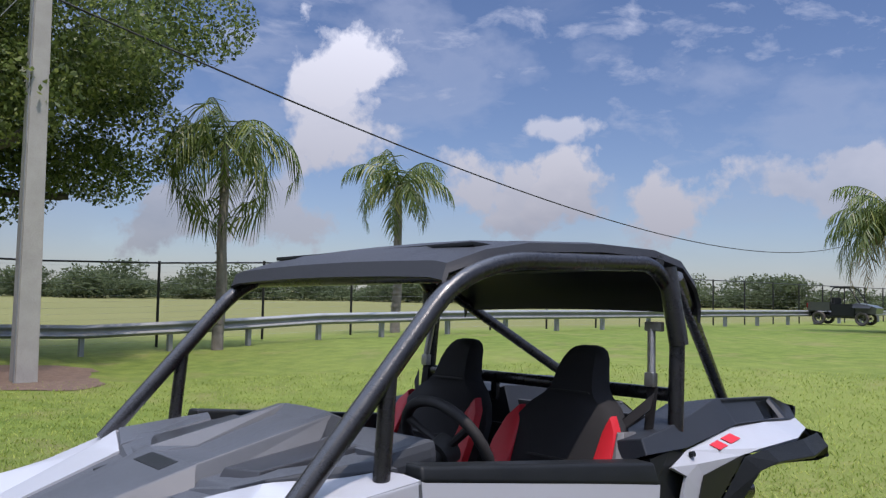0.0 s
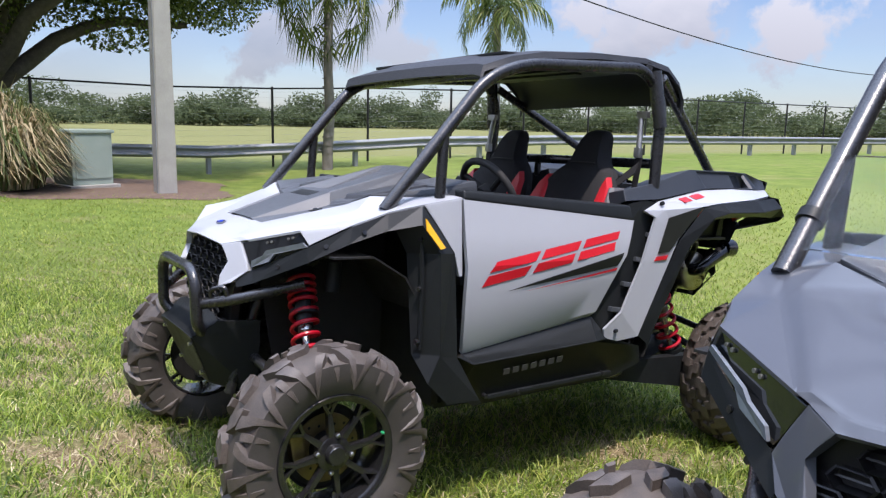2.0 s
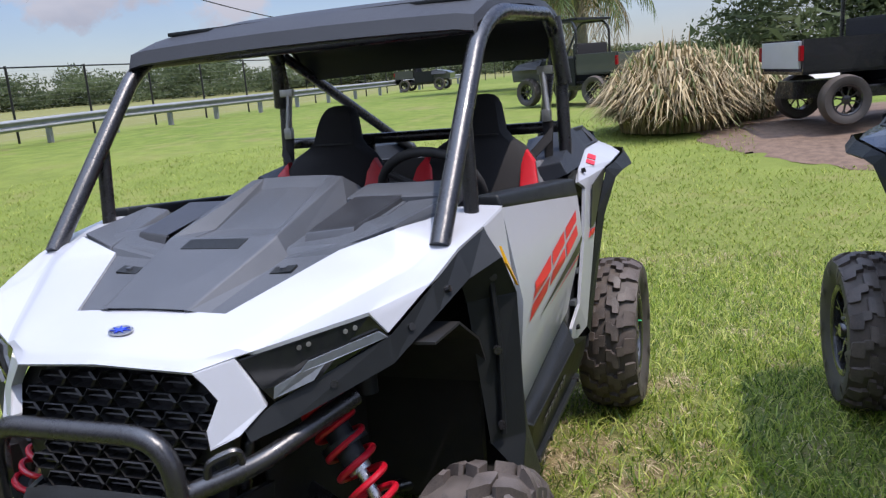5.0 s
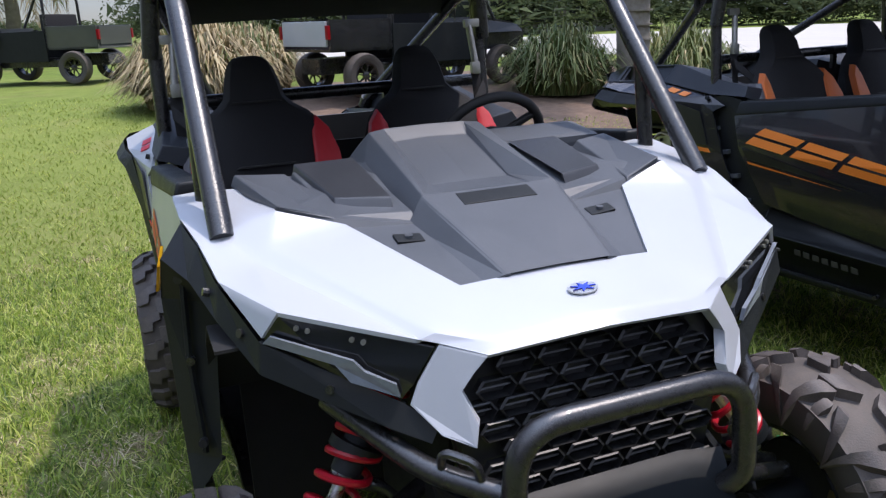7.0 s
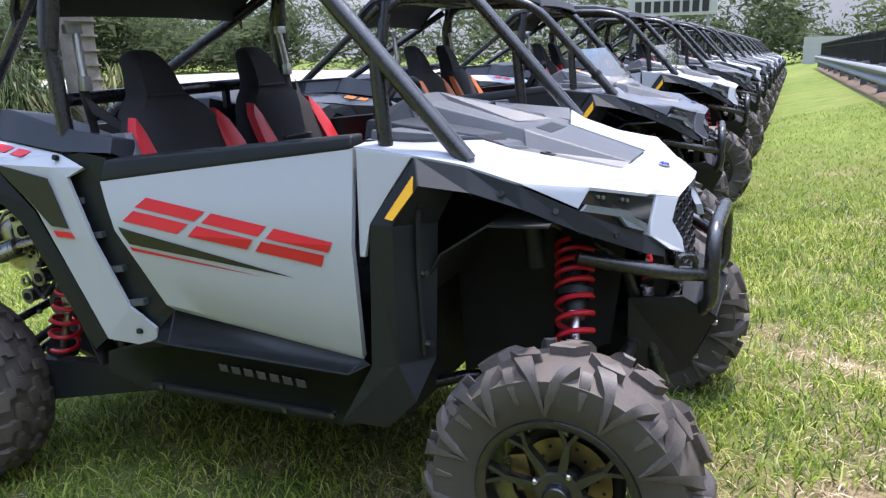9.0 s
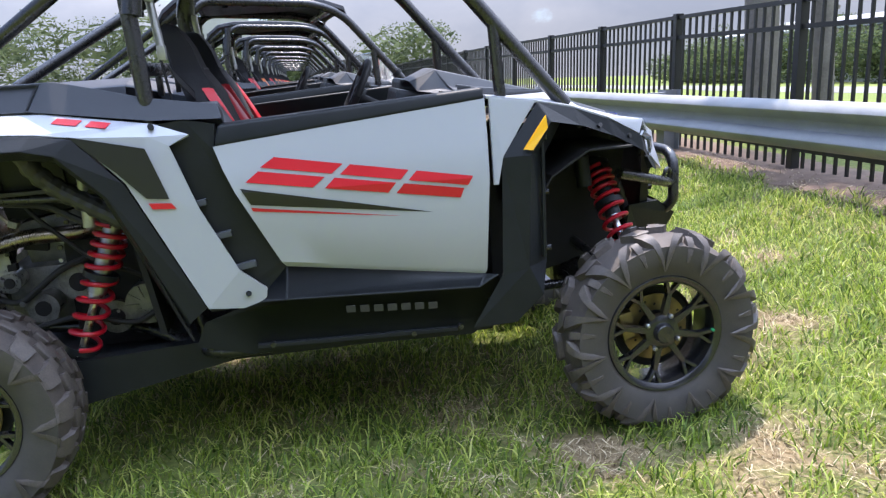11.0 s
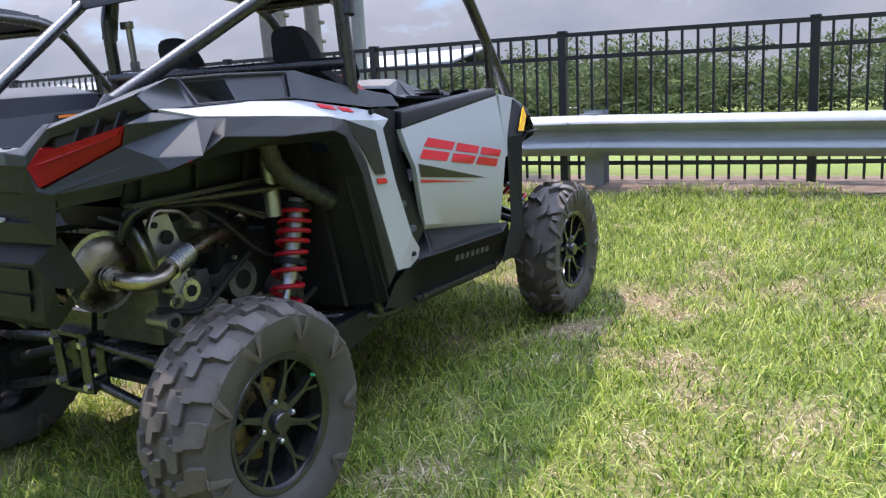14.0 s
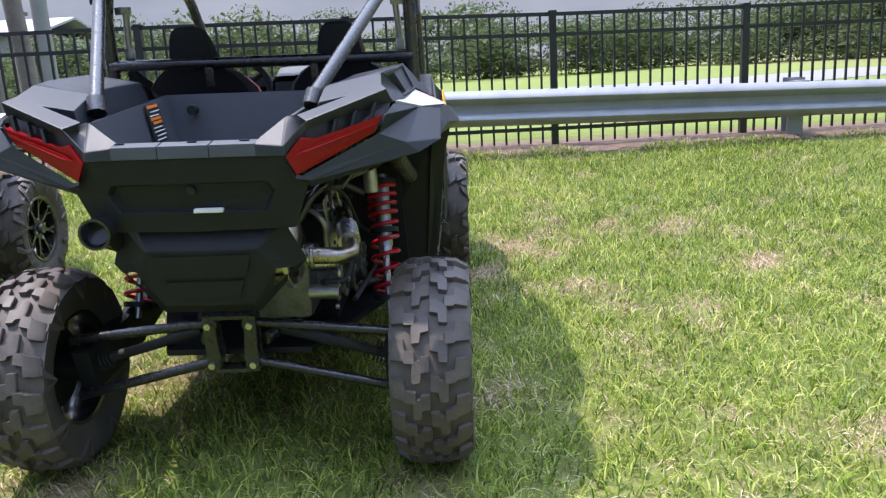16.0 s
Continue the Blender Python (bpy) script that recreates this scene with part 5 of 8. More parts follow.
    for s in (1, -1):
        bm = bmesh.new()
        tube(bm, [(s * 0.535, -0.40, 1.545), (s * 0.548, -0.385, 1.40)], 0.013, 10)
        box(bm, (s * 0.545, -0.40, 1.555), (0.060, 0.022, 0.030), None, 0.005)
        box(bm, (s * 0.546, -0.385, 1.39), (0.034, 0.026, 0.045), None, 0.006)
        part("belt_guide", bm, M["alu"], cage, "grey seat-belt guide on the hoop", True)
        bm = bmesh.new()
        plate(bm, [(s * 0.530, -0.392, 1.37), (s * 0.568, -0.392, 1.37), (s * 0.560, -0.36, 1.10), (s * 0.535, -0.36, 1.10)], (0, 0.003, 0))
        part("belt_strap", bm, M["seat"], cage)
    bm = bmesh.new()
    tube(bm, [(-0.60, -0.455, 1.345), (0.60, -0.455, 1.345)], 0.022, 12)
    for x in (-0.21, 0.21):
        box(bm, (x, -0.46, 1.30), (0.03, 0.02, 0.09), None, 0.004)
    part("shoulder_bar", bm, M["tube"], cage, "", True)
    bm = bmesh.new()
    tube(bm, [(-0.575, -0.38, 1.755), (0.575, -0.38, 1.755)], 0.022, 12)
    part("cross_bar", bm, M["tube"], cage, "", True)
    if roof:
        bm = bmesh.new()
        ys = [(0.500, 1.638, 0.566), (0.486, 1.680, 0.566), (0.36, 1.726, 0.568), (0.20, 1.760, 0.570), (-0.10, 1.788, 0.572), (-0.36, 1.797, 0.576), (-0.50, 1.775, 0.582), (-0.58, 1.715, 0.582), (-0.615, 1.660, 0.578), (-0.622, 1.606, 0.572)]
        V, Fq = [], []
        us = (-1, -0.985, -0.90, -0.62, -0.58, -0.2, 0.2, 0.58, 0.62, 0.90, 0.985, 1)
        for i, (y, z, w) in enumerate(ys):
            for u in us:
                crown = 0.012 * (1 - u * u) + (0.006 if abs(u) < 0.6 and 1 < i < 6 else 0)
                V.append((u * w, y, z + crown - (0.030 if abs(u) == 1 else 0.006 if abs(u) > 0.95 else 0)))
        nu = len(us)
        for i in range(len(ys) - 1):
            for k in range(nu - 1):
                Fq.append((i * nu + k, i * nu + k + 1, (i + 1) * nu + k + 1, (i + 1) * nu + k))
        shell(bm, V, Fq, 0.012)
        P("roof", bm, M["roof"], "matte black moulded plastic roof", True)
        bm = bmesh.new()
        box(bm, (0, 0.0, 1.738), (1.02, 0.72, 0.012), None, 0.004)
        for k in range(5):
            box(bm, (0, -0.22 + 0.12 * k, 1.728), (0.62, 0.035, 0.012), None, 0.004)
        P("roof_liner", bm, M["black"])
    if windshield:
        bm = bmesh.new()
        W = [(-0.545, 0.852, 1.185), (0.545, 0.852, 1.185), (0.545, 0.690, 1.385), (-0.545, 0.690, 1.385)]
        plate(bm, W, (0, 0.005, 0.004))
        ob = P("windshield", bm, M["glass"], "clear half-height windshield")
        ob.visible_shadow = False
        for s in (1, -1):
            bm = bmesh.new()
            tube(bm, [(s * 0.564, 0.795, 1.238), (s * 0.564, 0.778, 1.258)], 0.031, 14)
            part("clamp", bm, M["black"], ob, "", True)

    # seats
    for x in (-0.30, 0.30):
        seat(root, x, vinyl)
    # dash, steering wheel, console
    bm = bmesh.new()
    Dd = [(0.58, 0.60, 1.16), (0.58, 0.40, 1.12), (0.58, 0.36, 0.95), (0.58, 0.55, 0.85)]
    plate(bm, Dd, (-1.16, 0, 0), 0.0)
    box(bm, (0.0, 0.44, 1.16), (0.30, 0.16, 0.07), rot_of("X", -15), 0.015)
    box(bm, (-0.33, 0.50, 1.20), (0.30, 0.16, 0.06), rot_of("X", -10), 0.02)
    P("dashboard", bm, M["dark"])
    bm = bmesh.new()
    c, tilt = Vector((-0.31, 0.24, 1.185)), rot_of("X", 62)
    pts = [c + tilt @ Vector((0.165 * math.cos(a), 0.150 * math.sin(a), 0)) for a in [k * math.tau / 28 for k in range(29)]]
    tube(bm, pts, 0.0155, 10, cap=False)
    for a in (90 - 55, 90 + 55, 270):
        tube(bm, [c, c + tilt @ Vector((0.16 * math.cos(radians(a)), 0.146 * math.sin(radians(a)), 0))], 0.012, 8)
    tube(bm, [c + tilt @ Vector((0, 0, 0.01)), c + tilt @ Vector((0, 0, -0.04))], 0.045, 16)
    tube(bm, [c, c + tilt @ Vector((0, 0, -0.22))], 0.022, 10)
    P("steering_wheel", bm, M["rubber_clean"], "black three-spoke steering wheel", True)
    bm = bmesh.new()
    box(bm, (0, -0.05, 0.72), (0.16, 0.85, 0.28), None, 0.03)
    P("console", bm, M["dark"])
    bm = bmesh.new()
    plate(bm, [(-0.55, -0.52, 0.50), (0.55, -0.52, 0.50), (0.52, -0.62, 1.15), (-0.52, -0.62, 1.15)], (0, 0.02, 0))
    P("rear_bulkhead", bm, M["liner"])

    # cargo bed: one skin of floor, front wall, side walls and tailgate
    bm = bmesh.new()
    V = [(-0.255, -0.72, 1.00), (0.255, -0.72, 1.00), (0.235, -1.34, 1.00), (-0.235, -1.34, 1.00), (-0.305, -0.70, 1.245), (0.305, -0.70, 1.245), (0.290, -1.37, 1.222), (0.205, -1.40, 1.160), (-0.205, -1.40, 1.160), (-0.290, -1.37, 1.222),
         (-0.27, -1.355, 1.06), (0.27, -1.355, 1.06)]
    shell(bm, V, [(0, 1, 2, 3), (0, 4, 5, 1), (1, 5, 6, 2), (0, 3, 9, 4), (3, 2, 7, 8), (2, 6, 7), (3, 8, 9)], 0.008)
    bed = P("cargo_bed", bm, M["dark"], "empty charcoal plastic cargo bed")
    for k in range(5):
        bm = bmesh.new()
        box(bm, (-0.18 + 0.09 * k, -1.02, 1.012), (0.030, 0.50, 0.012), None, 0.004)
        part("floor_rib", bm, M["dark"], bed)
    for x0, x1 in ((-0.205, -0.075), (-0.072, 0.072), (0.075, 0.205)):
        bm = bmesh.new()
        plate(bm, [(x0, -1.395, 1.166), (x1, -1.395, 1.166), (x1, -1.446, 1.160), (x0, -1.446, 1.160)], (0, 0, -0.036), 0.006)
        lip = part("tailgate_lip", bm, M["dark"], bed, "", True)
    for x in (-0.19, 0.02, 0.17):
        bm = bmesh.new()
        box(bm, (x, -1.415, 1.1655), (0.026, 0.010, 0.004))
        part("slot", bm, M["black"], bed)
    bm = bmesh.new()
    tube(bm, [(-0.205, -0.735, 1.19), (-0.205, -0.70, 1.19)], 0.018, 14)
    part("plug", bm, M["black"], bed)
    if near:
        bm = bmesh.new()
        wx = lambda y, z: -(0.300 - (-0.70 - y) * 0.022 - (1.24 - z) * 0.20) + 0.004
        Q = lambda y, z: (wx(y, z), y, z)
        plate(bm, [Q(-0.965, 1.105), Q(-0.850, 1.100), Q(-0.835, 1.228), Q(-0.955, 1.230)], (0.003, 0, 0))
        lab = part("warning_label", bm, M["black_decal"], bed, "black and orange warning label")
        for k in range(9):
            bm = bmesh.new()
            z = 1.218 - 0.0135 * k
            ya, yb = -0.945 + (0.012 if k % 3 == 1 else 0), -0.850 - (0.010 if k % 3 == 2 else 0)
            h = 0.009 if k in (0, 3, 4) else 0.004
            plate(bm, [Q(ya, z), Q(yb, z), Q(yb, z + h), Q(ya, z + h)], (0.005, 0, 0))
            part("bar", bm, M["orange_decal"] if k in (0, 3, 4) else M["paper"], lab)
    # rear panel with a recessed number-plate field
    bm = bmesh.new()
    V = [(0, -1.440, 1.122), (0.285, -1.438, 1.122), (0.340, -1.412, 1.035), (0.292, -1.400, 0.905), (0, -1.405, 0.900),
         (0, -1.430, 1.048), (0.225, -1.428, 1.048), (0.245, -1.420, 1.020), (0.215, -1.415, 0.962), (0, -1.418, 0.962)]
    q = [(0, 1, 6, 5), (1, 2, 7, 6), (2, 3, 8, 7), (3, 4, 9, 8)]
    Vi = [(0, -1.412, 1.044), (0.215, -1.410, 1.044), (0.232, -1.402, 1.018), (0.206, -1.398, 0.966), (0, -1.400, 0.966)]
    q2 = q + [(5, 6, 11, 10), (6, 7, 12, 11), (7, 8, 13, 12), (8, 9, 14, 13), (10, 11, 12, 13, 14)]
    shell(bm, V + Vi, q2, 0.012, 0.003)
    shell(bm, mirrored(V + Vi), q2, 0.012, 0.003)
    bmesh.ops.remove_doubles(bm, verts=bm.verts, dist=0.0006)
    fas = P("rear_fascia", bm, M["black"], "matte black rear panel with a recessed field")
    bm = bmesh.new()
    box(bm, (0.045, -1.415, 0.966), (0.085, 0.022, 0.012), None, 0.004)
    part("plate_lamp", bm, M["paper"], fas, "small white number-plate lamp bar")
    bm = bmesh.new()
    tube(bm, [(0.0, -1.408, 1.025), (0.0, -1.422, 1.025)], 0.013, 12)
    part("plug", bm, M["liner"], fas)
    for s in (1, -1):
        X = lambda pts: [(s * x, y, z) for x, y, z in pts]
        # charcoal band that sweeps from the tailgate over the lamp
        bm = bmesh.new()
        V = X([(0.205, -1.398, 1.166), (0.205, -1.446, 1.158), (0.282, -1.440, 1.148), (0.350, -1.412, 1.214), (0.568, -1.307, 1.286), (0.545, -1.255, 1.298), (0.315, -1.365, 1.226), (0.285, -1.375, 1.224),
               (0.285, -1.442, 1.122), (0.205, -1.446, 1.124), (0.347, -1.404, 1.190), (0.580, -1.276, 1.248)])
        shell(bm, V, [(0, 1, 2, 7), (7, 2, 3, 6), (6, 3, 4, 5), (1, 9, 8, 2), (2, 8, 10, 3), (3, 10, 11, 4)], 0.012, 0.004)
        P("lamp_brow", bm, M["char"], "charcoal plastic band above the tail lamp", 20)
        # black louvred recess
        bm = bmesh.new()
        plate(bm, X([(0.285, -1.415, 1.125), (0.345, -1.388, 1.200), (0.576, -1.262, 1.256), (0.565, -1.300, 1.19), (0.36, -1.395, 1.10)]), (0, 0.012, 0))
        rec = P("lamp_recess", bm, M["satin"], "black recess above the tail lamp")
        for k in range(3):
            t = 0.25 + 0.27 * k
            bm = bmesh.new()
            p = Vector((0.36, -1.408, 1.152)).lerp(Vector((0.560, -1.322, 1.218)), t)
            plate(bm, X([p + Vector((0, -0.004, 0)), p + Vector((0.010, -0.002, 0.004)), p + Vector((0.022, 0.012, 0.045)), p + Vector((0.012, 0.010, 0.042))]), (0, 0.02, 0))
            part("louvre", bm, M["black"], rec)
        bm = bmesh.new()
        plate(bm, X([(0.288, -1.444, 1.118), (0.330, -1.428, 1.168), (0.372, -1.414, 1.160), (0.556, -1.338, 1.214), (0.530, -1.340, 1.164), (0.314, -1.436, 1.064)]), (0, 0.03, 0), 0.004)
        lens = P("tail_lamp", bm, M["tail"], "dark red angular tail lamp")
        bm = bmesh.new()
        plate(bm, X([(0.318, -1.4405, 1.126), (0.345, -1.430, 1.142), (0.545, -1.3435, 1.200), (0.540, -1.3455, 1.191), (0.350, -1.4295, 1.130)]), (0, -0.003, 0))
        part("light_guide", bm, M["tail_bright"], lens, "brighter red strip in the lamp")
        # faceted corner under the lamp and the tip of the flare
        bm = bmesh.new()
        V = X([(0.278, -1.440, 1.116), (0.312, -1.440, 1.054), (0.545, -1.338, 1.162), (0.566, -1.343, 1.216), (0.584, -1.272, 1.240), (0.653, -1.194, 1.218), (0.719, -1.184, 1.212), (0.716, -1.246, 1.130),
               (0.656, -1.300, 1.098), (0.345, -1.398, 1.022), (0.350, -1.428, 1.046), (0.618, -1.312, 1.130), (0.330, -1.412, 1.036)])
        shell(bm, V, [(0, 1, 10, 12), (1, 2, 11, 10), (2, 3, 5), (2, 5, 11), (3, 4, 5), (5, 6, 7), (5, 7, 11), (10, 11, 8, 9), (11, 7, 8), (12, 10, 9)], 0.010, 0.0025)
        P("rear_corner", bm, M["char"], "charcoal faceted corner under the tail lamp")
    # lower rear guard with side cut-outs
    bm = bmesh.new()
    B = [(0, -1.372, 0.898), (0.20, -1.368, 0.898), (0.245, -1.355, 0.915), (0.300, -1.325, 0.785), (0.150, -1.350, 0.632), (0, -1.355, 0.632), (0, -1.402, 0.840), (0.168, -1.398, 0.840), (0.188, -1.388, 0.800),
         (0.138, -1.376, 0.662), (0, -1.380, 0.662), (0.212, -1.376, 0.772), (0.262, -1.345, 0.766), (0.196, -1.358, 0.706)]
    Bq = [(0, 1, 7, 6), (1, 2, 3, 8, 7), (6, 7, 8, 9, 10), (9, 4, 5, 10), (8, 3, 12, 11), (3, 4, 13, 12), (4, 9, 13), (9, 8, 11, 13)]
    shell(bm, B, Bq, 0.010, 0.004)
    shell(bm, mirrored(B), Bq, 0.010, 0.004)
    bmesh.ops.remove_doubles(bm, verts=bm.verts, dist=0.0006)
    grd = P("rear_guard", bm, M["black"], "matte black lower rear guard")
    for (w0, z0), (w1, z1) in (((0.148, 0.825), (0.128, 0.758)), ((0.118, 0.742), (0.098, 0.690))):
        bm = bmesh.new()
        yy = lambda z: -1.402 + (0.84 - z) * 0.124
        plate(bm, [(-w0, yy(z0), z0), (w0, yy(z0), z0), (w1, yy(z1), z1), (-w1, yy(z1), z1)], (0, -0.005, 0), 0.002)
        part("raised_field", bm, M["black"], grd)
    bm = bmesh.new()
    for s in (1, -1):
        plate(bm, [(s * 0.052, -1.226, 0.565), (s * 0.088, -1.226, 0.565), (s * 0.086, -1.226, 0.370), (s * 0.052, -1.226, 0.370), (s * 0.040, -1.226, 0.420)], (0, 0.010, 0), 0.002)
        plate(bm, [(s * 0.052, -1.172, 0.565), (s * 0.088, -1.172, 0.565), (s * 0.086, -1.172, 0.370), (s * 0.052, -1.172, 0.370), (s * 0.040, -1.172, 0.420)], (0, 0.010, 0), 0.002)
    box(bm, (0, -1.195, 0.560), (0.16, 0.060, 0.014), None, 0.003)
    box(bm, (0, -1.195, 0.372), (0.12, 0.060, 0.014), None, 0.003)
    plate(bm, [(-0.10, -1.20, 0.635), (0.10, -1.20, 0.635), (0.075, -1.195, 0.560), (-0.075, -1.195, 0.560)], (0, 0.02, 0))
    P("link_bracket", bm, M["tube"], "black steel link bracket with bright bolts")
    engine_bay(root, near)
    return root


def engine_bay(root, near):
    """Engine, exhaust, hoses and liners behind the cabin."""
    P = lambda name, bm, mat, label="", smooth=False, parent=root: part(name, bm, mat, parent, label, smooth)
    bm = bmesh.new()
    box(bm, (0.06, -0.90, 0.60), (0.38, 0.34, 0.22), None, 0.04)
    eng = P("engine", bm, M["grime"], "grimy cast aluminium engine", True)
    bm = bmesh.new()
    box(bm, (0.02, -0.88, 0.78), (0.34, 0.26, 0.20), rot_of("X", 10), 0.03)
    part("cylinder_block", bm, M["grime"], eng, "", True)
    bm = bmesh.new()
    box(bm, (0.0, -0.92, 0.92), (0.46, 0.24, 0.08), rot_of("X", 10), 0.025)
    part("head_cover", bm, M["black"], eng, "", True)
    bm = bmesh.new()
    box(bm, (0.0, -0.72, 0.60), (0.60, 0.26, 0.40), None, 0.03)
    part("clutch_housing", bm, M["liner"], eng)
    # exhaust
    bm = bmesh.new()
    revolve(bm, [(-0.235, 0.0), (-0.235, 0.09), (-0.225, 0.105), (0.235, 0.108), (0.250, 0.104), (0.262, 0.085), (0.265, 0.045), (0.265, 0.0)], 32, "x", centre=(0, -1.235, 0.785))
    muf = P("muffler", bm, M["pipe"], "heat-tinted steel muffler behind the rear guard", True)
    bm = bmesh.new()
    revolve(bm, [(0.228, 0.104), (0.228, 0.120), (0.242, 0.120), (0.242, 0.104)], 36, "x", True, (0, -1.235, 0.785))
    part("end_ring", bm, M["steel"], muf, "bright steel rim", True)
    bm = bmesh.new()
    tube(bm, [(0.25, -1.245, 0.772), (0.385, -1.235, 0.765), (0.418, -1.19, 0.762), (0.392, -1.10, 0.797), (0.36, -0.93, 0.835), (0.325, -0.80, 0.825), (0.27, -0.66, 0.845)], 0.027, 16, 0.05)
    part("exhaust_pipe", bm, M["pipe"], muf, "heat-tinted exhaust pipe", True)
    bm = bmesh.new()
    for k in range(3):
        tube(bm, [(0.272 + 0.012 * k, -1.244, 0.771), (0.279 + 0.012 * k, -1.2435, 0.771)], 0.037 if k != 1 else 0.033, 16)
    part("clamp", bm, M["steel"], muf)
    bm = bmesh.new()
    c0, c1 = Vector((0.402, -1.135, 0.783)), Vector((0.383, -1.048, 0.810))
    ribbed_tube(bm, [c0.lerp(c1, k / 32) for k in range(33)], 0.035, 0.0375, 18)
    part("flex_joint", bm, M["steel"], muf, "braided steel flex joint", True)
    bm = bmesh.new()
    tube(bm, [(-0.20, -1.20, 0.80), (-0.27, -1.22, 0.80), (-0.275, -1.28, 0.84), (-0.282, -1.43, 0.912)], 0.036, 16, 0.05)
    revolve(bm, [(-1.462, 0.040), (-1.462, 0.047), (-1.395, 0.044), (-1.395, 0.034)], 24, "y", True, (-0.281, 0, 0.914))
    part("tail_pipe", bm, M["rim"], muf, "", True)
    # intake hose
    bm = bmesh.new()
    hp = rounded([(0.560, -0.84, 1.16), (0.550, -0.825, 1.08), (0.535, -0.76, 1.005), (0.575, -0.56, 0.885)], 0.08, 8)
    fine = []
    for p, q in zip(hp, hp[1:]):
        k = max(int((q - p).length / 0.010), 1)
        fine += [p.lerp(q, i / k) for i in range(k)]
    ribbed_tube(bm, fine, 0.0285, 0.0325, 14)
    P("intake_hose", bm, M["hose"], "ribbed dull olive-black intake hose", 24)
    for s in (1, -1):
        bm = bmesh.new()
        add_faces(bm, [(s * 0.66, -0.40, 0.50), (s * 0.36, -0.46, 0.46), (s * 0.36, -0.58, 1.06), (s * 0.68, -0.60, 1.06)], [(0, 1, 2, 3)])
        thicken(bm, bm.faces[:], 0.006)
        P("rear_arch_liner", bm, M["liner"])
        # underside of the bed with a lip and a red reflector
        bm = bmesh.new()
        plate(bm, [(s * 0.415, -0.70, 1.19), (s * 0.415, -1.20, 1.19), (s * 0.375, -1.24, 0.985), (s * 0.375, -0.70, 0.985)], (-s * 0.012, 0, 0))
        side = P("bed_side", bm, M["black"])
        bm = bmesh.new()
        box(bm, (s * 0.385, -0.97, 0.985), (0.05, 0.52, 0.014), None, 0.003)
        part("rail", bm, M["hose"], side)
        bm = bmesh.new()
        box(bm, (s * 0.407, -1.035, 1.108), (0.006, 0.074, 0.060), rot_of("Y", s * 11), 0.001)
        part("reflector", bm, M["red_decal"], side, "square red reflector")
        for k in range(3):
            bm = bmesh.new()
            box(bm, (s * 0.40, -0.78 - 0.20 * k, 1.085), (0.02, 0.018, 0.18), rot_of("Y", s * 11), 0.003)
            part("rib", bm, M["black"], side)
    if not near:
        return
    rnd = random.Random(9)
    # ribbed gearbox cover, bearing end and flanges on the engine's right side
    bm = bmesh.new()
    tube(bm, [(0.24, -0.59, 0.56), (0.37, -0.59, 0.56)], 0.072, 22)
    cover = part("gear_cover", bm, M["grime"], eng, "", True)
    for k in range(10):
        a = k * math.tau / 10
        bm = bmesh.new()
        box(bm, (0.372, -0.59 + 0.048 * math.cos(a), 0.56 + 0.048 * math.sin(a)), (0.012, 0.046, 0.006), rot_of("X", math.degrees(a)))
        part("rib", bm, M["grime"], cover)
    for y, z, r, m in ((-0.45, 0.50, 0.034, "black"), (-0.70, 0.52, 0.05, "grime"), (-0.80, 0.66, 0.055, "grime"), (-0.93, 0.58, 0.045, "grime"), (-1.02, 0.68, 0.030, "steel"), (-1.10, 0.60, 0.026, "alu")):
        bm = bmesh.new()
        tube(bm, [(0.25, y, z), (0.345, y, z)], r, 18)
        tube(bm, [(0.345, y, z), (0.352, y, z)], r * 1.18, 18)
        fl = part("flange", bm, M[m], eng, "", True)
        bm = bmesh.new()
        tube(bm, [(0.351, y, z), (0.356, y, z)], r * 0.6, 14)
        part("flange_cap", bm, M["steel" if m == "black" else "liner"], fl)
    # heat shield, dark discs standing in for the shade in its holes
    bm = bmesh.new()
    plate(bm, [(0.330, -1.145, 0.925), (0.330, -1.055, 0.930), (0.340, -1.015, 0.800), (0.345, -1.000, 0.690), (0.345, -1.060, 0.655), (0.335, -1.110, 0.780)], (-0.004, 0, 0))
    sh = part("heat_shield", bm, M["alu"], eng, "bare aluminium heat shield")
    for y, z, r in ((-1.115, 0.905, 0.010), (-1.075, 0.86, 0.022), (-1.035, 0.70, 0.009), (-1.055, 0.76, 0.007)):
        bm = bmesh.new()
        tube(bm, [(0.336, y, z), (0.343, y, z)], r, 12)
        part("hole_disc", bm, M["liner"], sh)
    # hoses and cables
    for pts, r, m in (([(0.26, -1.16, 0.94), (0.34, -1.06, 0.96), (0.34, -0.86, 0.93), (0.40, -0.72, 0.86)], 0.012, "hose"), ([(0.30, -1.12, 0.64), (0.36, -1.00, 0.60), (0.38, -0.84, 0.72), (0.34, -0.70, 0.76)], 0.011, "rubber_clean"),
                      ([(0.25, -0.98, 0.96), (0.36, -0.90, 0.90), (0.38, -0.74, 0.74), (0.40, -0.56, 0.66)], 0.008, "rubber_clean"), ([(0.10, -1.12, 0.92), (0.28, -1.14, 0.90), (0.33, -1.16, 0.86), (0.32, -1.10, 0.72)], 0.009, "alu"),
                      ([(0.38, -0.96, 0.52), (0.42, -0.80, 0.56), (0.40, -0.62, 0.50), (0.46, -0.44, 0.62)], 0.010, "rubber_clean"), ([(0.20, -0.90, 0.98), (0.36, -0.82, 0.96), (0.46, -0.66, 0.98)], 0.014, "rubber_clean"),
                      ([(0.36, -1.16, 0.90), (0.345, -1.12, 0.95), (0.35, -1.02, 0.93), (0.35, -0.98, 0.88)], 0.007, "pipe")):
        bm = bmesh.new()
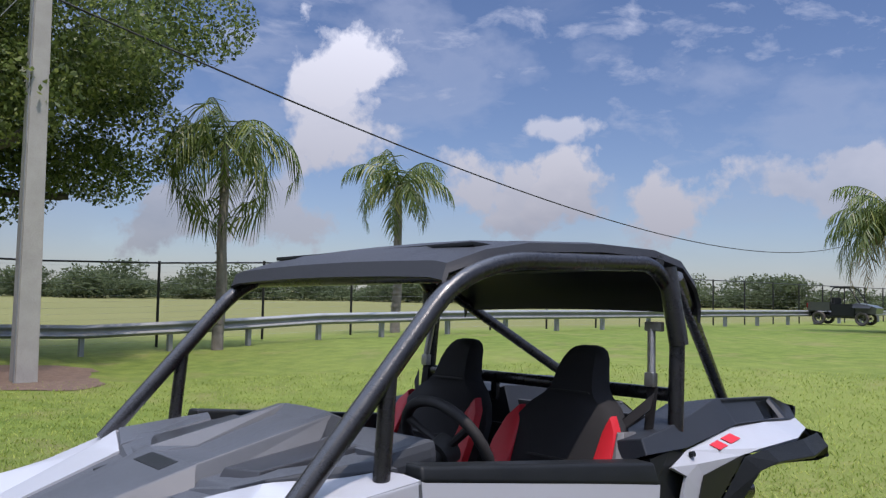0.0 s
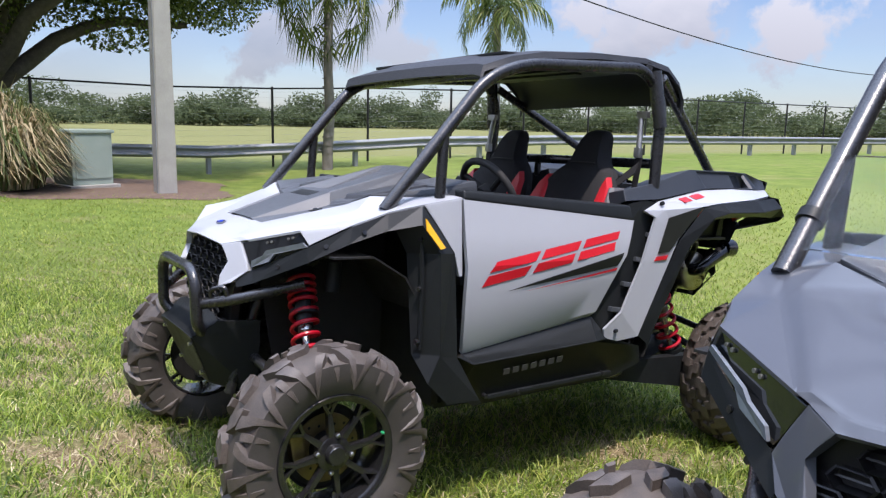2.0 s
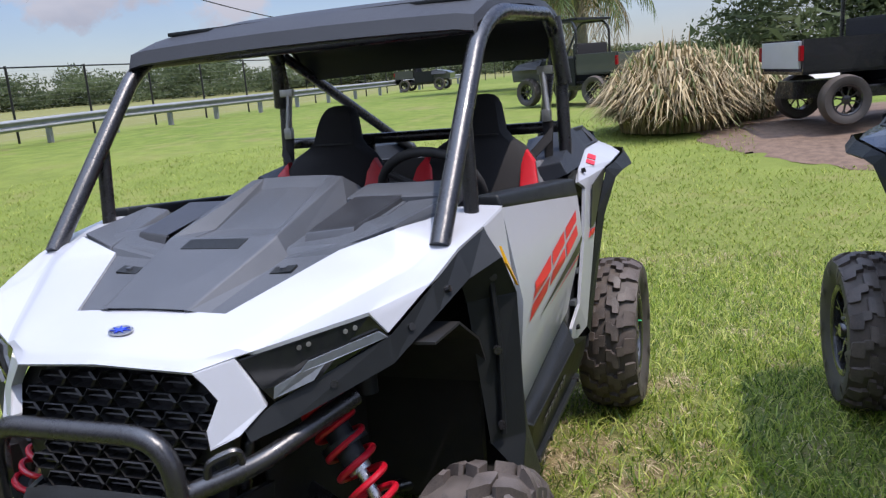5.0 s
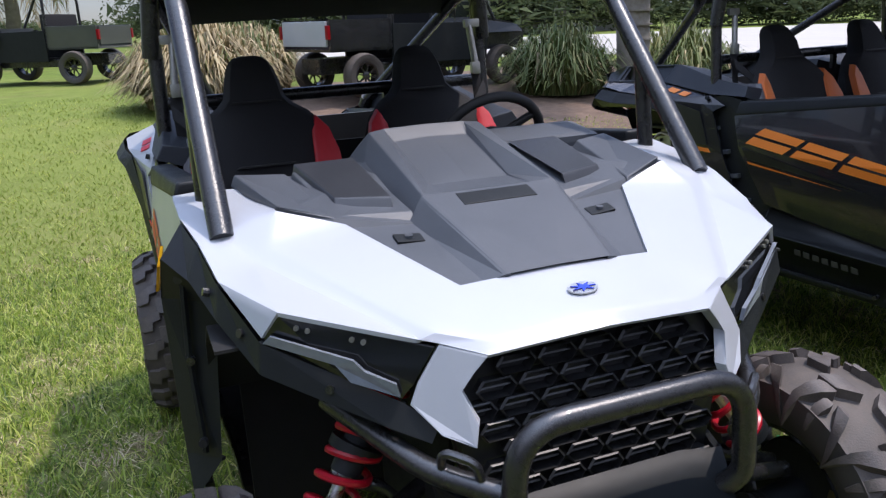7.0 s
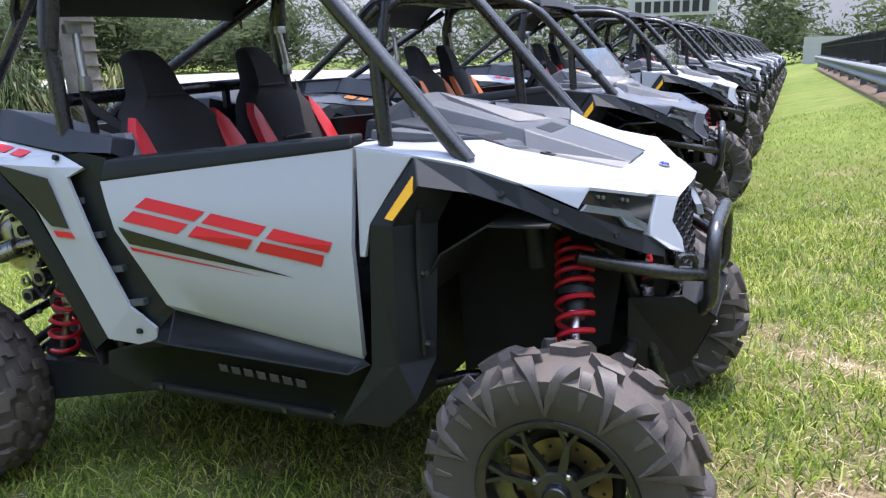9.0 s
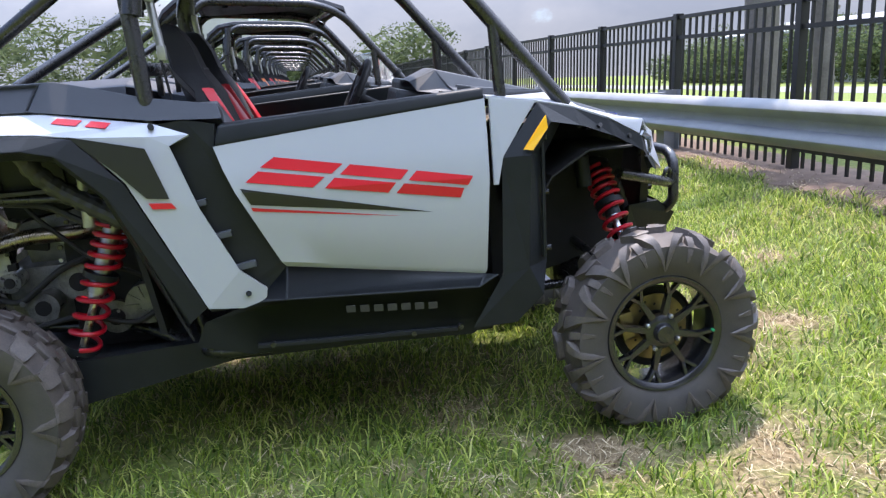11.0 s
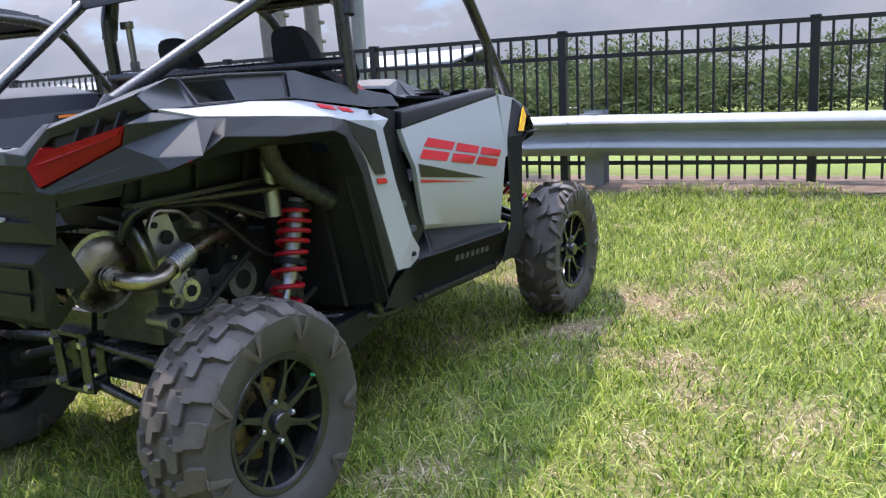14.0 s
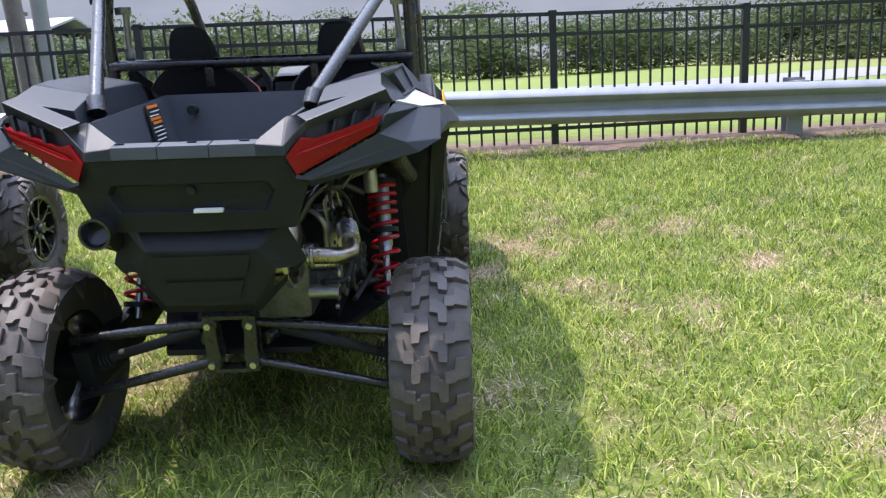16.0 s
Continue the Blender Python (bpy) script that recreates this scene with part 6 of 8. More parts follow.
        tube(bm, pts, r, 8, 0.05)
        part("hose", bm, M[m], eng, "", True)
    # brackets and bolts
    for k in range(26):
        bm = bmesh.new()
        y, z = rnd.uniform(-1.08, -0.46), rnd.uniform(0.50, 0.90)
        x = 0.30 + rnd.uniform(0, 0.06)
        if k % 3:
            tube(bm, [(x, y, z), (x + 0.012, y, z)], rnd.uniform(0.006, 0.010), 6)
            part("bolt", bm, M[("steel", "alu", "tube")[k % 3]], eng)
        else:
            box(bm, (x - 0.02, y, z), (rnd.uniform(0.02, 0.05), rnd.uniform(0.03, 0.08), rnd.uniform(0.02, 0.06)), rot_of("X", rnd.uniform(-40, 40)), 0.004)
            part("bracket", bm, M[("grime", "liner", "black", "grime")[k % 4]], eng)
    bm = bmesh.new()
    revolve(bm, [(0.352, 0.012), (0.352, 0.024), (0.362, 0.024), (0.362, 0.012)], 18, "x", True, (0, -1.085, 0.665))
    part("lifting_eye", bm, M["steel"], eng, "", True)


def seat(root, x, vinyl):
    """Bucket seat with a tall headrest: cushion, back, coloured side bolsters."""
    def prof(pts, w, bev=0.02):
        """A slab with rounded edges from (half width, y, z, depth) rows, bottom to top."""
        bm = bmesh.new()
        rings = []
        for hw, y, z, d in pts:
            ring = []
            for u, v in ((-1, 0.25), (-0.82, 1), (0, 0.86), (0.82, 1), (1, 0.25), (0.9, -0.6), (0, -1), (-0.9, -0.6)):
                ring.append(bm.verts.new((x + u * hw, y + 0.16 + v * d, z)))
            rings.append(ring)
        for A, B in zip(rings, rings[1:]):
            for k in range(8):
                bm.faces.new((A[k], A[(k + 1) % 8], B[(k + 1) % 8], B[k]))
        bm.faces.new(rings[0][::-1])
        bm.faces.new(rings[-1])
        return bm
    bm = prof([(0.235, -0.36, 0.80, 0.07), (0.245, -0.41, 0.95, 0.07), (0.248, -0.46, 1.10, 0.065), (0.242, -0.495, 1.20, 0.062), (0.218, -0.515, 1.26, 0.06), (0.175, -0.535, 1.305, 0.057), (0.128, -0.55, 1.335, 0.054), (0.104, -0.56, 1.36, 0.052), (0.090, -0.575, 1.42, 0.048), (0.080, -0.59, 1.455, 0.044), (0.066, -0.60, 1.48, 0.036), (0.050, -0.603, 1.493, 0.026), (0.025, -0.605, 1.499, 0.012)], 0.4)
    ob = part("seat", bm, M["seat"], root, "black bucket seat with coloured side bolsters and tall headrest", 50)
    for s in (1, -1):
        inner = s * x < 0
        w = 0.035 if inner else 0.060
        bm = bmesh.new()
        q = [(x + s * (0.120 + w), -0.100, 0.86), (x + s * 0.243, -0.110, 0.86), (x + s * 0.250, -0.160, 1.00), (x + s * 0.246, -0.240, 1.17), (x + s * 0.226, -0.280, 1.245), (x + s * 0.190, -0.305, 1.288), (x + s * (0.150 + w * 0.4), -0.290, 1.245), (x + s * (0.118 + w), -0.175, 1.02)]
        plate(bm, q, (0, -0.035, 0), 0.012)
        part("bolster", bm, vinyl, ob, "", True)
        if not inner:
            bm = bmesh.new()
            q = [(x + s * 0.244, -0.115, 0.86), (x + s * 0.268, -0.15, 0.86), (x + s * 0.272, -0.20, 1.00), (x + s * 0.264, -0.275, 1.17), (x + s * 0.238, -0.315, 1.245), (x + s * 0.228, -0.290, 1.245), (x + s * 0.247, -0.245, 1.17), (x + s * 0.251, -0.168, 1.00)]
            plate(bm, q, (0, -0.06, 0), 0.006)
            part("bolster_edge", bm, M["seat_grey"], ob, "grey vinyl edge of the bolster", True)
    for zz, hw in ((1.345, 0.085), (1.14, 0.10)):
        bm = bmesh.new()
        yy = -0.336 if zz > 1.2 else -0.243
        plate(bm, [(x - hw, yy, zz), (x + hw, yy, zz), (x + hw * 0.9, yy - 0.003, zz + 0.006), (x - hw * 0.9, yy - 0.003, zz + 0.006)], (0, -0.02, 0), 0.002)
        part("seam", bm, M["rubber_clean"], ob)
    bm = bmesh.new()
    plate(bm, [(x - 0.23, -0.22, 0.78), (x + 0.23, -0.22, 0.78), (x + 0.24, 0.20, 0.80), (x - 0.24, 0.20, 0.80)], (0, 0, 0.10), 0.03)
    part("cushion", bm, M["seat"], ob, "", True)
    bm = bmesh.new()
    a, b = (x + 0.22, -0.44, 1.34), (x - 0.16, -0.25, 0.92)
    s = 1 if x > 0 else -1
    q = [(s * 0.57, -0.42, 1.36), (s * 0.57, -0.40, 1.31), (x - s * 0.17, -0.10, 0.86), (x - s * 0.13, -0.11, 0.90)]
    plate(bm, q, (0, 0.003, 0.003))
    part("seat_belt", bm, M["seat"], ob)
    ob.location = (0, 0.05, -0.012)

# ---- vehicles in the row ----
def palette(body, door, hue):
    return dict(body=body, door=door, trim="black", accent=hue, vinyl=hue + "_vinyl", decal=hue + "_decal", spring=hue)


def row_pose(x, turn=2.5):
    y = -0.20
    return Matrix.Translation((x, y, gz(x, y) - gz(0, 0))) @ TILT @ pose(0, 0, 0, 0, 0, turn)


ROW = "row of off-road vehicles"
main_car = thing("off_road_buggy", "white and black two-seat off-road buggy with red springs on the lawn", "off-road vehicle", ROW, m=TILT)
build_vehicle(main_car, palette("white", "white", "red"), near=True, blocks=True)
near_car = thing("off_road_buggy", "grey and black off-road buggy with orange marks and half windshield", "off-road vehicle", ROW, m=Matrix.Translation(TILT @ Vector((-2.489, -0.201, -0.009))) @ TILT @ pose(0, 0, 0, 0, 0, 4.8))
build_vehicle(near_car, palette("grey_paint", "black_paint", "orange"), near=True, windshield=True, spin=40)
white_car = thing("off_road_buggy", "white off-road buggy with red marks parked in the row", "off-road vehicle", ROW, m=row_pose(-5.16))
build_vehicle(white_car, palette("white", "white", "red"), windshield=True, spin=15)
dark_car = thing("off_road_buggy", "black off-road buggy with orange marks parked in the row", "off-road vehicle", ROW, m=row_pose(-7.76))
build_vehicle(dark_car, palette("black_paint", "black_paint", "orange"), spin=70)
for k, src in enumerate((white_car, near_car, dark_car, white_car, near_car, white_car, dark_car, near_car, white_car, dark_car)):
    copy_thing(src, row_pose(-10.34 - 2.58 * k))

# ---- guardrails and fences ----
def strip(line, profile, closed=True):
    """Sweeps a (sideways, up) profile along a ground polyline [(x, y, z)]; sideways is to the left of the way."""
    bm = bmesh.new()
    P = [Vector(p) for p in line]
    rings = []
    for i, p in enumerate(P):
        t = (P[min(i + 1, len(P) - 1)] - P[max(i - 1, 0)])
        t.z = 0
        t.normalize()
        side = Vector((-t.y, t.x, 0))
        rings.append([bm.verts.new(p + side * a + Vector((0, 0, b))) for a, b in profile])
    m = len(profile)
    for A, B in zip(rings, rings[1:]):
        for k in range(m if closed else m - 1):
            bm.faces.new((A[k], A[(k + 1) % m], B[(k + 1) % m], B[k]))
    if closed:
        bm.faces.new(rings[0][::-1])
        bm.faces.new(rings[-1])
    return bm


def w_beam():
    """Closed section of a corrugated guardrail, 0.31 high, face towards +side."""
    front = [(0.000, 0.0), (0.030, 0.012), (0.075, 0.045), (0.083, 0.065), (0.075, 0.085), (0.020, 0.125), (0.012, 0.156), (0.020, 0.187), (0.075, 0.227), (0.083, 0.247), (0.075, 0.267), (0.030, 0.300), (0.000, 0.312)]
    return front + [(a - 0.004, b) for a, b in front[::-1]]


def rail_top(x):
    return 1.07 - 0.030 * x if x > 0 else 1.07 + 0.004 * min(-x, 12)


BOLT = bmesh.new()
tube(BOLT, [(0, 0, 0), (0, -0.012, 0)], 0.011, 8)
BOLT = mesh_of("bolt", BOLT, M["galv"])


def near_guardrail():
    rail = thing("guardrail", "galvanised corrugated steel guardrail on short steel posts", "guardrail", kind="structure")
    posts = [0.12 + 3.81 * k for k in range(-12, 5)]
    for a, b in zip(posts, posts[1:]):
        n = 6 if abs(a) < 12 else 2
        line = []
        for i in range(n + 1):
            x = b + (a - b) * i / n + 0.03
            line.append((x, fence_y(x) - 0.34, rail_top(x) - 0.312))
        bm = strip(line, w_beam())
        part("beam", bm, M["galv"], rail, "", True)
    for x in posts:
        y = fence_y(x) - 0.15
        z0, z1 = gz(x, y) - 0.1, rail_top(x) + 0.035
        bm = bmesh.new()
        for dy in (-0.07, 0.07):
            box(bm, (x, y + dy, (z0 + z1) / 2), (0.15, 0.008, z1 - z0))
        box(bm, (x, y, (z0 + z1) / 2), (0.008, 0.14, z1 - z0))
        part("post", bm, M["galv"], rail)
        bm = bmesh.new()
        box(bm, (x, y - 0.13, rail_top(x) - 0.155), (0.14, 0.12, 0.33), None, 0.006)
        part("blockout", bm, M["galv"], rail)
        for dx in (-0.13, 0.13):
            for dz in (-0.06, -0.25):
                o = new("bolt", BOLT)
                o.parent = rail
                o.location = (x + dx, fence_y(x + dx) - 0.34 - 0.065, rail_top(x) + dz)


def picket_fence():
    fence = thing("picket_fence", "black enamelled metal picket fence along the lawn's edge", "fence", kind="structure")
    posts = [-0.19 + 1.84 * k for k in range(-26, 8)]
    pk = bmesh.new()
    box(pk, (0, 0, 0.5), (0.019, 0.019, 1.0))
    pk = mesh_of("picket", pk, M["fence_paint"])
    cap = bmesh.new()
    box(cap, (0, 0, 0.61), (0.064, 0.064, 1.24))
    box(cap, (0, 0, 1.235), (0.074, 0.074, 0.022), None, 0.006)
    cap = mesh_of("post", cap, M["fence_paint"])
    rest = bmesh.new()
    base = lambda x: gz(x, fence_y(x))
    for a, b in zip(posts, posts[1:]):
        za, zb = base(a), base(b)
        for h in (1.165, 0.985, 0.135):
            bm = bmesh.new()
            plate(bm, [(a, fence_y(a) - 0.015, za + h), (b, fence_y(b) - 0.015, zb + h), (b, fence_y(b) - 0.015, zb + h + 0.034), (a, fence_y(a) - 0.015, za + h + 0.034)], (0, 0.030, 0))
            part("rail", bm, M["fence_paint"], fence)
        for i in range(1, 16):
            x = a + (b - a) * i / 16
            y = fence_y(a) + (fence_y(b) - fence_y(a)) * i / 16
            z = za + (zb - za) * i / 16
            if -8.6 < x < 9.2:
                o = new("picket", pk)
                o.parent = fence
                o.location, o.scale = (x, y, z + 0.02), (1, 1, 1.16)
            else:
                box(rest, (x, y, z + 0.6), (0.019, 0.019, 1.16))
    for x in posts:
        o = new("post", cap)
        o.parent = fence
        o.location = (x, fence_y(x), base(x) - 0.03)
    tagged(part("far_pickets", rest, M["fence_paint"], fence), kind="stuff")


def far_guardrail():
    rail = thing("guardrail", "weathered galvanised guardrail across the far side of the lawn", "guardrail", kind="structure")
    pts = [(17.4, 6.0), (17.2, -4.0), (16.4, -12.0), (16.2, -22.0), (16.4, -34.0), (17.2, -48.0), (20.0, -66.0)]
    line = []
    for a, b in zip(pts, pts[1:]):
        for i in range(4):
            t = i / 4
            line.append((a[0] + (b[0] - a[0]) * t, a[1] + (b[1] - a[1]) * t))
    for a, b in zip(line, line[1:]):
        bm = strip([(b[0], b[1], gz(*b) + 0.42), (a[0], a[1], gz(*a) + 0.42)], w_beam())
        part("beam", bm, M["galv"], rail)
        bm = bmesh.new()
        x, y = a
        box(bm, (x + 0.10, y, gz(x, y) + 0.32), (0.15, 0.10, 0.80))
        part("post", bm, M["galv"], rail)


def far_fence():
    fence = thing("wire_fence", "black wire-mesh fence with thin steel posts before a field", "fence", kind="structure")
    pts = [(18.6 + 0.0 * k, 9.0 - 3.05 * k) for k in range(0, 27)]
    prev = None
    for x, y in pts:
        z = gz(x, y)
        bm = bmesh.new()
        tube(bm, [(x, y, z - 0.1), (x, y, z + 2.25)], 0.038, 8)
        part("post", bm, M["fence_paint"], fence, "", True)
        bm = bmesh.new()
        tube(bm, [(x, y, z + 2.2), (x, y - 3.05, gz(x, y - 3.05) + 2.2)], 0.024, 8)
        part("top_rail", bm, M["fence_paint"], fence, "", True)
        bm = bmesh.new()
        for k in range(1, 15):
            tube(bm, [(x, y, z + 0.15 * k), (x, y - 3.05, gz(x, y - 3.05) + 0.15 * k)], 0.0018, 3)
        part("wire_mesh", bm, M["galv"], fence)


near_guardrail()
picket_fence()
far_guardrail()
far_fence()

# ---- plants ----
def leaf_mat(name, dark, light, tip, gloss=0.45, translucent=0.35):
    m, nt, add, bsdf = new_mat(name)
    geo = add("ShaderNodeNewGeometry")
    rnd = geo.outputs["Random Per Island"]
    n = add("ShaderNodeTexNoise", Vector=geo.outputs["Position"], Scale=1.3, Detail=3.0)
    f = mathn(add, "MULTIPLY_ADD", n.outputs[0], 0.55, mathn(add, "MULTIPLY_ADD", rnd, 0.8, -0.18), clamp=True)
    col = ramp(add, f, [(0.15, dark), (0.6, light), (0.97, tip)])
    put(nt, bsdf, Base_Color=col, Roughness=gloss, Specular_IOR_Level=0.35)
    tr = add("ShaderNodeBsdfTranslucent", Color=col)
    mx = add("ShaderNodeMixShader", i0=translucent, i1=bsdf.outputs[0], i2=tr.outputs[0])
    out = [n for n in nt.nodes if n.type == "OUTPUT_MATERIAL"][0]
    nt.links.new(mx.outputs[0], out.inputs[0])
    return m


M["grass"] = leaf_mat("grass_blades", (0.056, 0.110, 0.018), (0.285, 0.395, 0.052), (0.66, 0.64, 0.21), 0.42, 0.46)
M["grass_far"] = leaf_mat("distant_grass_blades", (0.155, 0.222, 0.033), (0.245, 0.318, 0.054), (0.42, 0.43, 0.11), 0.6, 0.42)
M["wood_mid"] = leaf_mat("hedge_leaves", (0.062, 0.088, 0.040), (0.098, 0.132, 0.055), (0.150, 0.185, 0.080), 0.9, 0.5)
M["straw"] = leaf_mat("dry_grass", (0.20, 0.145, 0.085), (0.46, 0.36, 0.22), (0.72, 0.62, 0.42), 0.65, 0.2)
M["oak"] = leaf_mat("oak_leaves", (0.050, 0.074, 0.022), (0.130, 0.182, 0.048), (0.25, 0.29, 0.075), 0.40, 0.50)
# narrow greyed range: distance haze put into the woodland leaf colour
M["wood_far"] = leaf_mat("woodland_leaves", (0.074, 0.100, 0.050), (0.100, 0.130, 0.060), (0.132, 0.162, 0.075), 0.9, 0.5)
M["palm"] = leaf_mat("palm_leaflets", (0.050, 0.082, 0.020), (0.130, 0.178, 0.042), (0.27, 0.28, 0.085), 0.4, 0.35)
M["plume"] = leaf_mat("dry_pampas_leaves", (0.17, 0.135, 0.075), (0.37, 0.295, 0.165), (0.52, 0.43, 0.27), 0.7, 0.2)
M["pampas"] = leaf_mat("green_pampas_leaves", (0.05, 0.075, 0.02), (0.11, 0.145, 0.045), (0.23, 0.22, 0.10), 0.6, 0.25)
M["bark"] = noisy("bark", (0.045, 0.038, 0.030), (0.13, 0.115, 0.095), (0.8, 0.95), 9.0, 60.0, 1.0)
M["palm_bark"] = noisy("palm_bark", (0.11, 0.095, 0.08), (0.24, 0.22, 0.19), (0.8, 0.95), 6.0, 50.0, 1.0)
M["mulch"] = noisy("mulch", (0.055, 0.032, 0.020), (0.20, 0.135, 0.095), (0.85, 0.95), 9.0, 70.0, 1.0)


def blades(name, rng, x, y, height, width, lean, material, label, lift=0.0):
    n = len(x)
    z = ground_z(x, y) - 0.004 + lift
    a = rng.uniform(0, math.tau, n)
    h = height * rng.uniform(0.55, 1.3, n)
    w = width * rng.uniform(0.7, 1.3, n)
    l = lean * rng.uniform(0.2, 1.6, n) * h
    b = rng.uniform(0, math.tau, n)
    dx, dy = np.cos(b), np.sin(b)
    sx, sy = np.cos(a) * w / 2, np.sin(a) * w / 2
    base = np.stack([x, y, z], -1)
    mid = base + np.stack([dx * l * 0.35, dy * l * 0.35, h * 0.6], -1)
    tip = base + np.stack([dx * l, dy * l, h * np.clip(1 - 0.25 * lean, 0.3, 1)], -1)
    s = np.stack([sx, sy, 0 * sx], -1)
    co = np.stack([base - s, base + s, mid + s * 0.8, mid - s * 0.8, tip], 1).reshape(-1, 3)
    k = np.arange(n)[:, None] * 5
    tri = np.concatenate([k + [0, 1, 2], k + [0, 2, 3], k + [3, 2, 4]], 0)
    me = fast_mesh(name, co, tri, material)
    return tagged(new(name, me), label, "grass", kind="stuff")


def lawn():
    rng = np.random.default_rng(11)
    # near lawn round the camera's way
    n = 330000
    x = rng.uniform(-4.6, 4.8, n)
    y = -4.6 + rng.uniform(0, 1, n) * (7.95 + 0.16 * np.clip(x, 0, 8))
    clump = 0.5 + 0.5 * np.sin(x * 11 + 2 * np.sin(y * 9)) * np.sin(y * 12 + 2 * np.sin(x * 8))
    dry = dry_mask(x, y)
    edge = np.clip(np.minimum(np.minimum(x + 4.6, 4.8 - x), y + 4.6) / 1.4, 0.12, 1)
    keep = rng.uniform(0, 1, n) < (1 - dry * 1.05) * (0.50 + 0.50 * clump) * edge
    rim = np.interp(x, np.linspace(-8, 8, 81), [fence_y(v) for v in np.linspace(-8, 8, 81)])
    keep &= y < rim - 0.30 - 0.16 * np.sin(x * 5.1) * np.sin(x * 1.7 + 1) - rng.exponential(0.06, n)
    blades("grass", rng, x[keep], y[keep], 0.068, 0.0062, 1.05, M["grass"], "short green lawn grass")
    n = 230000
    x, y = rng.uniform(-4.5, 4.7, n), rng.uniform(-4.5, 3.4, n)
    keep = rng.uniform(0, 1, n) < np.clip(dry_mask(x, y) * 1.5, 0.10, 1)
    blades("dry_grass", rng, x[keep], y[keep], 0.034, 0.0048, 2.4, M["straw"], "dry straw-coloured grass in worn patches")
    # lawn further off
    n = 190000
    r = 3.2 * np.exp(rng.uniform(0, 1, n) ** 0.85 * 1.42)
    t = rng.uniform(0, math.tau, n)
    x, y = r * np.cos(t), r * np.sin(t)
    keep = (y < 3.2 + 0.16 * np.clip(x, 0, 9)) & ((x > 4.8 - rng.uniform(0, 1.6, n)) | (x < -4.6 + rng.uniform(0, 1.6, n)) | (y < -4.6 + rng.uniform(0, 1.6, n))) & ~((y < -7.5) & (x < -1.5) & (x > -14))
    x, y = x[keep], y[keep]
    blades("grass", rng, x, y, 0.052, 0.010, 1.4, M["grass_far"], "short green lawn grass further off")


def frond(bm, base, heading, up, length, droop, leaf, rng, n=26):
    """A feather leaf: rachis and hanging leaflets."""
    pts = []
    p, a = Vector(base), up
    h = Vector((math.cos(heading), math.sin(heading), 0))
    steps = 10
    for i in range(steps + 1):
        pts.append(p.copy())
        p += (h * math.cos(a) + Vector((0, 0, 1)) * math.sin(a)) * length / steps
        a -= droop / steps * (0.6 + i / steps)
    tube(bm, pts, 0.022, 4, r2=0.006)
    side = Vector((-h.y, h.x, 0))
    for i in range(n):
        t = 0.10 + 0.90 * i / n
        f = t * steps
        k = min(int(f), steps - 1)
        q = pts[k].lerp(pts[k + 1], f - k)
        ax = (pts[k + 1] - pts[k]).normalized()
        L = leaf * (0.55 + 0.6 * math.sin(math.pi * min(t + 0.12, 1)))
        for s in (-1, 1):
            d = (side * s * rng.uniform(0.5, 0.9) + ax * 0.55 + Vector((0, 0, rng.uniform(-1.5, -0.25)))).normalized()
            e = q + d * L + Vector((0, 0, -0.25 * L))
            m = q + d * L * 0.55
            w = ax * 0.018 * (1.6 if leaf > 0.5 else 1)
            vs = [bm.verts.new(v) for v in (q - w, q + w, m + w * 0.9, m - w * 0.9, e)]
            bm.faces.new(vs[:4])
            bm.faces.new((vs[3], vs[2], vs[4]))


def palm(x, y, height, crown, seed, label, droop=2.2, fronds=15, thick=0.15, skirt=False):
    rng = random.Random(seed)
    z = gz(x, y)
    ob = thing("palm_tree", label, "palm tree", "palms", m=Matrix.Translation((x, y, z)))
    bm = bmesh.new()
    pts = [(0.05 * math.sin(i * 0.8), 0.04 * math.cos(i), height * i / 12 - 0.1 * (i == 0)) for i in range(13)]
    tube(bm, pts, thick * 1.15, 12, r2=thick * 0.75)
    for i in range(int(height / 0.22)):
        zc = 0.2 + i * 0.22
        tube(bm, [(0.03, 0.02, zc), (0.03, 0.02, zc + 0.03)], thick * (1.12 - 0.36 * zc / height) + 0.008, 12)
    part("trunk", bm, M["palm_bark"], ob, "", True)
    for k in range(fronds):
        a = k * 2.399 + rng.uniform(-0.2, 0.2)
        up = 1.25 - 1.75 * (k / fronds) + rng.uniform(-0.1, 0.1)
        bm = bmesh.new()
        frond(bm, (0, 0, height), a, up, crown * rng.uniform(0.85, 1.1), droop * rng.uniform(0.85, 1.15), crown * 0.30, rng)
        part("frond", bm, M["palm"] if k < fronds - 7 or not skirt else M["plume"], ob)
    return ob


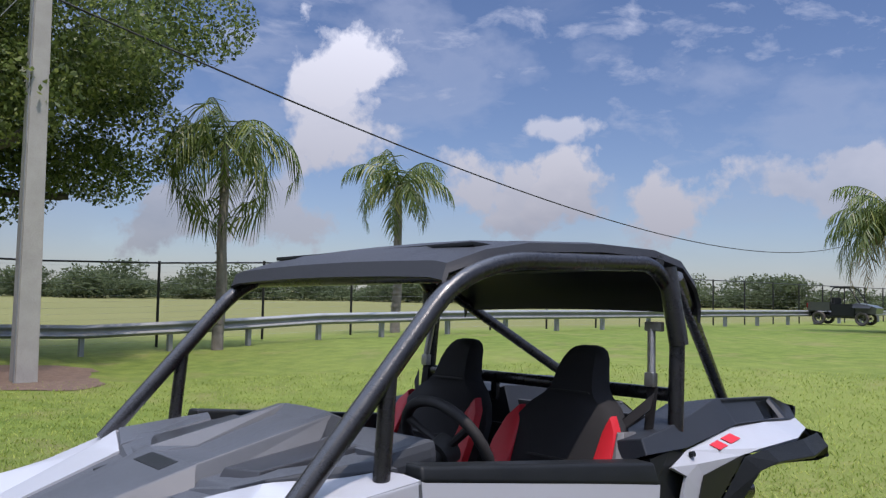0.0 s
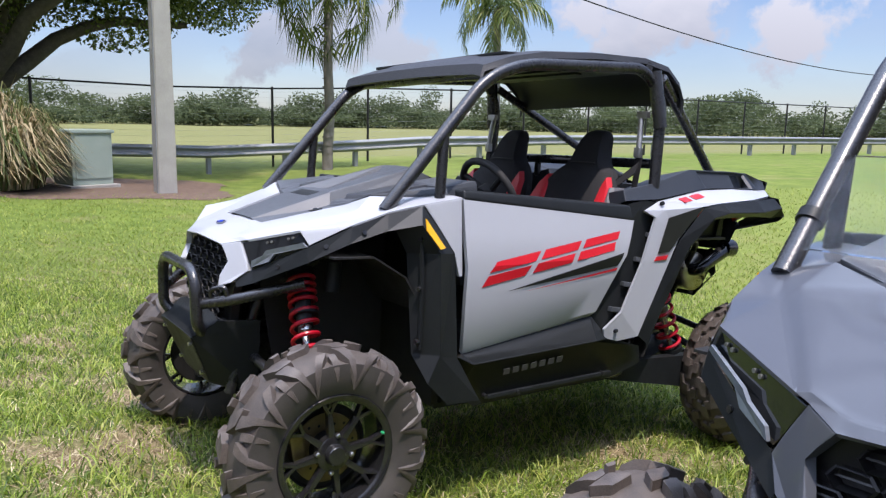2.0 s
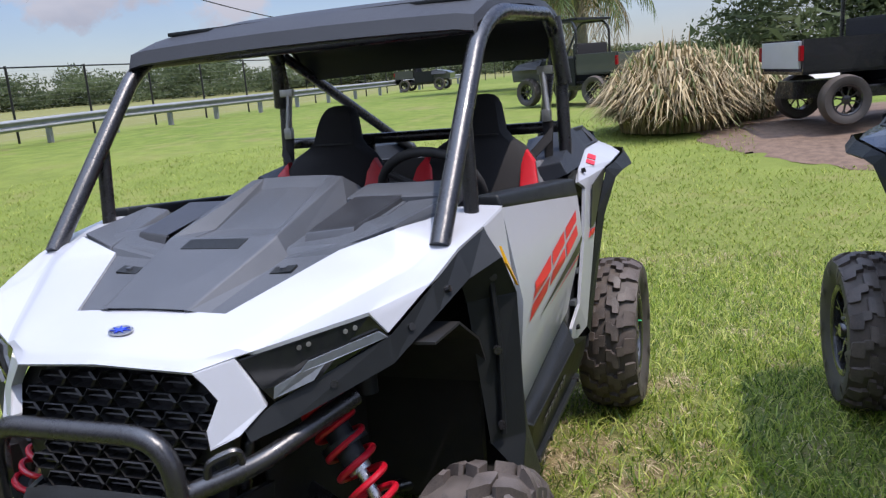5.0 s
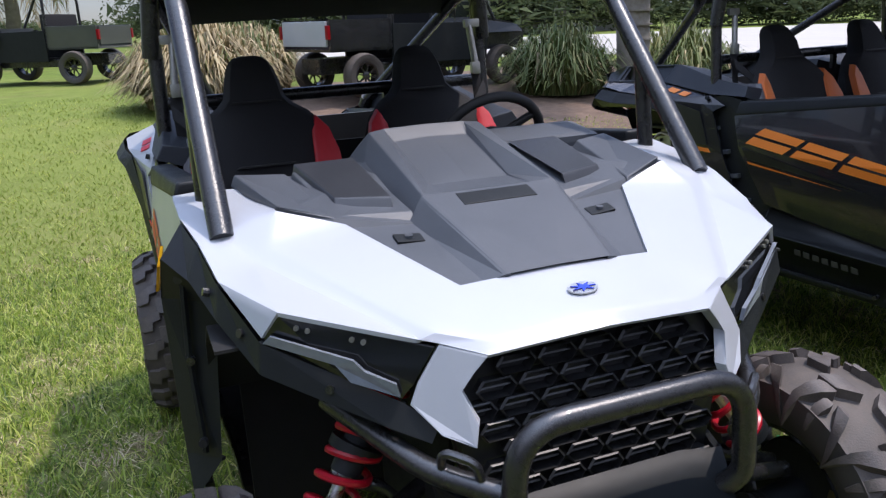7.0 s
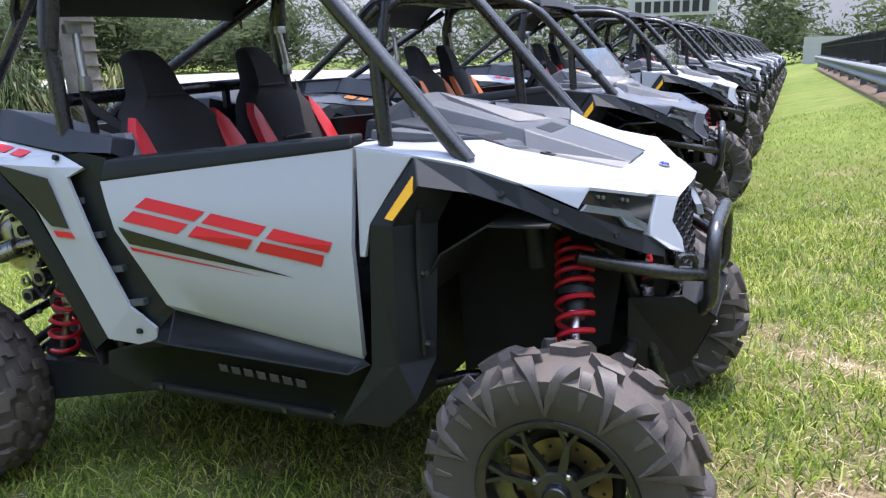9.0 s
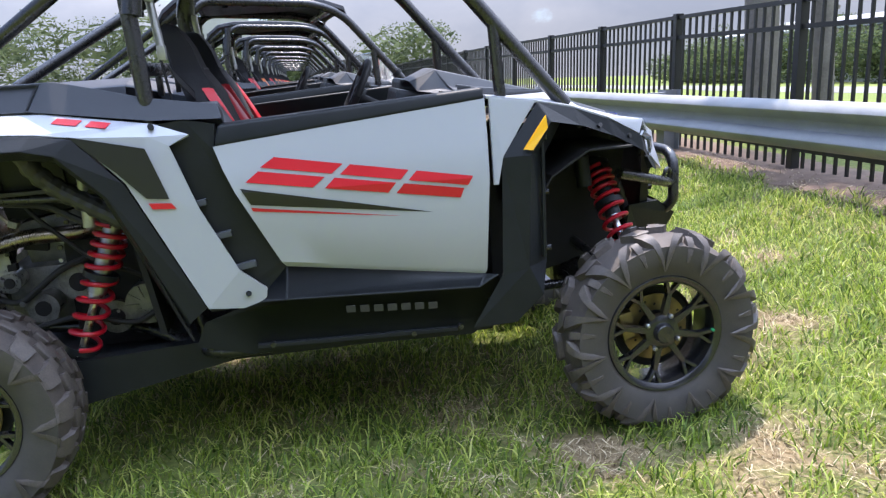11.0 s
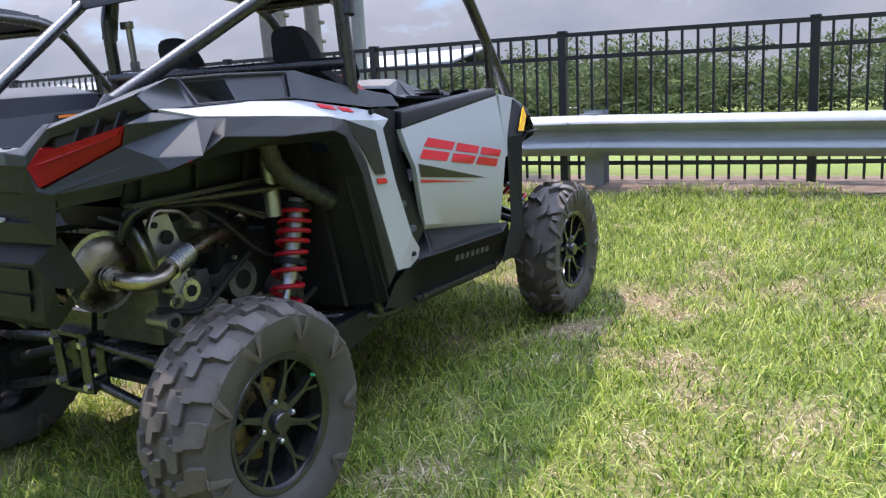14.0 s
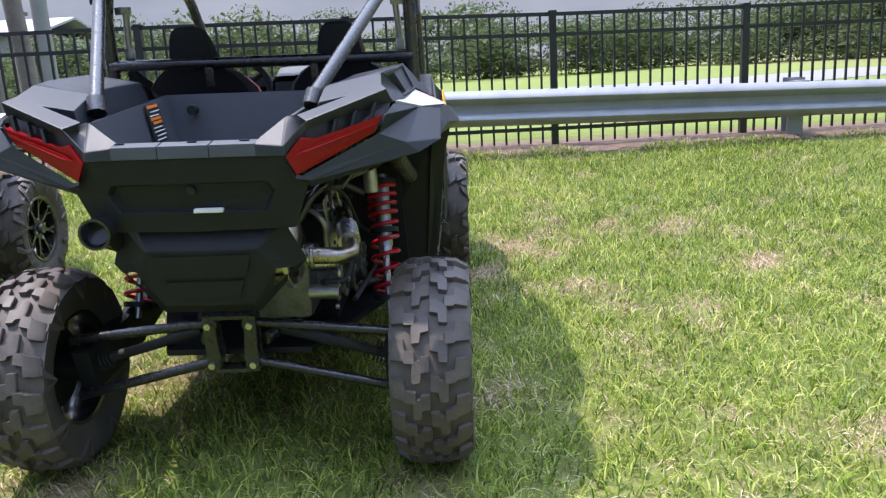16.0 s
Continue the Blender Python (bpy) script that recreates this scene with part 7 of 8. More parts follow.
def oak(x, y, seed=5):
    rng = np.random.default_rng(seed)
    rnd = random.Random(seed)
    z = gz(x, y)
    ob = thing("oak_tree", "large spreading live oak with dense dark green crown", "tree", m=Matrix.Translation((x, y, z)))
    bm = bmesh.new()
    tube(bm, [(0, 0, -0.2), (0.05, 0, 0.8), (-0.05, 0.05, 1.6), (0, 0, 2.4)], 0.55, 14, r2=0.42)
    part("trunk", bm, M["bark"], ob, "", True)
    ends = []
    for k, (a, up, L) in enumerate(((-1.75, 0.30, 5.6), (-2.3, 0.55, 6.0), (2.6, 0.4, 5.5), (1.2, 0.45, 5.5), (0.2, 0.5, 5.0), (-0.9, 0.7, 5.5), (-1.5, 0.95, 6.0), (3.1, 0.9, 6.0))):
        p, pts = Vector((0, 0, 1.7)), [Vector((0, 0, 1.7))]
        for i in range(7):
            aa = a + rnd.uniform(-0.25, 0.25)
            uu = up + 0.5 * math.sin(i * 0.9) * 0.5 + rnd.uniform(-0.15, 0.2)
            p = p + Vector((math.cos(aa) * math.cos(uu), math.sin(aa) * math.cos(uu), math.sin(uu))) * L / 7
            pts.append(p.copy())
        bm = bmesh.new()
        tube(bm, pts, 0.26, 10, r2=0.07)
        part("limb", bm, M["bark"], ob, "", True)
        ends += pts[3:]
    cen, rad = [], []
    for e in ends:
        for _ in range(2):
            c = np.array(e) + rng.normal(0, 0.9, 3) * (1, 1, 0.6) + (0, 0, 1.3)
            cen.append(c)
            s = rng.uniform(0.8, 1.5)
            rad.append((s * 1.15, s * 1.15, s * 0.8))
    for _ in range(60):
        a, r = rng.uniform(0, math.tau), 6.2 * math.sqrt(rng.uniform(0, 1))
        cen.append((0.75 * r * math.cos(a) - 0.6, r * math.sin(a) - 1.5, rng.uniform(4.9, 9.0) - 0.08 * r))
        s = rng.uniform(1.0, 1.6)
        rad.append((s, s, s * 0.75))
    co, f = leaf_cloud(rng, cen, rad, 230000, 0.125, 0.3, 0.45)
    o = new("crown", fast_mesh("crown", co, f, M["oak"]))
    o.parent = ob
    return ob


def grass_clump(name, x, y, r, h, n, green, seed, label):
    """A big tussock of long arching blades."""
    rng = np.random.default_rng(seed)
    ob = thing(name, label, "ornamental grass", m=Matrix.Translation((x, y, gz(x, y))))
    for nm, cnt, mat, hh in (("leaves", int(n * green), M["pampas"], h), ("dry_leaves", int(n * (1 - green)), M["plume"], h * 0.92)):
        a = rng.uniform(0, math.tau, cnt)
        r0 = r * 0.75 * np.sqrt(rng.uniform(0, 1, cnt))
        bx, by = r0 * np.cos(a), r0 * np.sin(a)
        b = a + rng.normal(0, 0.7, cnt)
        q = r0 / (r * 0.75)
        H = hh * rng.uniform(0.35, 1.12, cnt) * (1 - 0.45 * q ** 2)
        out = r * rng.uniform(0.10, 0.55, cnt) * (0.4 + 0.9 * q)
        w = rng.uniform(0.006, 0.014, cnt) * 1.3
        d = np.stack([np.cos(b), np.sin(b), 0 * b], -1)
        s = np.stack([-np.sin(b), np.cos(b), 0 * b], -1) * w[:, None]
        base = np.stack([bx, by, 0 * bx], -1)
        rows = [base - s, base + s]
        for t, k in ((0.4, 0.62), (0.75, 0.95)):
            c = base + d * (out * t * t * 1.1)[:, None] + np.stack([0 * H, 0 * H, H * k], -1)
            rows += [c - s, c + s]
        tipz = H * np.clip(rng.normal(0.85, 0.2, cnt) - 0.35 * q, 0.2, 1.15)
        rows.append(base + d * (out * 1.25)[:, None] + np.stack([0 * H, 0 * H, tipz], -1))
        co = np.stack(rows, 1).reshape(-1, 3)
        k = np.arange(cnt)[:, None] * 7
        tri = np.concatenate([k + [0, 1, 3], k + [0, 3, 2], k + [2, 3, 5], k + [2, 5, 4], k + [4, 5, 6]], 0)
        o = new(nm, fast_mesh(nm, co, tri, mat))
        o.parent = ob
    return ob


def woods(name, spots, count, size, seed, label, material="wood_far"):
    """A far belt of trees as one mass of leaf clumps on short stems."""
    rng = np.random.default_rng(seed)
    cen, rad = [], []
    for x, y, h, w in spots:
        z = gz(x, y)
        for _ in range(4):
            cen.append((x + rng.normal(0, w * 0.45), y + rng.normal(0, w * 0.45), z + h * rng.uniform(0.30, 0.78)))
            rad.append((w * rng.uniform(0.4, 0.75), w * rng.uniform(0.4, 0.75), h * rng.uniform(0.18, 0.32)))
        cen.append((x, y, z + h * 0.2))
        rad.append((w * 0.9, w * 0.9, h * 0.22))
    co, f = leaf_cloud(rng, cen, rad, count, size, 0.2, 0.7)
    # broad sprays of foliage inside, so that little sky shows through
    bm = bmesh.new()
    bmesh.ops.create_icosphere(bm, subdivisions=2, radius=1.0)
    tri = np.array([[v.co[:] for v in q.verts] for q in bm.faces])
    bm.free()
    core = np.repeat(np.asarray(cen)[:, None, None, :], len(tri), 1) + tri[None] * (np.asarray(rad) * 0.80)[:, None, None, :] * rng.uniform(0.55, 1.12, (len(cen), len(tri), 1, 1))
    core += rng.normal(0, 1, core.shape) * (np.asarray(rad) * 0.09)[:, None, None, :]
    core = core.reshape(-1, 3, 3)
    quad = np.concatenate([core, core.mean(1)[:, None] + (core[:, :1] - core[:, 1:2]) * 0.3], 1)[:, [0, 1, 3, 2]]
    co, f = np.concatenate([co, quad.reshape(-1, 3)]), np.concatenate([f, np.arange(len(quad) * 4).reshape(-1, 4) + len(co)])
    return tagged(new(name, fast_mesh(name, co, f, M[material])), label, "trees", kind="stuff")


def plants():
    rng = random.Random(4)
    lawn()
    oak(18.6, 1.2)
    palm(16.6, -7.05, 5.2, 3.1, 1, "tall palm with drooping feather fronds and grey trunk", 3.7, 17, 0.13)
    palm(19.2, -14.6, 5.0, 2.3, 2, "palm with arching green fronds beside the guardrail", 2.1, 15, 0.15)
    for k, (x, y, h, c) in enumerate(((9.2, -30.5, 4.1, 3.1), (6.2, -31.0, 4.2, 3.2), (3.9, -27.0, 3.7, 3.1))):
        palm(x, y, h, c, 10 + k, "bushy palm with yellow-green fronds behind parked vehicles", 1.9, 32, 0.22, True)
    grass_clump("pampas_grass", 13.7, 1.25, 1.35, 1.9, 5200, 0.40, 3, "tall tussock of half-dry pampas grass")
    grass_clump("pampas_grass", 14.9, 2.9, 1.5, 2.0, 3600, 0.45, 4, "tall tussock of half-dry pampas grass")
    grass_clump("pampas_grass", -0.30, -10.6, 1.05, 1.4, 5200, 0.12, 6, "dry straw-coloured pampas tussock on the mulch bed")
    grass_clump("pampas_grass", -1.2, -11.6, 0.9, 1.25, 3000, 0.25, 7, "half-green pampas tussock on the mulch bed")
    palm(-4.05, 4.35, 6.6, 1.8, 31, "palm with a smooth pale grey trunk behind the fence", 2.4, 13, 0.145)
    palm(-3.95, 4.95, 5.8, 1.6, 32, "palm with a slender rough trunk behind the fence", 2.4, 12, 0.09)
    # woodland beyond the field and across the road
    spots = []
    for k in range(150):
        a = radians(-112 + 128 * k / 150 + rng.uniform(-0.5, 0.5))
        d = rng.uniform(120, 150)
        spots.append((d * math.cos(a), d * math.sin(a), rng.choice((3.2, 4.2, 5.2, 6.2, 8.0)) * rng.uniform(0.75, 1.0) * (0.58 if a < radians(-66) else 1.0), rng.uniform(3.5, 6.5)))
    woods("woodland", spots, 76000, 0.50, 21, "belt of grey-green trees beyond a field")
    spots = []
    for k in range(70):
        x = -110 + 200 * k / 70 + rng.uniform(-1, 1)
        spots.append((x, rng.uniform(58, 70), rng.uniform(4.2, 7.6), rng.uniform(3.5, 6)))
    for k in range(46):
        spots.append((-84 + 76 * k / 46 + rng.uniform(-1, 1), rng.uniform(38, 48), rng.uniform(3.0, 5.5), rng.uniform(2.5, 4)))
    woods("roadside_trees", spots, 190000, 0.27, 22, "belt of green trees and shrubs across the road", "wood_mid")
    spots = []
    for k in range(40):
        x = -75 + 75 * k / 40
        spots.append((x + rng.uniform(-1, 1), rng.uniform(-64, -54), rng.uniform(6, 10), rng.uniform(4, 6)))
    for k in range(16):
        spots.append((-75 - rng.uniform(0, 8), -54 + 4.4 * k, rng.uniform(6, 11), rng.uniform(4, 6)))
    woods("lot_trees", spots, 66000, 0.30, 23, "dark green trees beyond the parking lot")


plants()

# ---- the site round the lawn ----
M["concrete"] = noisy("weathered_concrete", (0.27, 0.26, 0.24), (0.42, 0.41, 0.38), (0.75, 0.9), 2.0, 60.0, 0.5)
M["shell_lot"] = noisy("pale_shell_paving", (0.36, 0.34, 0.30), (0.46, 0.44, 0.40), (0.85, 0.95), 0.4, 20.0, 0.4)
M["asphalt"] = noisy("worn_asphalt", (0.16, 0.16, 0.16), (0.24, 0.235, 0.23), (0.8, 0.95), 0.5, 30.0, 0.4)
M["box_paint"] = noisy("pale_green_enamel", (0.27, 0.34, 0.30), (0.34, 0.41, 0.36), (0.4, 0.6), 3.0, 80.0, 0.1)
M["stucco"] = noisy("pale_stucco", (0.34, 0.34, 0.335), (0.44, 0.44, 0.43), (0.8, 0.9), 1.0, 40.0, 0.3)
M["metal_roof"] = noisy("grey_metal_roof", (0.34, 0.36, 0.38), (0.44, 0.46, 0.48), (0.4, 0.6), 1.0, 40.0, 0.1, 0.4)
M["window_dark"] = lens_mat("dark_window_glass", (0.03, 0.035, 0.04), 0.05)
M["olive_paint"] = paint("olive_paint", (0.045, 0.05, 0.042), (0.06, 0.066, 0.055), 0.35)
M["red_post"] = noisy("red_post_paint", (0.50, 0.07, 0.03), (0.60, 0.10, 0.05), (0.5, 0.6), 5.0, 80.0, 0.1)


def patch(name, pts, lift, material, label, category, step=0.5):
    """A sheet laid over the ground inside a rough outline."""
    xs, ys = [p[0] for p in pts], [p[1] for p in pts]
    nx, ny = max(2, int((max(xs) - min(xs)) / step)), max(2, int((max(ys) - min(ys)) / step))
    bm = bmesh.new()
    gx, gy = np.linspace(min(xs), max(xs), nx + 1), np.linspace(min(ys), max(ys), ny + 1)

    def inside(x, y):
        c = False
        for (x0, y0), (x1, y1) in zip(pts, pts[1:] + pts[:1]):
            if (y0 > y) != (y1 > y) and x < (x1 - x0) * (y - y0) / (y1 - y0) + x0:
                c = not c
        return c
    grid = {}
    rnd = random.Random(len(pts))
    for i, x in enumerate(gx):
        for j, y in enumerate(gy):
            grid[i, j] = (x, y, gz(x, y) + lift + rnd.uniform(0, lift * 0.6))
    vs = {}
    for i in range(nx):
        for j in range(ny):
            if inside((gx[i] + gx[i + 1]) / 2 + rnd.uniform(-step, step) * 0.7, (gy[j] + gy[j + 1]) / 2 + rnd.uniform(-step, step) * 0.7):
                q = []
                for k in ((i, j), (i + 1, j), (i + 1, j + 1), (i, j + 1)):
                    if k not in vs:
                        vs[k] = bm.verts.new(grid[k])
                    q.append(vs[k])
                bm.faces.new(q)
    # ragged, rounded outline
    rim = [v for v in bm.verts if v.is_boundary]
    for _ in range(2):
        to = {}
        for v in rim:
            near = [e.other_vert(v) for e in v.link_edges if e.is_boundary]
            c = sum((w.co for w in near), v.co.copy()) / (len(near) + 1)
            to[v] = (c.x + rnd.gauss(0, 0.12 * step), c.y + rnd.gauss(0, 0.12 * step))
        for v, (x, y) in to.items():
            v.co = (x, y, gz(x, y) + lift * 0.5)
    return solo(name, bm, material, label, category, kind="structure", smooth=True)


def site():
    patch("road", [(-300, 22.5), (300, 22.5), (300, 31.0), (-300, 31.0)], 0.03, M["asphalt"], "pale worn asphalt road beyond the fence", "road", 2.0)
    patch("mulch_bed", [(-12.5, -6.6), (-8, -6.2), (-4, -6.6), (-2.2, -7.6), (-0.9, -9.0), (-0.4, -10.8), (-1.6, -12.2), (-8, -13.5), (-13, -12.5)], 0.010, M["mulch"], "bare brown mulch bed", "mulch", 0.14)
    patch("parking_lot", [(-80, -52), (-3.0, -46), (-2.5, -16), (-13, -14.5), (-40, -17), (-80, -20)], 0.03, M["shell_lot"], "pale dusty parking lot", "pavement", 1.5)
    patch("mulch_strip", [(-44, 2.55), (-0.3, 3.15), (12, 5.0), (12, 5.8), (-0.3, 3.85), (-44, 3.3)], 0.008, M["mulch"], "strip of brown mulch under the fence", "mulch", 0.16)
    patch("mulch_ring", [(12.2, -3.0), (15.2, -3.6), (16.4, -1.0), (16.0, 2.8), (12.6, 2.9), (11.9, 0.5)], 0.02, M["mulch"], "brown mulch round the pole and tussocks", "mulch", 0.3)

    # utility pole with its cables
    x, y = 13.1, -1.85
    ob = thing("utility_pole", "weathered grey square utility pole", "utility pole", m=Matrix.Translation((x, y, gz(x, y))))
    bm = bmesh.new()
    a, b, h = 0.19, 0.13, 9.5
    add_faces(bm, [(-a, -a, -0.3), (a, -a, -0.3), (a, a, -0.3), (-a, a, -0.3), (-b, -b, h), (b, -b, h), (b, b, h), (-b, b, h)], [(0, 1, 5, 4), (1, 2, 6, 5), (2, 3, 7, 6), (3, 0, 4, 7), (4, 5, 6, 7)])
    bmesh.ops.bevel(bm, geom=bm.edges[:], offset=0.02, segments=2, affect="EDGES")
    part("shaft", bm, M["concrete"], ob)
    bm = bmesh.new()
    tube(bm, [(-0.2, 0.2, 0), (-0.16, 0.16, 7.0)], 0.012, 6)
    part("conduit", bm, M["galv"], ob)
    bm = bmesh.new()
    p0, p1 = Vector((0, 0.1, 6.9)), Vector((26.0 - x, -76.0 - y, 8.2))
    tube(bm, [p0.lerp(p1, k / 40) - Vector((0, 0, 13.0 * (k / 40) * (1 - k / 40))) for k in range(41)], 0.022, 5)
    part("cable", bm, M["rubber_clean"], ob)
    bm = bmesh.new()
    tube(bm, [(0, 0, 7.2), (0.6, 5.0, 0.0)], 0.008, 5)
    part("guy_wire", bm, M["galv"], ob)

    # green utility cabinet
    x, y = 14.3, -0.55
    ob = thing("utility_cabinet", "pale green metal utility cabinet on the grass", "utility cabinet", m=Matrix.Translation((x, y, gz(x, y))) @ pose(0, 0, 0, 0, 0, 20))
    bm = bmesh.new()
    box(bm, (0, 0, 0.55), (0.75, 0.85, 1.1), None, 0.02)
    part("body", bm, M["box_paint"], ob)
    bm = bmesh.new()
    box(bm, (0, 0, 1.12), (0.83, 0.93, 0.07), None, 0.02)
    part("lid", bm, M["box_paint"], ob)
    bm = bmesh.new()
    box(bm, (-0.385, 0, 0.62), (0.012, 0.72, 0.85), None, 0.004)
    part("door", bm, M["box_paint"], ob)
    bm = bmesh.new()
    box(bm, (0, 0, 0.02), (0.95, 1.05, 0.10), None, 0.02)
    part("pad", bm, M["concrete"], ob)

    # poles and a red post behind the picket fence
    bm = bmesh.new()
    tube(bm, [(0, 0, -0.2), (0, 0, 7.0)], 0.105, 16, r2=0.09)
    solo("pole", bm, M["galv"], "round weathered grey pole behind the fence", "pole", smooth=True, m=Matrix.Translation((-4.6, 6.75, gz(-4.6, 6.75))))
    bm = bmesh.new()
    tube(bm, [(0, 0, -0.2), (0, 0, 4.0)], 0.045, 12)
    solo("post", bm, M["red_post"], "round red painted post behind the fence", "post", smooth=True, m=Matrix.Translation((-4.8, 6.6, gz(-4.8, 6.6))))

    # sign over the far end of the row: white panel with dark bars
    ob = thing("sign", "white roadside sign panel with dark bars", "sign", m=pose(-52, -6.0, gz(-52, -6.0), 0, 0, 90))
    bm = bmesh.new()
    box(bm, (0, 0, 4.6), (5.6, 0.3, 2.0), None, 0.03)
    part("panel", bm, M["stucco"], ob)
    bm = bmesh.new()
    bm.free()
    for k in range(8):
        bm = bmesh.new()
        box(bm, (-2.1 + 0.6 * k, -0.16, 4.15), (0.42, 0.03, 0.7))
        part("bar", bm, M["black_decal"], ob)
    for sx in (-2.3, 2.3):
        bm = bmesh.new()
        tube(bm, [(sx, 0, -0.2), (sx, 0, 3.7)], 0.12, 10)
        part("leg", bm, M["galv"], ob, "", True)
    bm = bmesh.new()
    box(bm, (0, 0, 0.9), (0.06, 9.0, 1.8))
    solo("white_fence", bm, M["stucco"], "low white panel fence at the end of the row", "fence", m=Matrix.Translation((-58, 6.5, gz(-58, 6.5))))

    # buildings beyond the road and behind the lot
    for nm, x, y, w, d, h, rz, lab in (("warehouse", -48, 48, 46, 10, 4.2, 4, "long pale low commercial building across the road"), ("shop_building", -26, -62, 30, 10, 4.5, 0, "pale low shop building behind the parking lot")):
        ob = thing(nm, lab, "building", m=pose(x, y, gz(x, y), 0, 0, rz))
        bm = bmesh.new()
        box(bm, (0, 0, h / 2), (w, d, h))
        part("wall", bm, M["stucco"], ob)
        bm = bmesh.new()
        plate(bm, [(-w / 2 - 0.5, -d / 2 - 0.6, h), (w / 2 + 0.5, -d / 2 - 0.6, h), (w / 2 + 0.5, 0, h + 1.2), (-w / 2 - 0.5, 0, h + 1.2)], (0, 0, 0.15))
        plate(bm, [(-w / 2 - 0.5, d / 2 + 0.6, h), (w / 2 + 0.5, d / 2 + 0.6, h), (w / 2 + 0.5, 0, h + 1.2), (-w / 2 - 0.5, 0, h + 1.2)], (0, 0, 0.15))
        part("roof", bm, M["metal_roof"], ob)
        sgn = -1 if y > 0 else 1
        for k in range(8):
            bm = bmesh.new()
            box(bm, (-w * 0.42 + w * 0.12 * k, sgn * (d / 2 + 0.02), 1.7), (w * 0.07, 0.12, 1.9))
            part("window", bm, M["window_dark"], ob)


def car(x, y, rz, material, label):
    """A plain parked car: body, cabin glass, wheels."""
    ob = thing("parked_car", label, "car", "cars across the road", m=pose(x, y, gz(x, y), 0, 0, rz))
    bm = bmesh.new()
    prof = [(-2.2, 0.35), (-2.2, 0.85), (-1.2, 0.98), (1.5, 0.98), (2.2, 0.88), (2.2, 0.35)]
    plate(bm, [(u, -0.88, v) for u, v in prof], (0, 1.76, 0), 0.06)
    part("body", bm, material, ob)
    bm = bmesh.new()
    plate(bm, [(-1.1, -0.78, 0.97), (-0.5, -0.70, 1.48), (1.0, -0.70, 1.48), (1.7, -0.78, 0.97)], (0, 1.5, 0), 0.05)
    part("cabin", bm, M["window_dark"], ob)
    for u in (-1.35, 1.4):
        for v in (-0.8, 0.8):
            bm = bmesh.new()
            tube(bm, [(u, v - 0.1, 0.33), (u, v + 0.1, 0.33)], 0.33, 18)
            part("wheel", bm, M["rubber_clean"], ob, "", True)


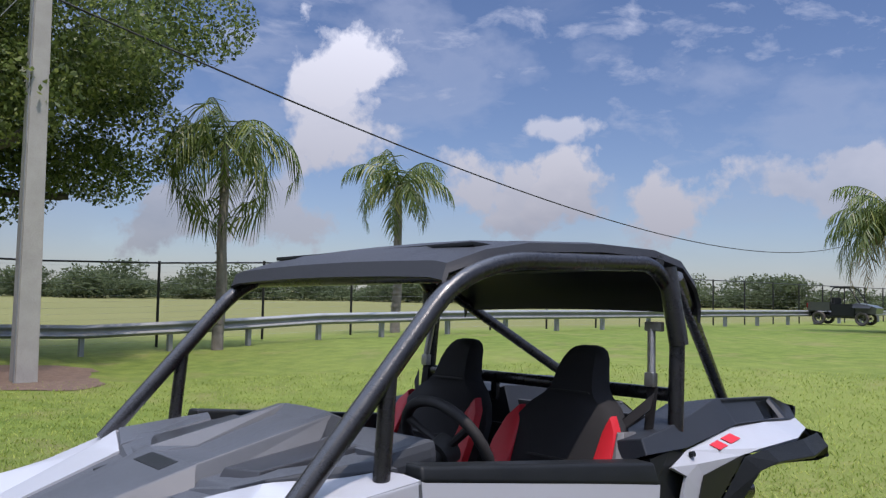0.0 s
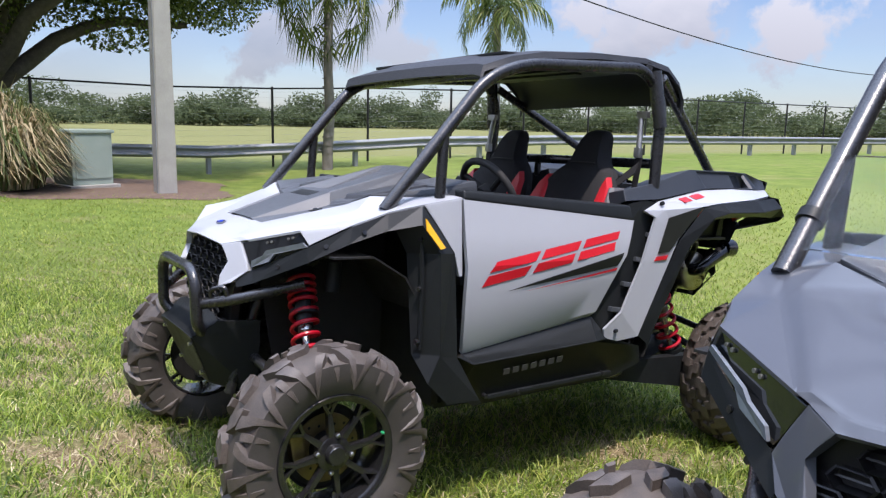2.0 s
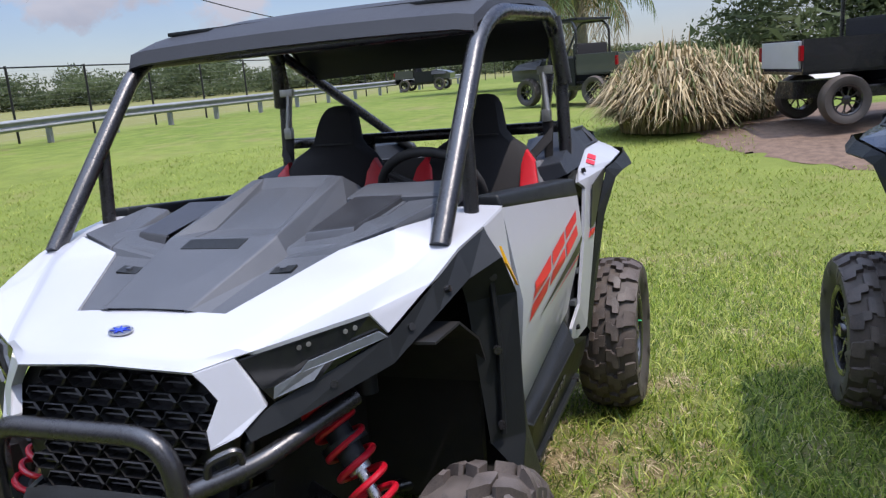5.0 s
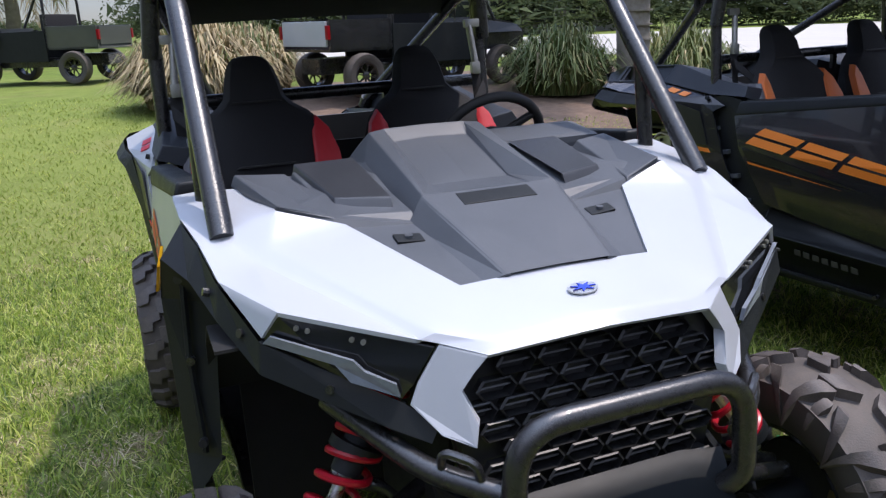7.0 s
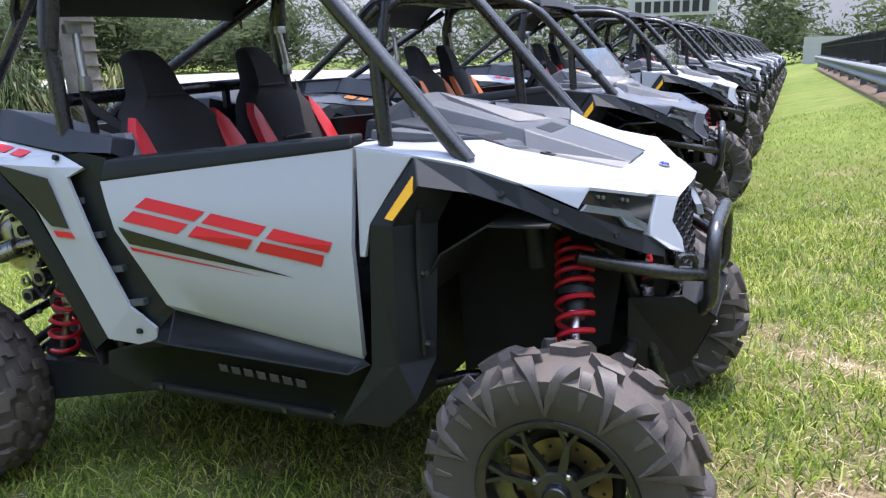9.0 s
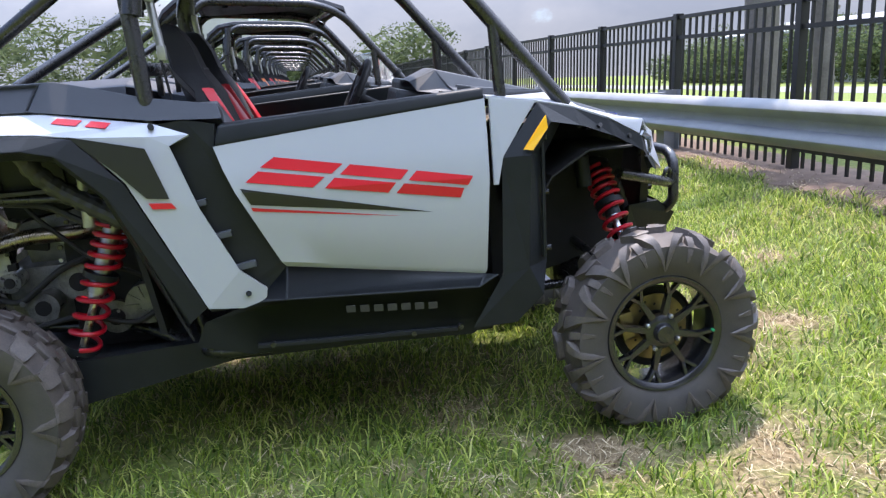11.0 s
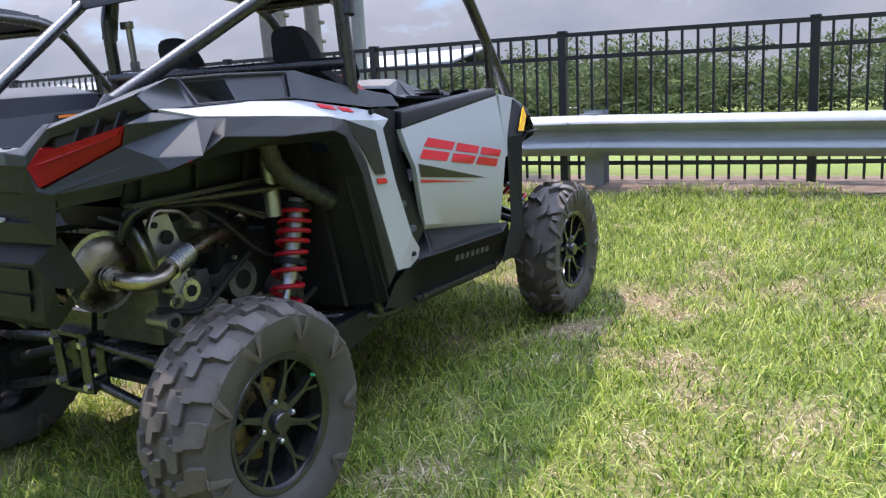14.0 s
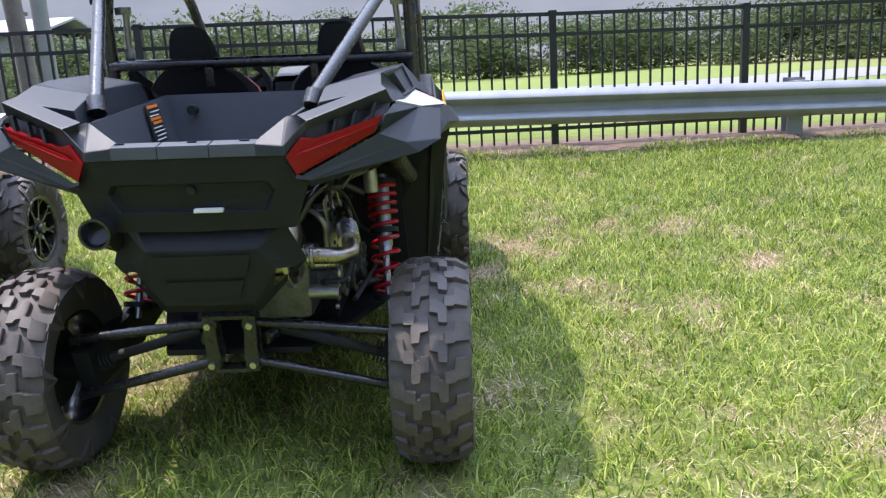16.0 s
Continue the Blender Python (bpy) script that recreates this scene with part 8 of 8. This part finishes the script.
def utility_vehicle(x, y, rz, crew, label, bed="silver_paint", body="olive_paint", z=None):
    """Work side-by-side with a cargo box, cab frame and roof; nose towards its +y."""
    L = 0.9 if crew else 0.0
    ob = thing("utility_vehicle", label, "utility vehicle", "parked utility vehicles", m=pose(x, y, gz(x, y) if z is None else z, 0, 0, rz))
    ms = wheel_meshes(True)
    for wx, wy in ((0.68, 1.05 + L), (-0.68, 1.05 + L), (0.68, -1.0), (-0.68, -1.0)):
        o = new("wheel", ms["tyre"])
        o.parent = ob
        o.matrix_local = pose(wx, wy, 0.36, 0, 0, 180 if wx < 0 else 0)
        r = new("rim", ms["rim"])
        r.parent = o
    bm = bmesh.new()
    plate(bm, [(-0.66, -1.55, 0.72), (-0.66, -1.55, 1.18), (-0.66, -0.45, 1.18), (-0.66, -0.45, 0.72)], (0.05, 0, 0), 0.01)
    plate(bm, [(0.61, -1.55, 0.72), (0.61, -1.55, 1.18), (0.61, -0.45, 1.18), (0.61, -0.45, 0.72)], (0.05, 0, 0), 0.01)
    plate(bm, [(-0.66, -0.5, 0.72), (0.66, -0.5, 0.72), (0.66, -0.5, 1.18), (-0.66, -0.5, 1.18)], (0, 0.05, 0), 0.01)
    plate(bm, [(-0.66, -1.55, 0.72), (0.66, -1.55, 0.72), (0.66, -0.45, 0.72), (-0.66, -0.45, 0.72)], (0, 0, 0.04))
    part("cargo_box", bm, M[body], ob)
    bm = bmesh.new()
    box(bm, (0, -1.57, 0.98), (1.20, 0.04, 0.36), None, 0.01)
    part("tailgate", bm, M[bed], ob, "pale tailgate with a printed strip")
    for s in (1, -1):
        bm = bmesh.new()
        box(bm, (s * 0.64, -1.575, 1.0), (0.07, 0.05, 0.20), None, 0.01)
        part("tail_lamp", bm, M["tail"], ob)
        bm = bmesh.new()
        tube(bm, [(s * 0.60, 0.95 + L, 1.10), (s * 0.58, 0.50 + L, 1.85), (s * 0.56, 0.3 + L, 1.92), (s * 0.56, -0.30, 1.92), (s * 0.60, -0.42, 1.75), (s * 0.62, -0.42, 0.75)], 0.03, 10, 0.12)
        if crew:
            tube(bm, [(s * 0.57, 0.45, 1.92), (s * 0.61, 0.45, 0.6)], 0.03, 10)
        part("cab_frame", bm, M["tube"], ob, "", True)
        bm = bmesh.new()
        plate(bm, [(s * 0.66, -0.40, 0.48), (s * 0.66, 0.70 + L, 0.48), (s * 0.66, 0.75 + L, 1.08), (s * 0.66, -0.40, 1.10)], (-s * 0.05, 0, 0), 0.01)
        part("door", bm, M["black"], ob)
        bm = bmesh.new()
        plate(bm, [(s * 0.80, 0.62 + L, 0.90), (s * 0.80, 1.45 + L, 0.90), (s * 0.66, 1.45 + L, 1.02), (s * 0.62, 0.62 + L, 1.12)], (-s * 0.06, 0, 0), 0.01)
        part("fender", bm, M["black"], ob)
    bm = bmesh.new()
    plate(bm, [(-0.60, 0.65 + L, 0.62), (-0.60, 1.65 + L, 0.62), (-0.60, 1.70 + L, 0.92), (-0.60, 1.40 + L, 1.05), (-0.60, 0.70 + L, 1.16)], (1.2, 0, 0), 0.02)
    part("hood", bm, M[body], ob)
    bm = bmesh.new()
    box(bm, (0, 0.05 + L / 2, 1.965), (1.20, 1.05 + L, 0.06), None, 0.02)
    part("roof", bm, M["black"], ob)
    bm = bmesh.new()
    box(bm, (0, 0.1 + L / 2, 0.45), (1.1, 1.9 + L, 0.16), None, 0.02)
    box(bm, (0, -1.0, 0.50), (0.5, 1.0, 0.24), None, 0.02)
    part("chassis", bm, M["tube"], ob)
    for k in range(2 if crew else 1):
        bm = bmesh.new()
        box(bm, (0, -0.12 + 0.9 * k, 0.85), (1.15, 0.45, 0.16), None, 0.04)
        box(bm, (0, -0.34 + 0.9 * k, 1.15), (1.12, 0.12, 0.55), None, 0.04)
        part("bench_seat", bm, M["seat"], ob)
    return ob


site()
utility_vehicle(-3.3, -10.3, 110, True, "dark crew utility vehicle with pale tailgate on the mulch", bed="silver_paint", body="black_paint")
utility_vehicle(2.2, -16.8, -120, False, "dark olive utility vehicle parked at the lawn's edge", bed="olive_paint")
utility_vehicle(15.2, -40.5, 95, False, "small dark utility vehicle parked far on the lawn", bed="olive_paint")
for k, (x, y, m_) in enumerate(((-30, 41, "silver_paint"), (-36, 41, "white"), (-22, 42, "black_paint"), (-44, 41, "grey_paint"), (-14, 43, "white"))):
    car(x, y, 90, M[m_], "parked car in front of a low building")
# single tree trunks by the bed
palm(-6.9, -8.6, 6.5, 2.6, 31, "palm with a broad smooth grey trunk on the mulch bed", 1.9, 14, 0.24)
grass_clump("green_tussock", -5.9, -9.2, 0.9, 1.1, 1800, 0.95, 41, "green strap-leaved tussock on the mulch bed")
grass_clump("green_tussock", -7.7, -8.5, 0.9, 1.1, 1800, 0.95, 42, "green strap-leaved tussock on the mulch bed")
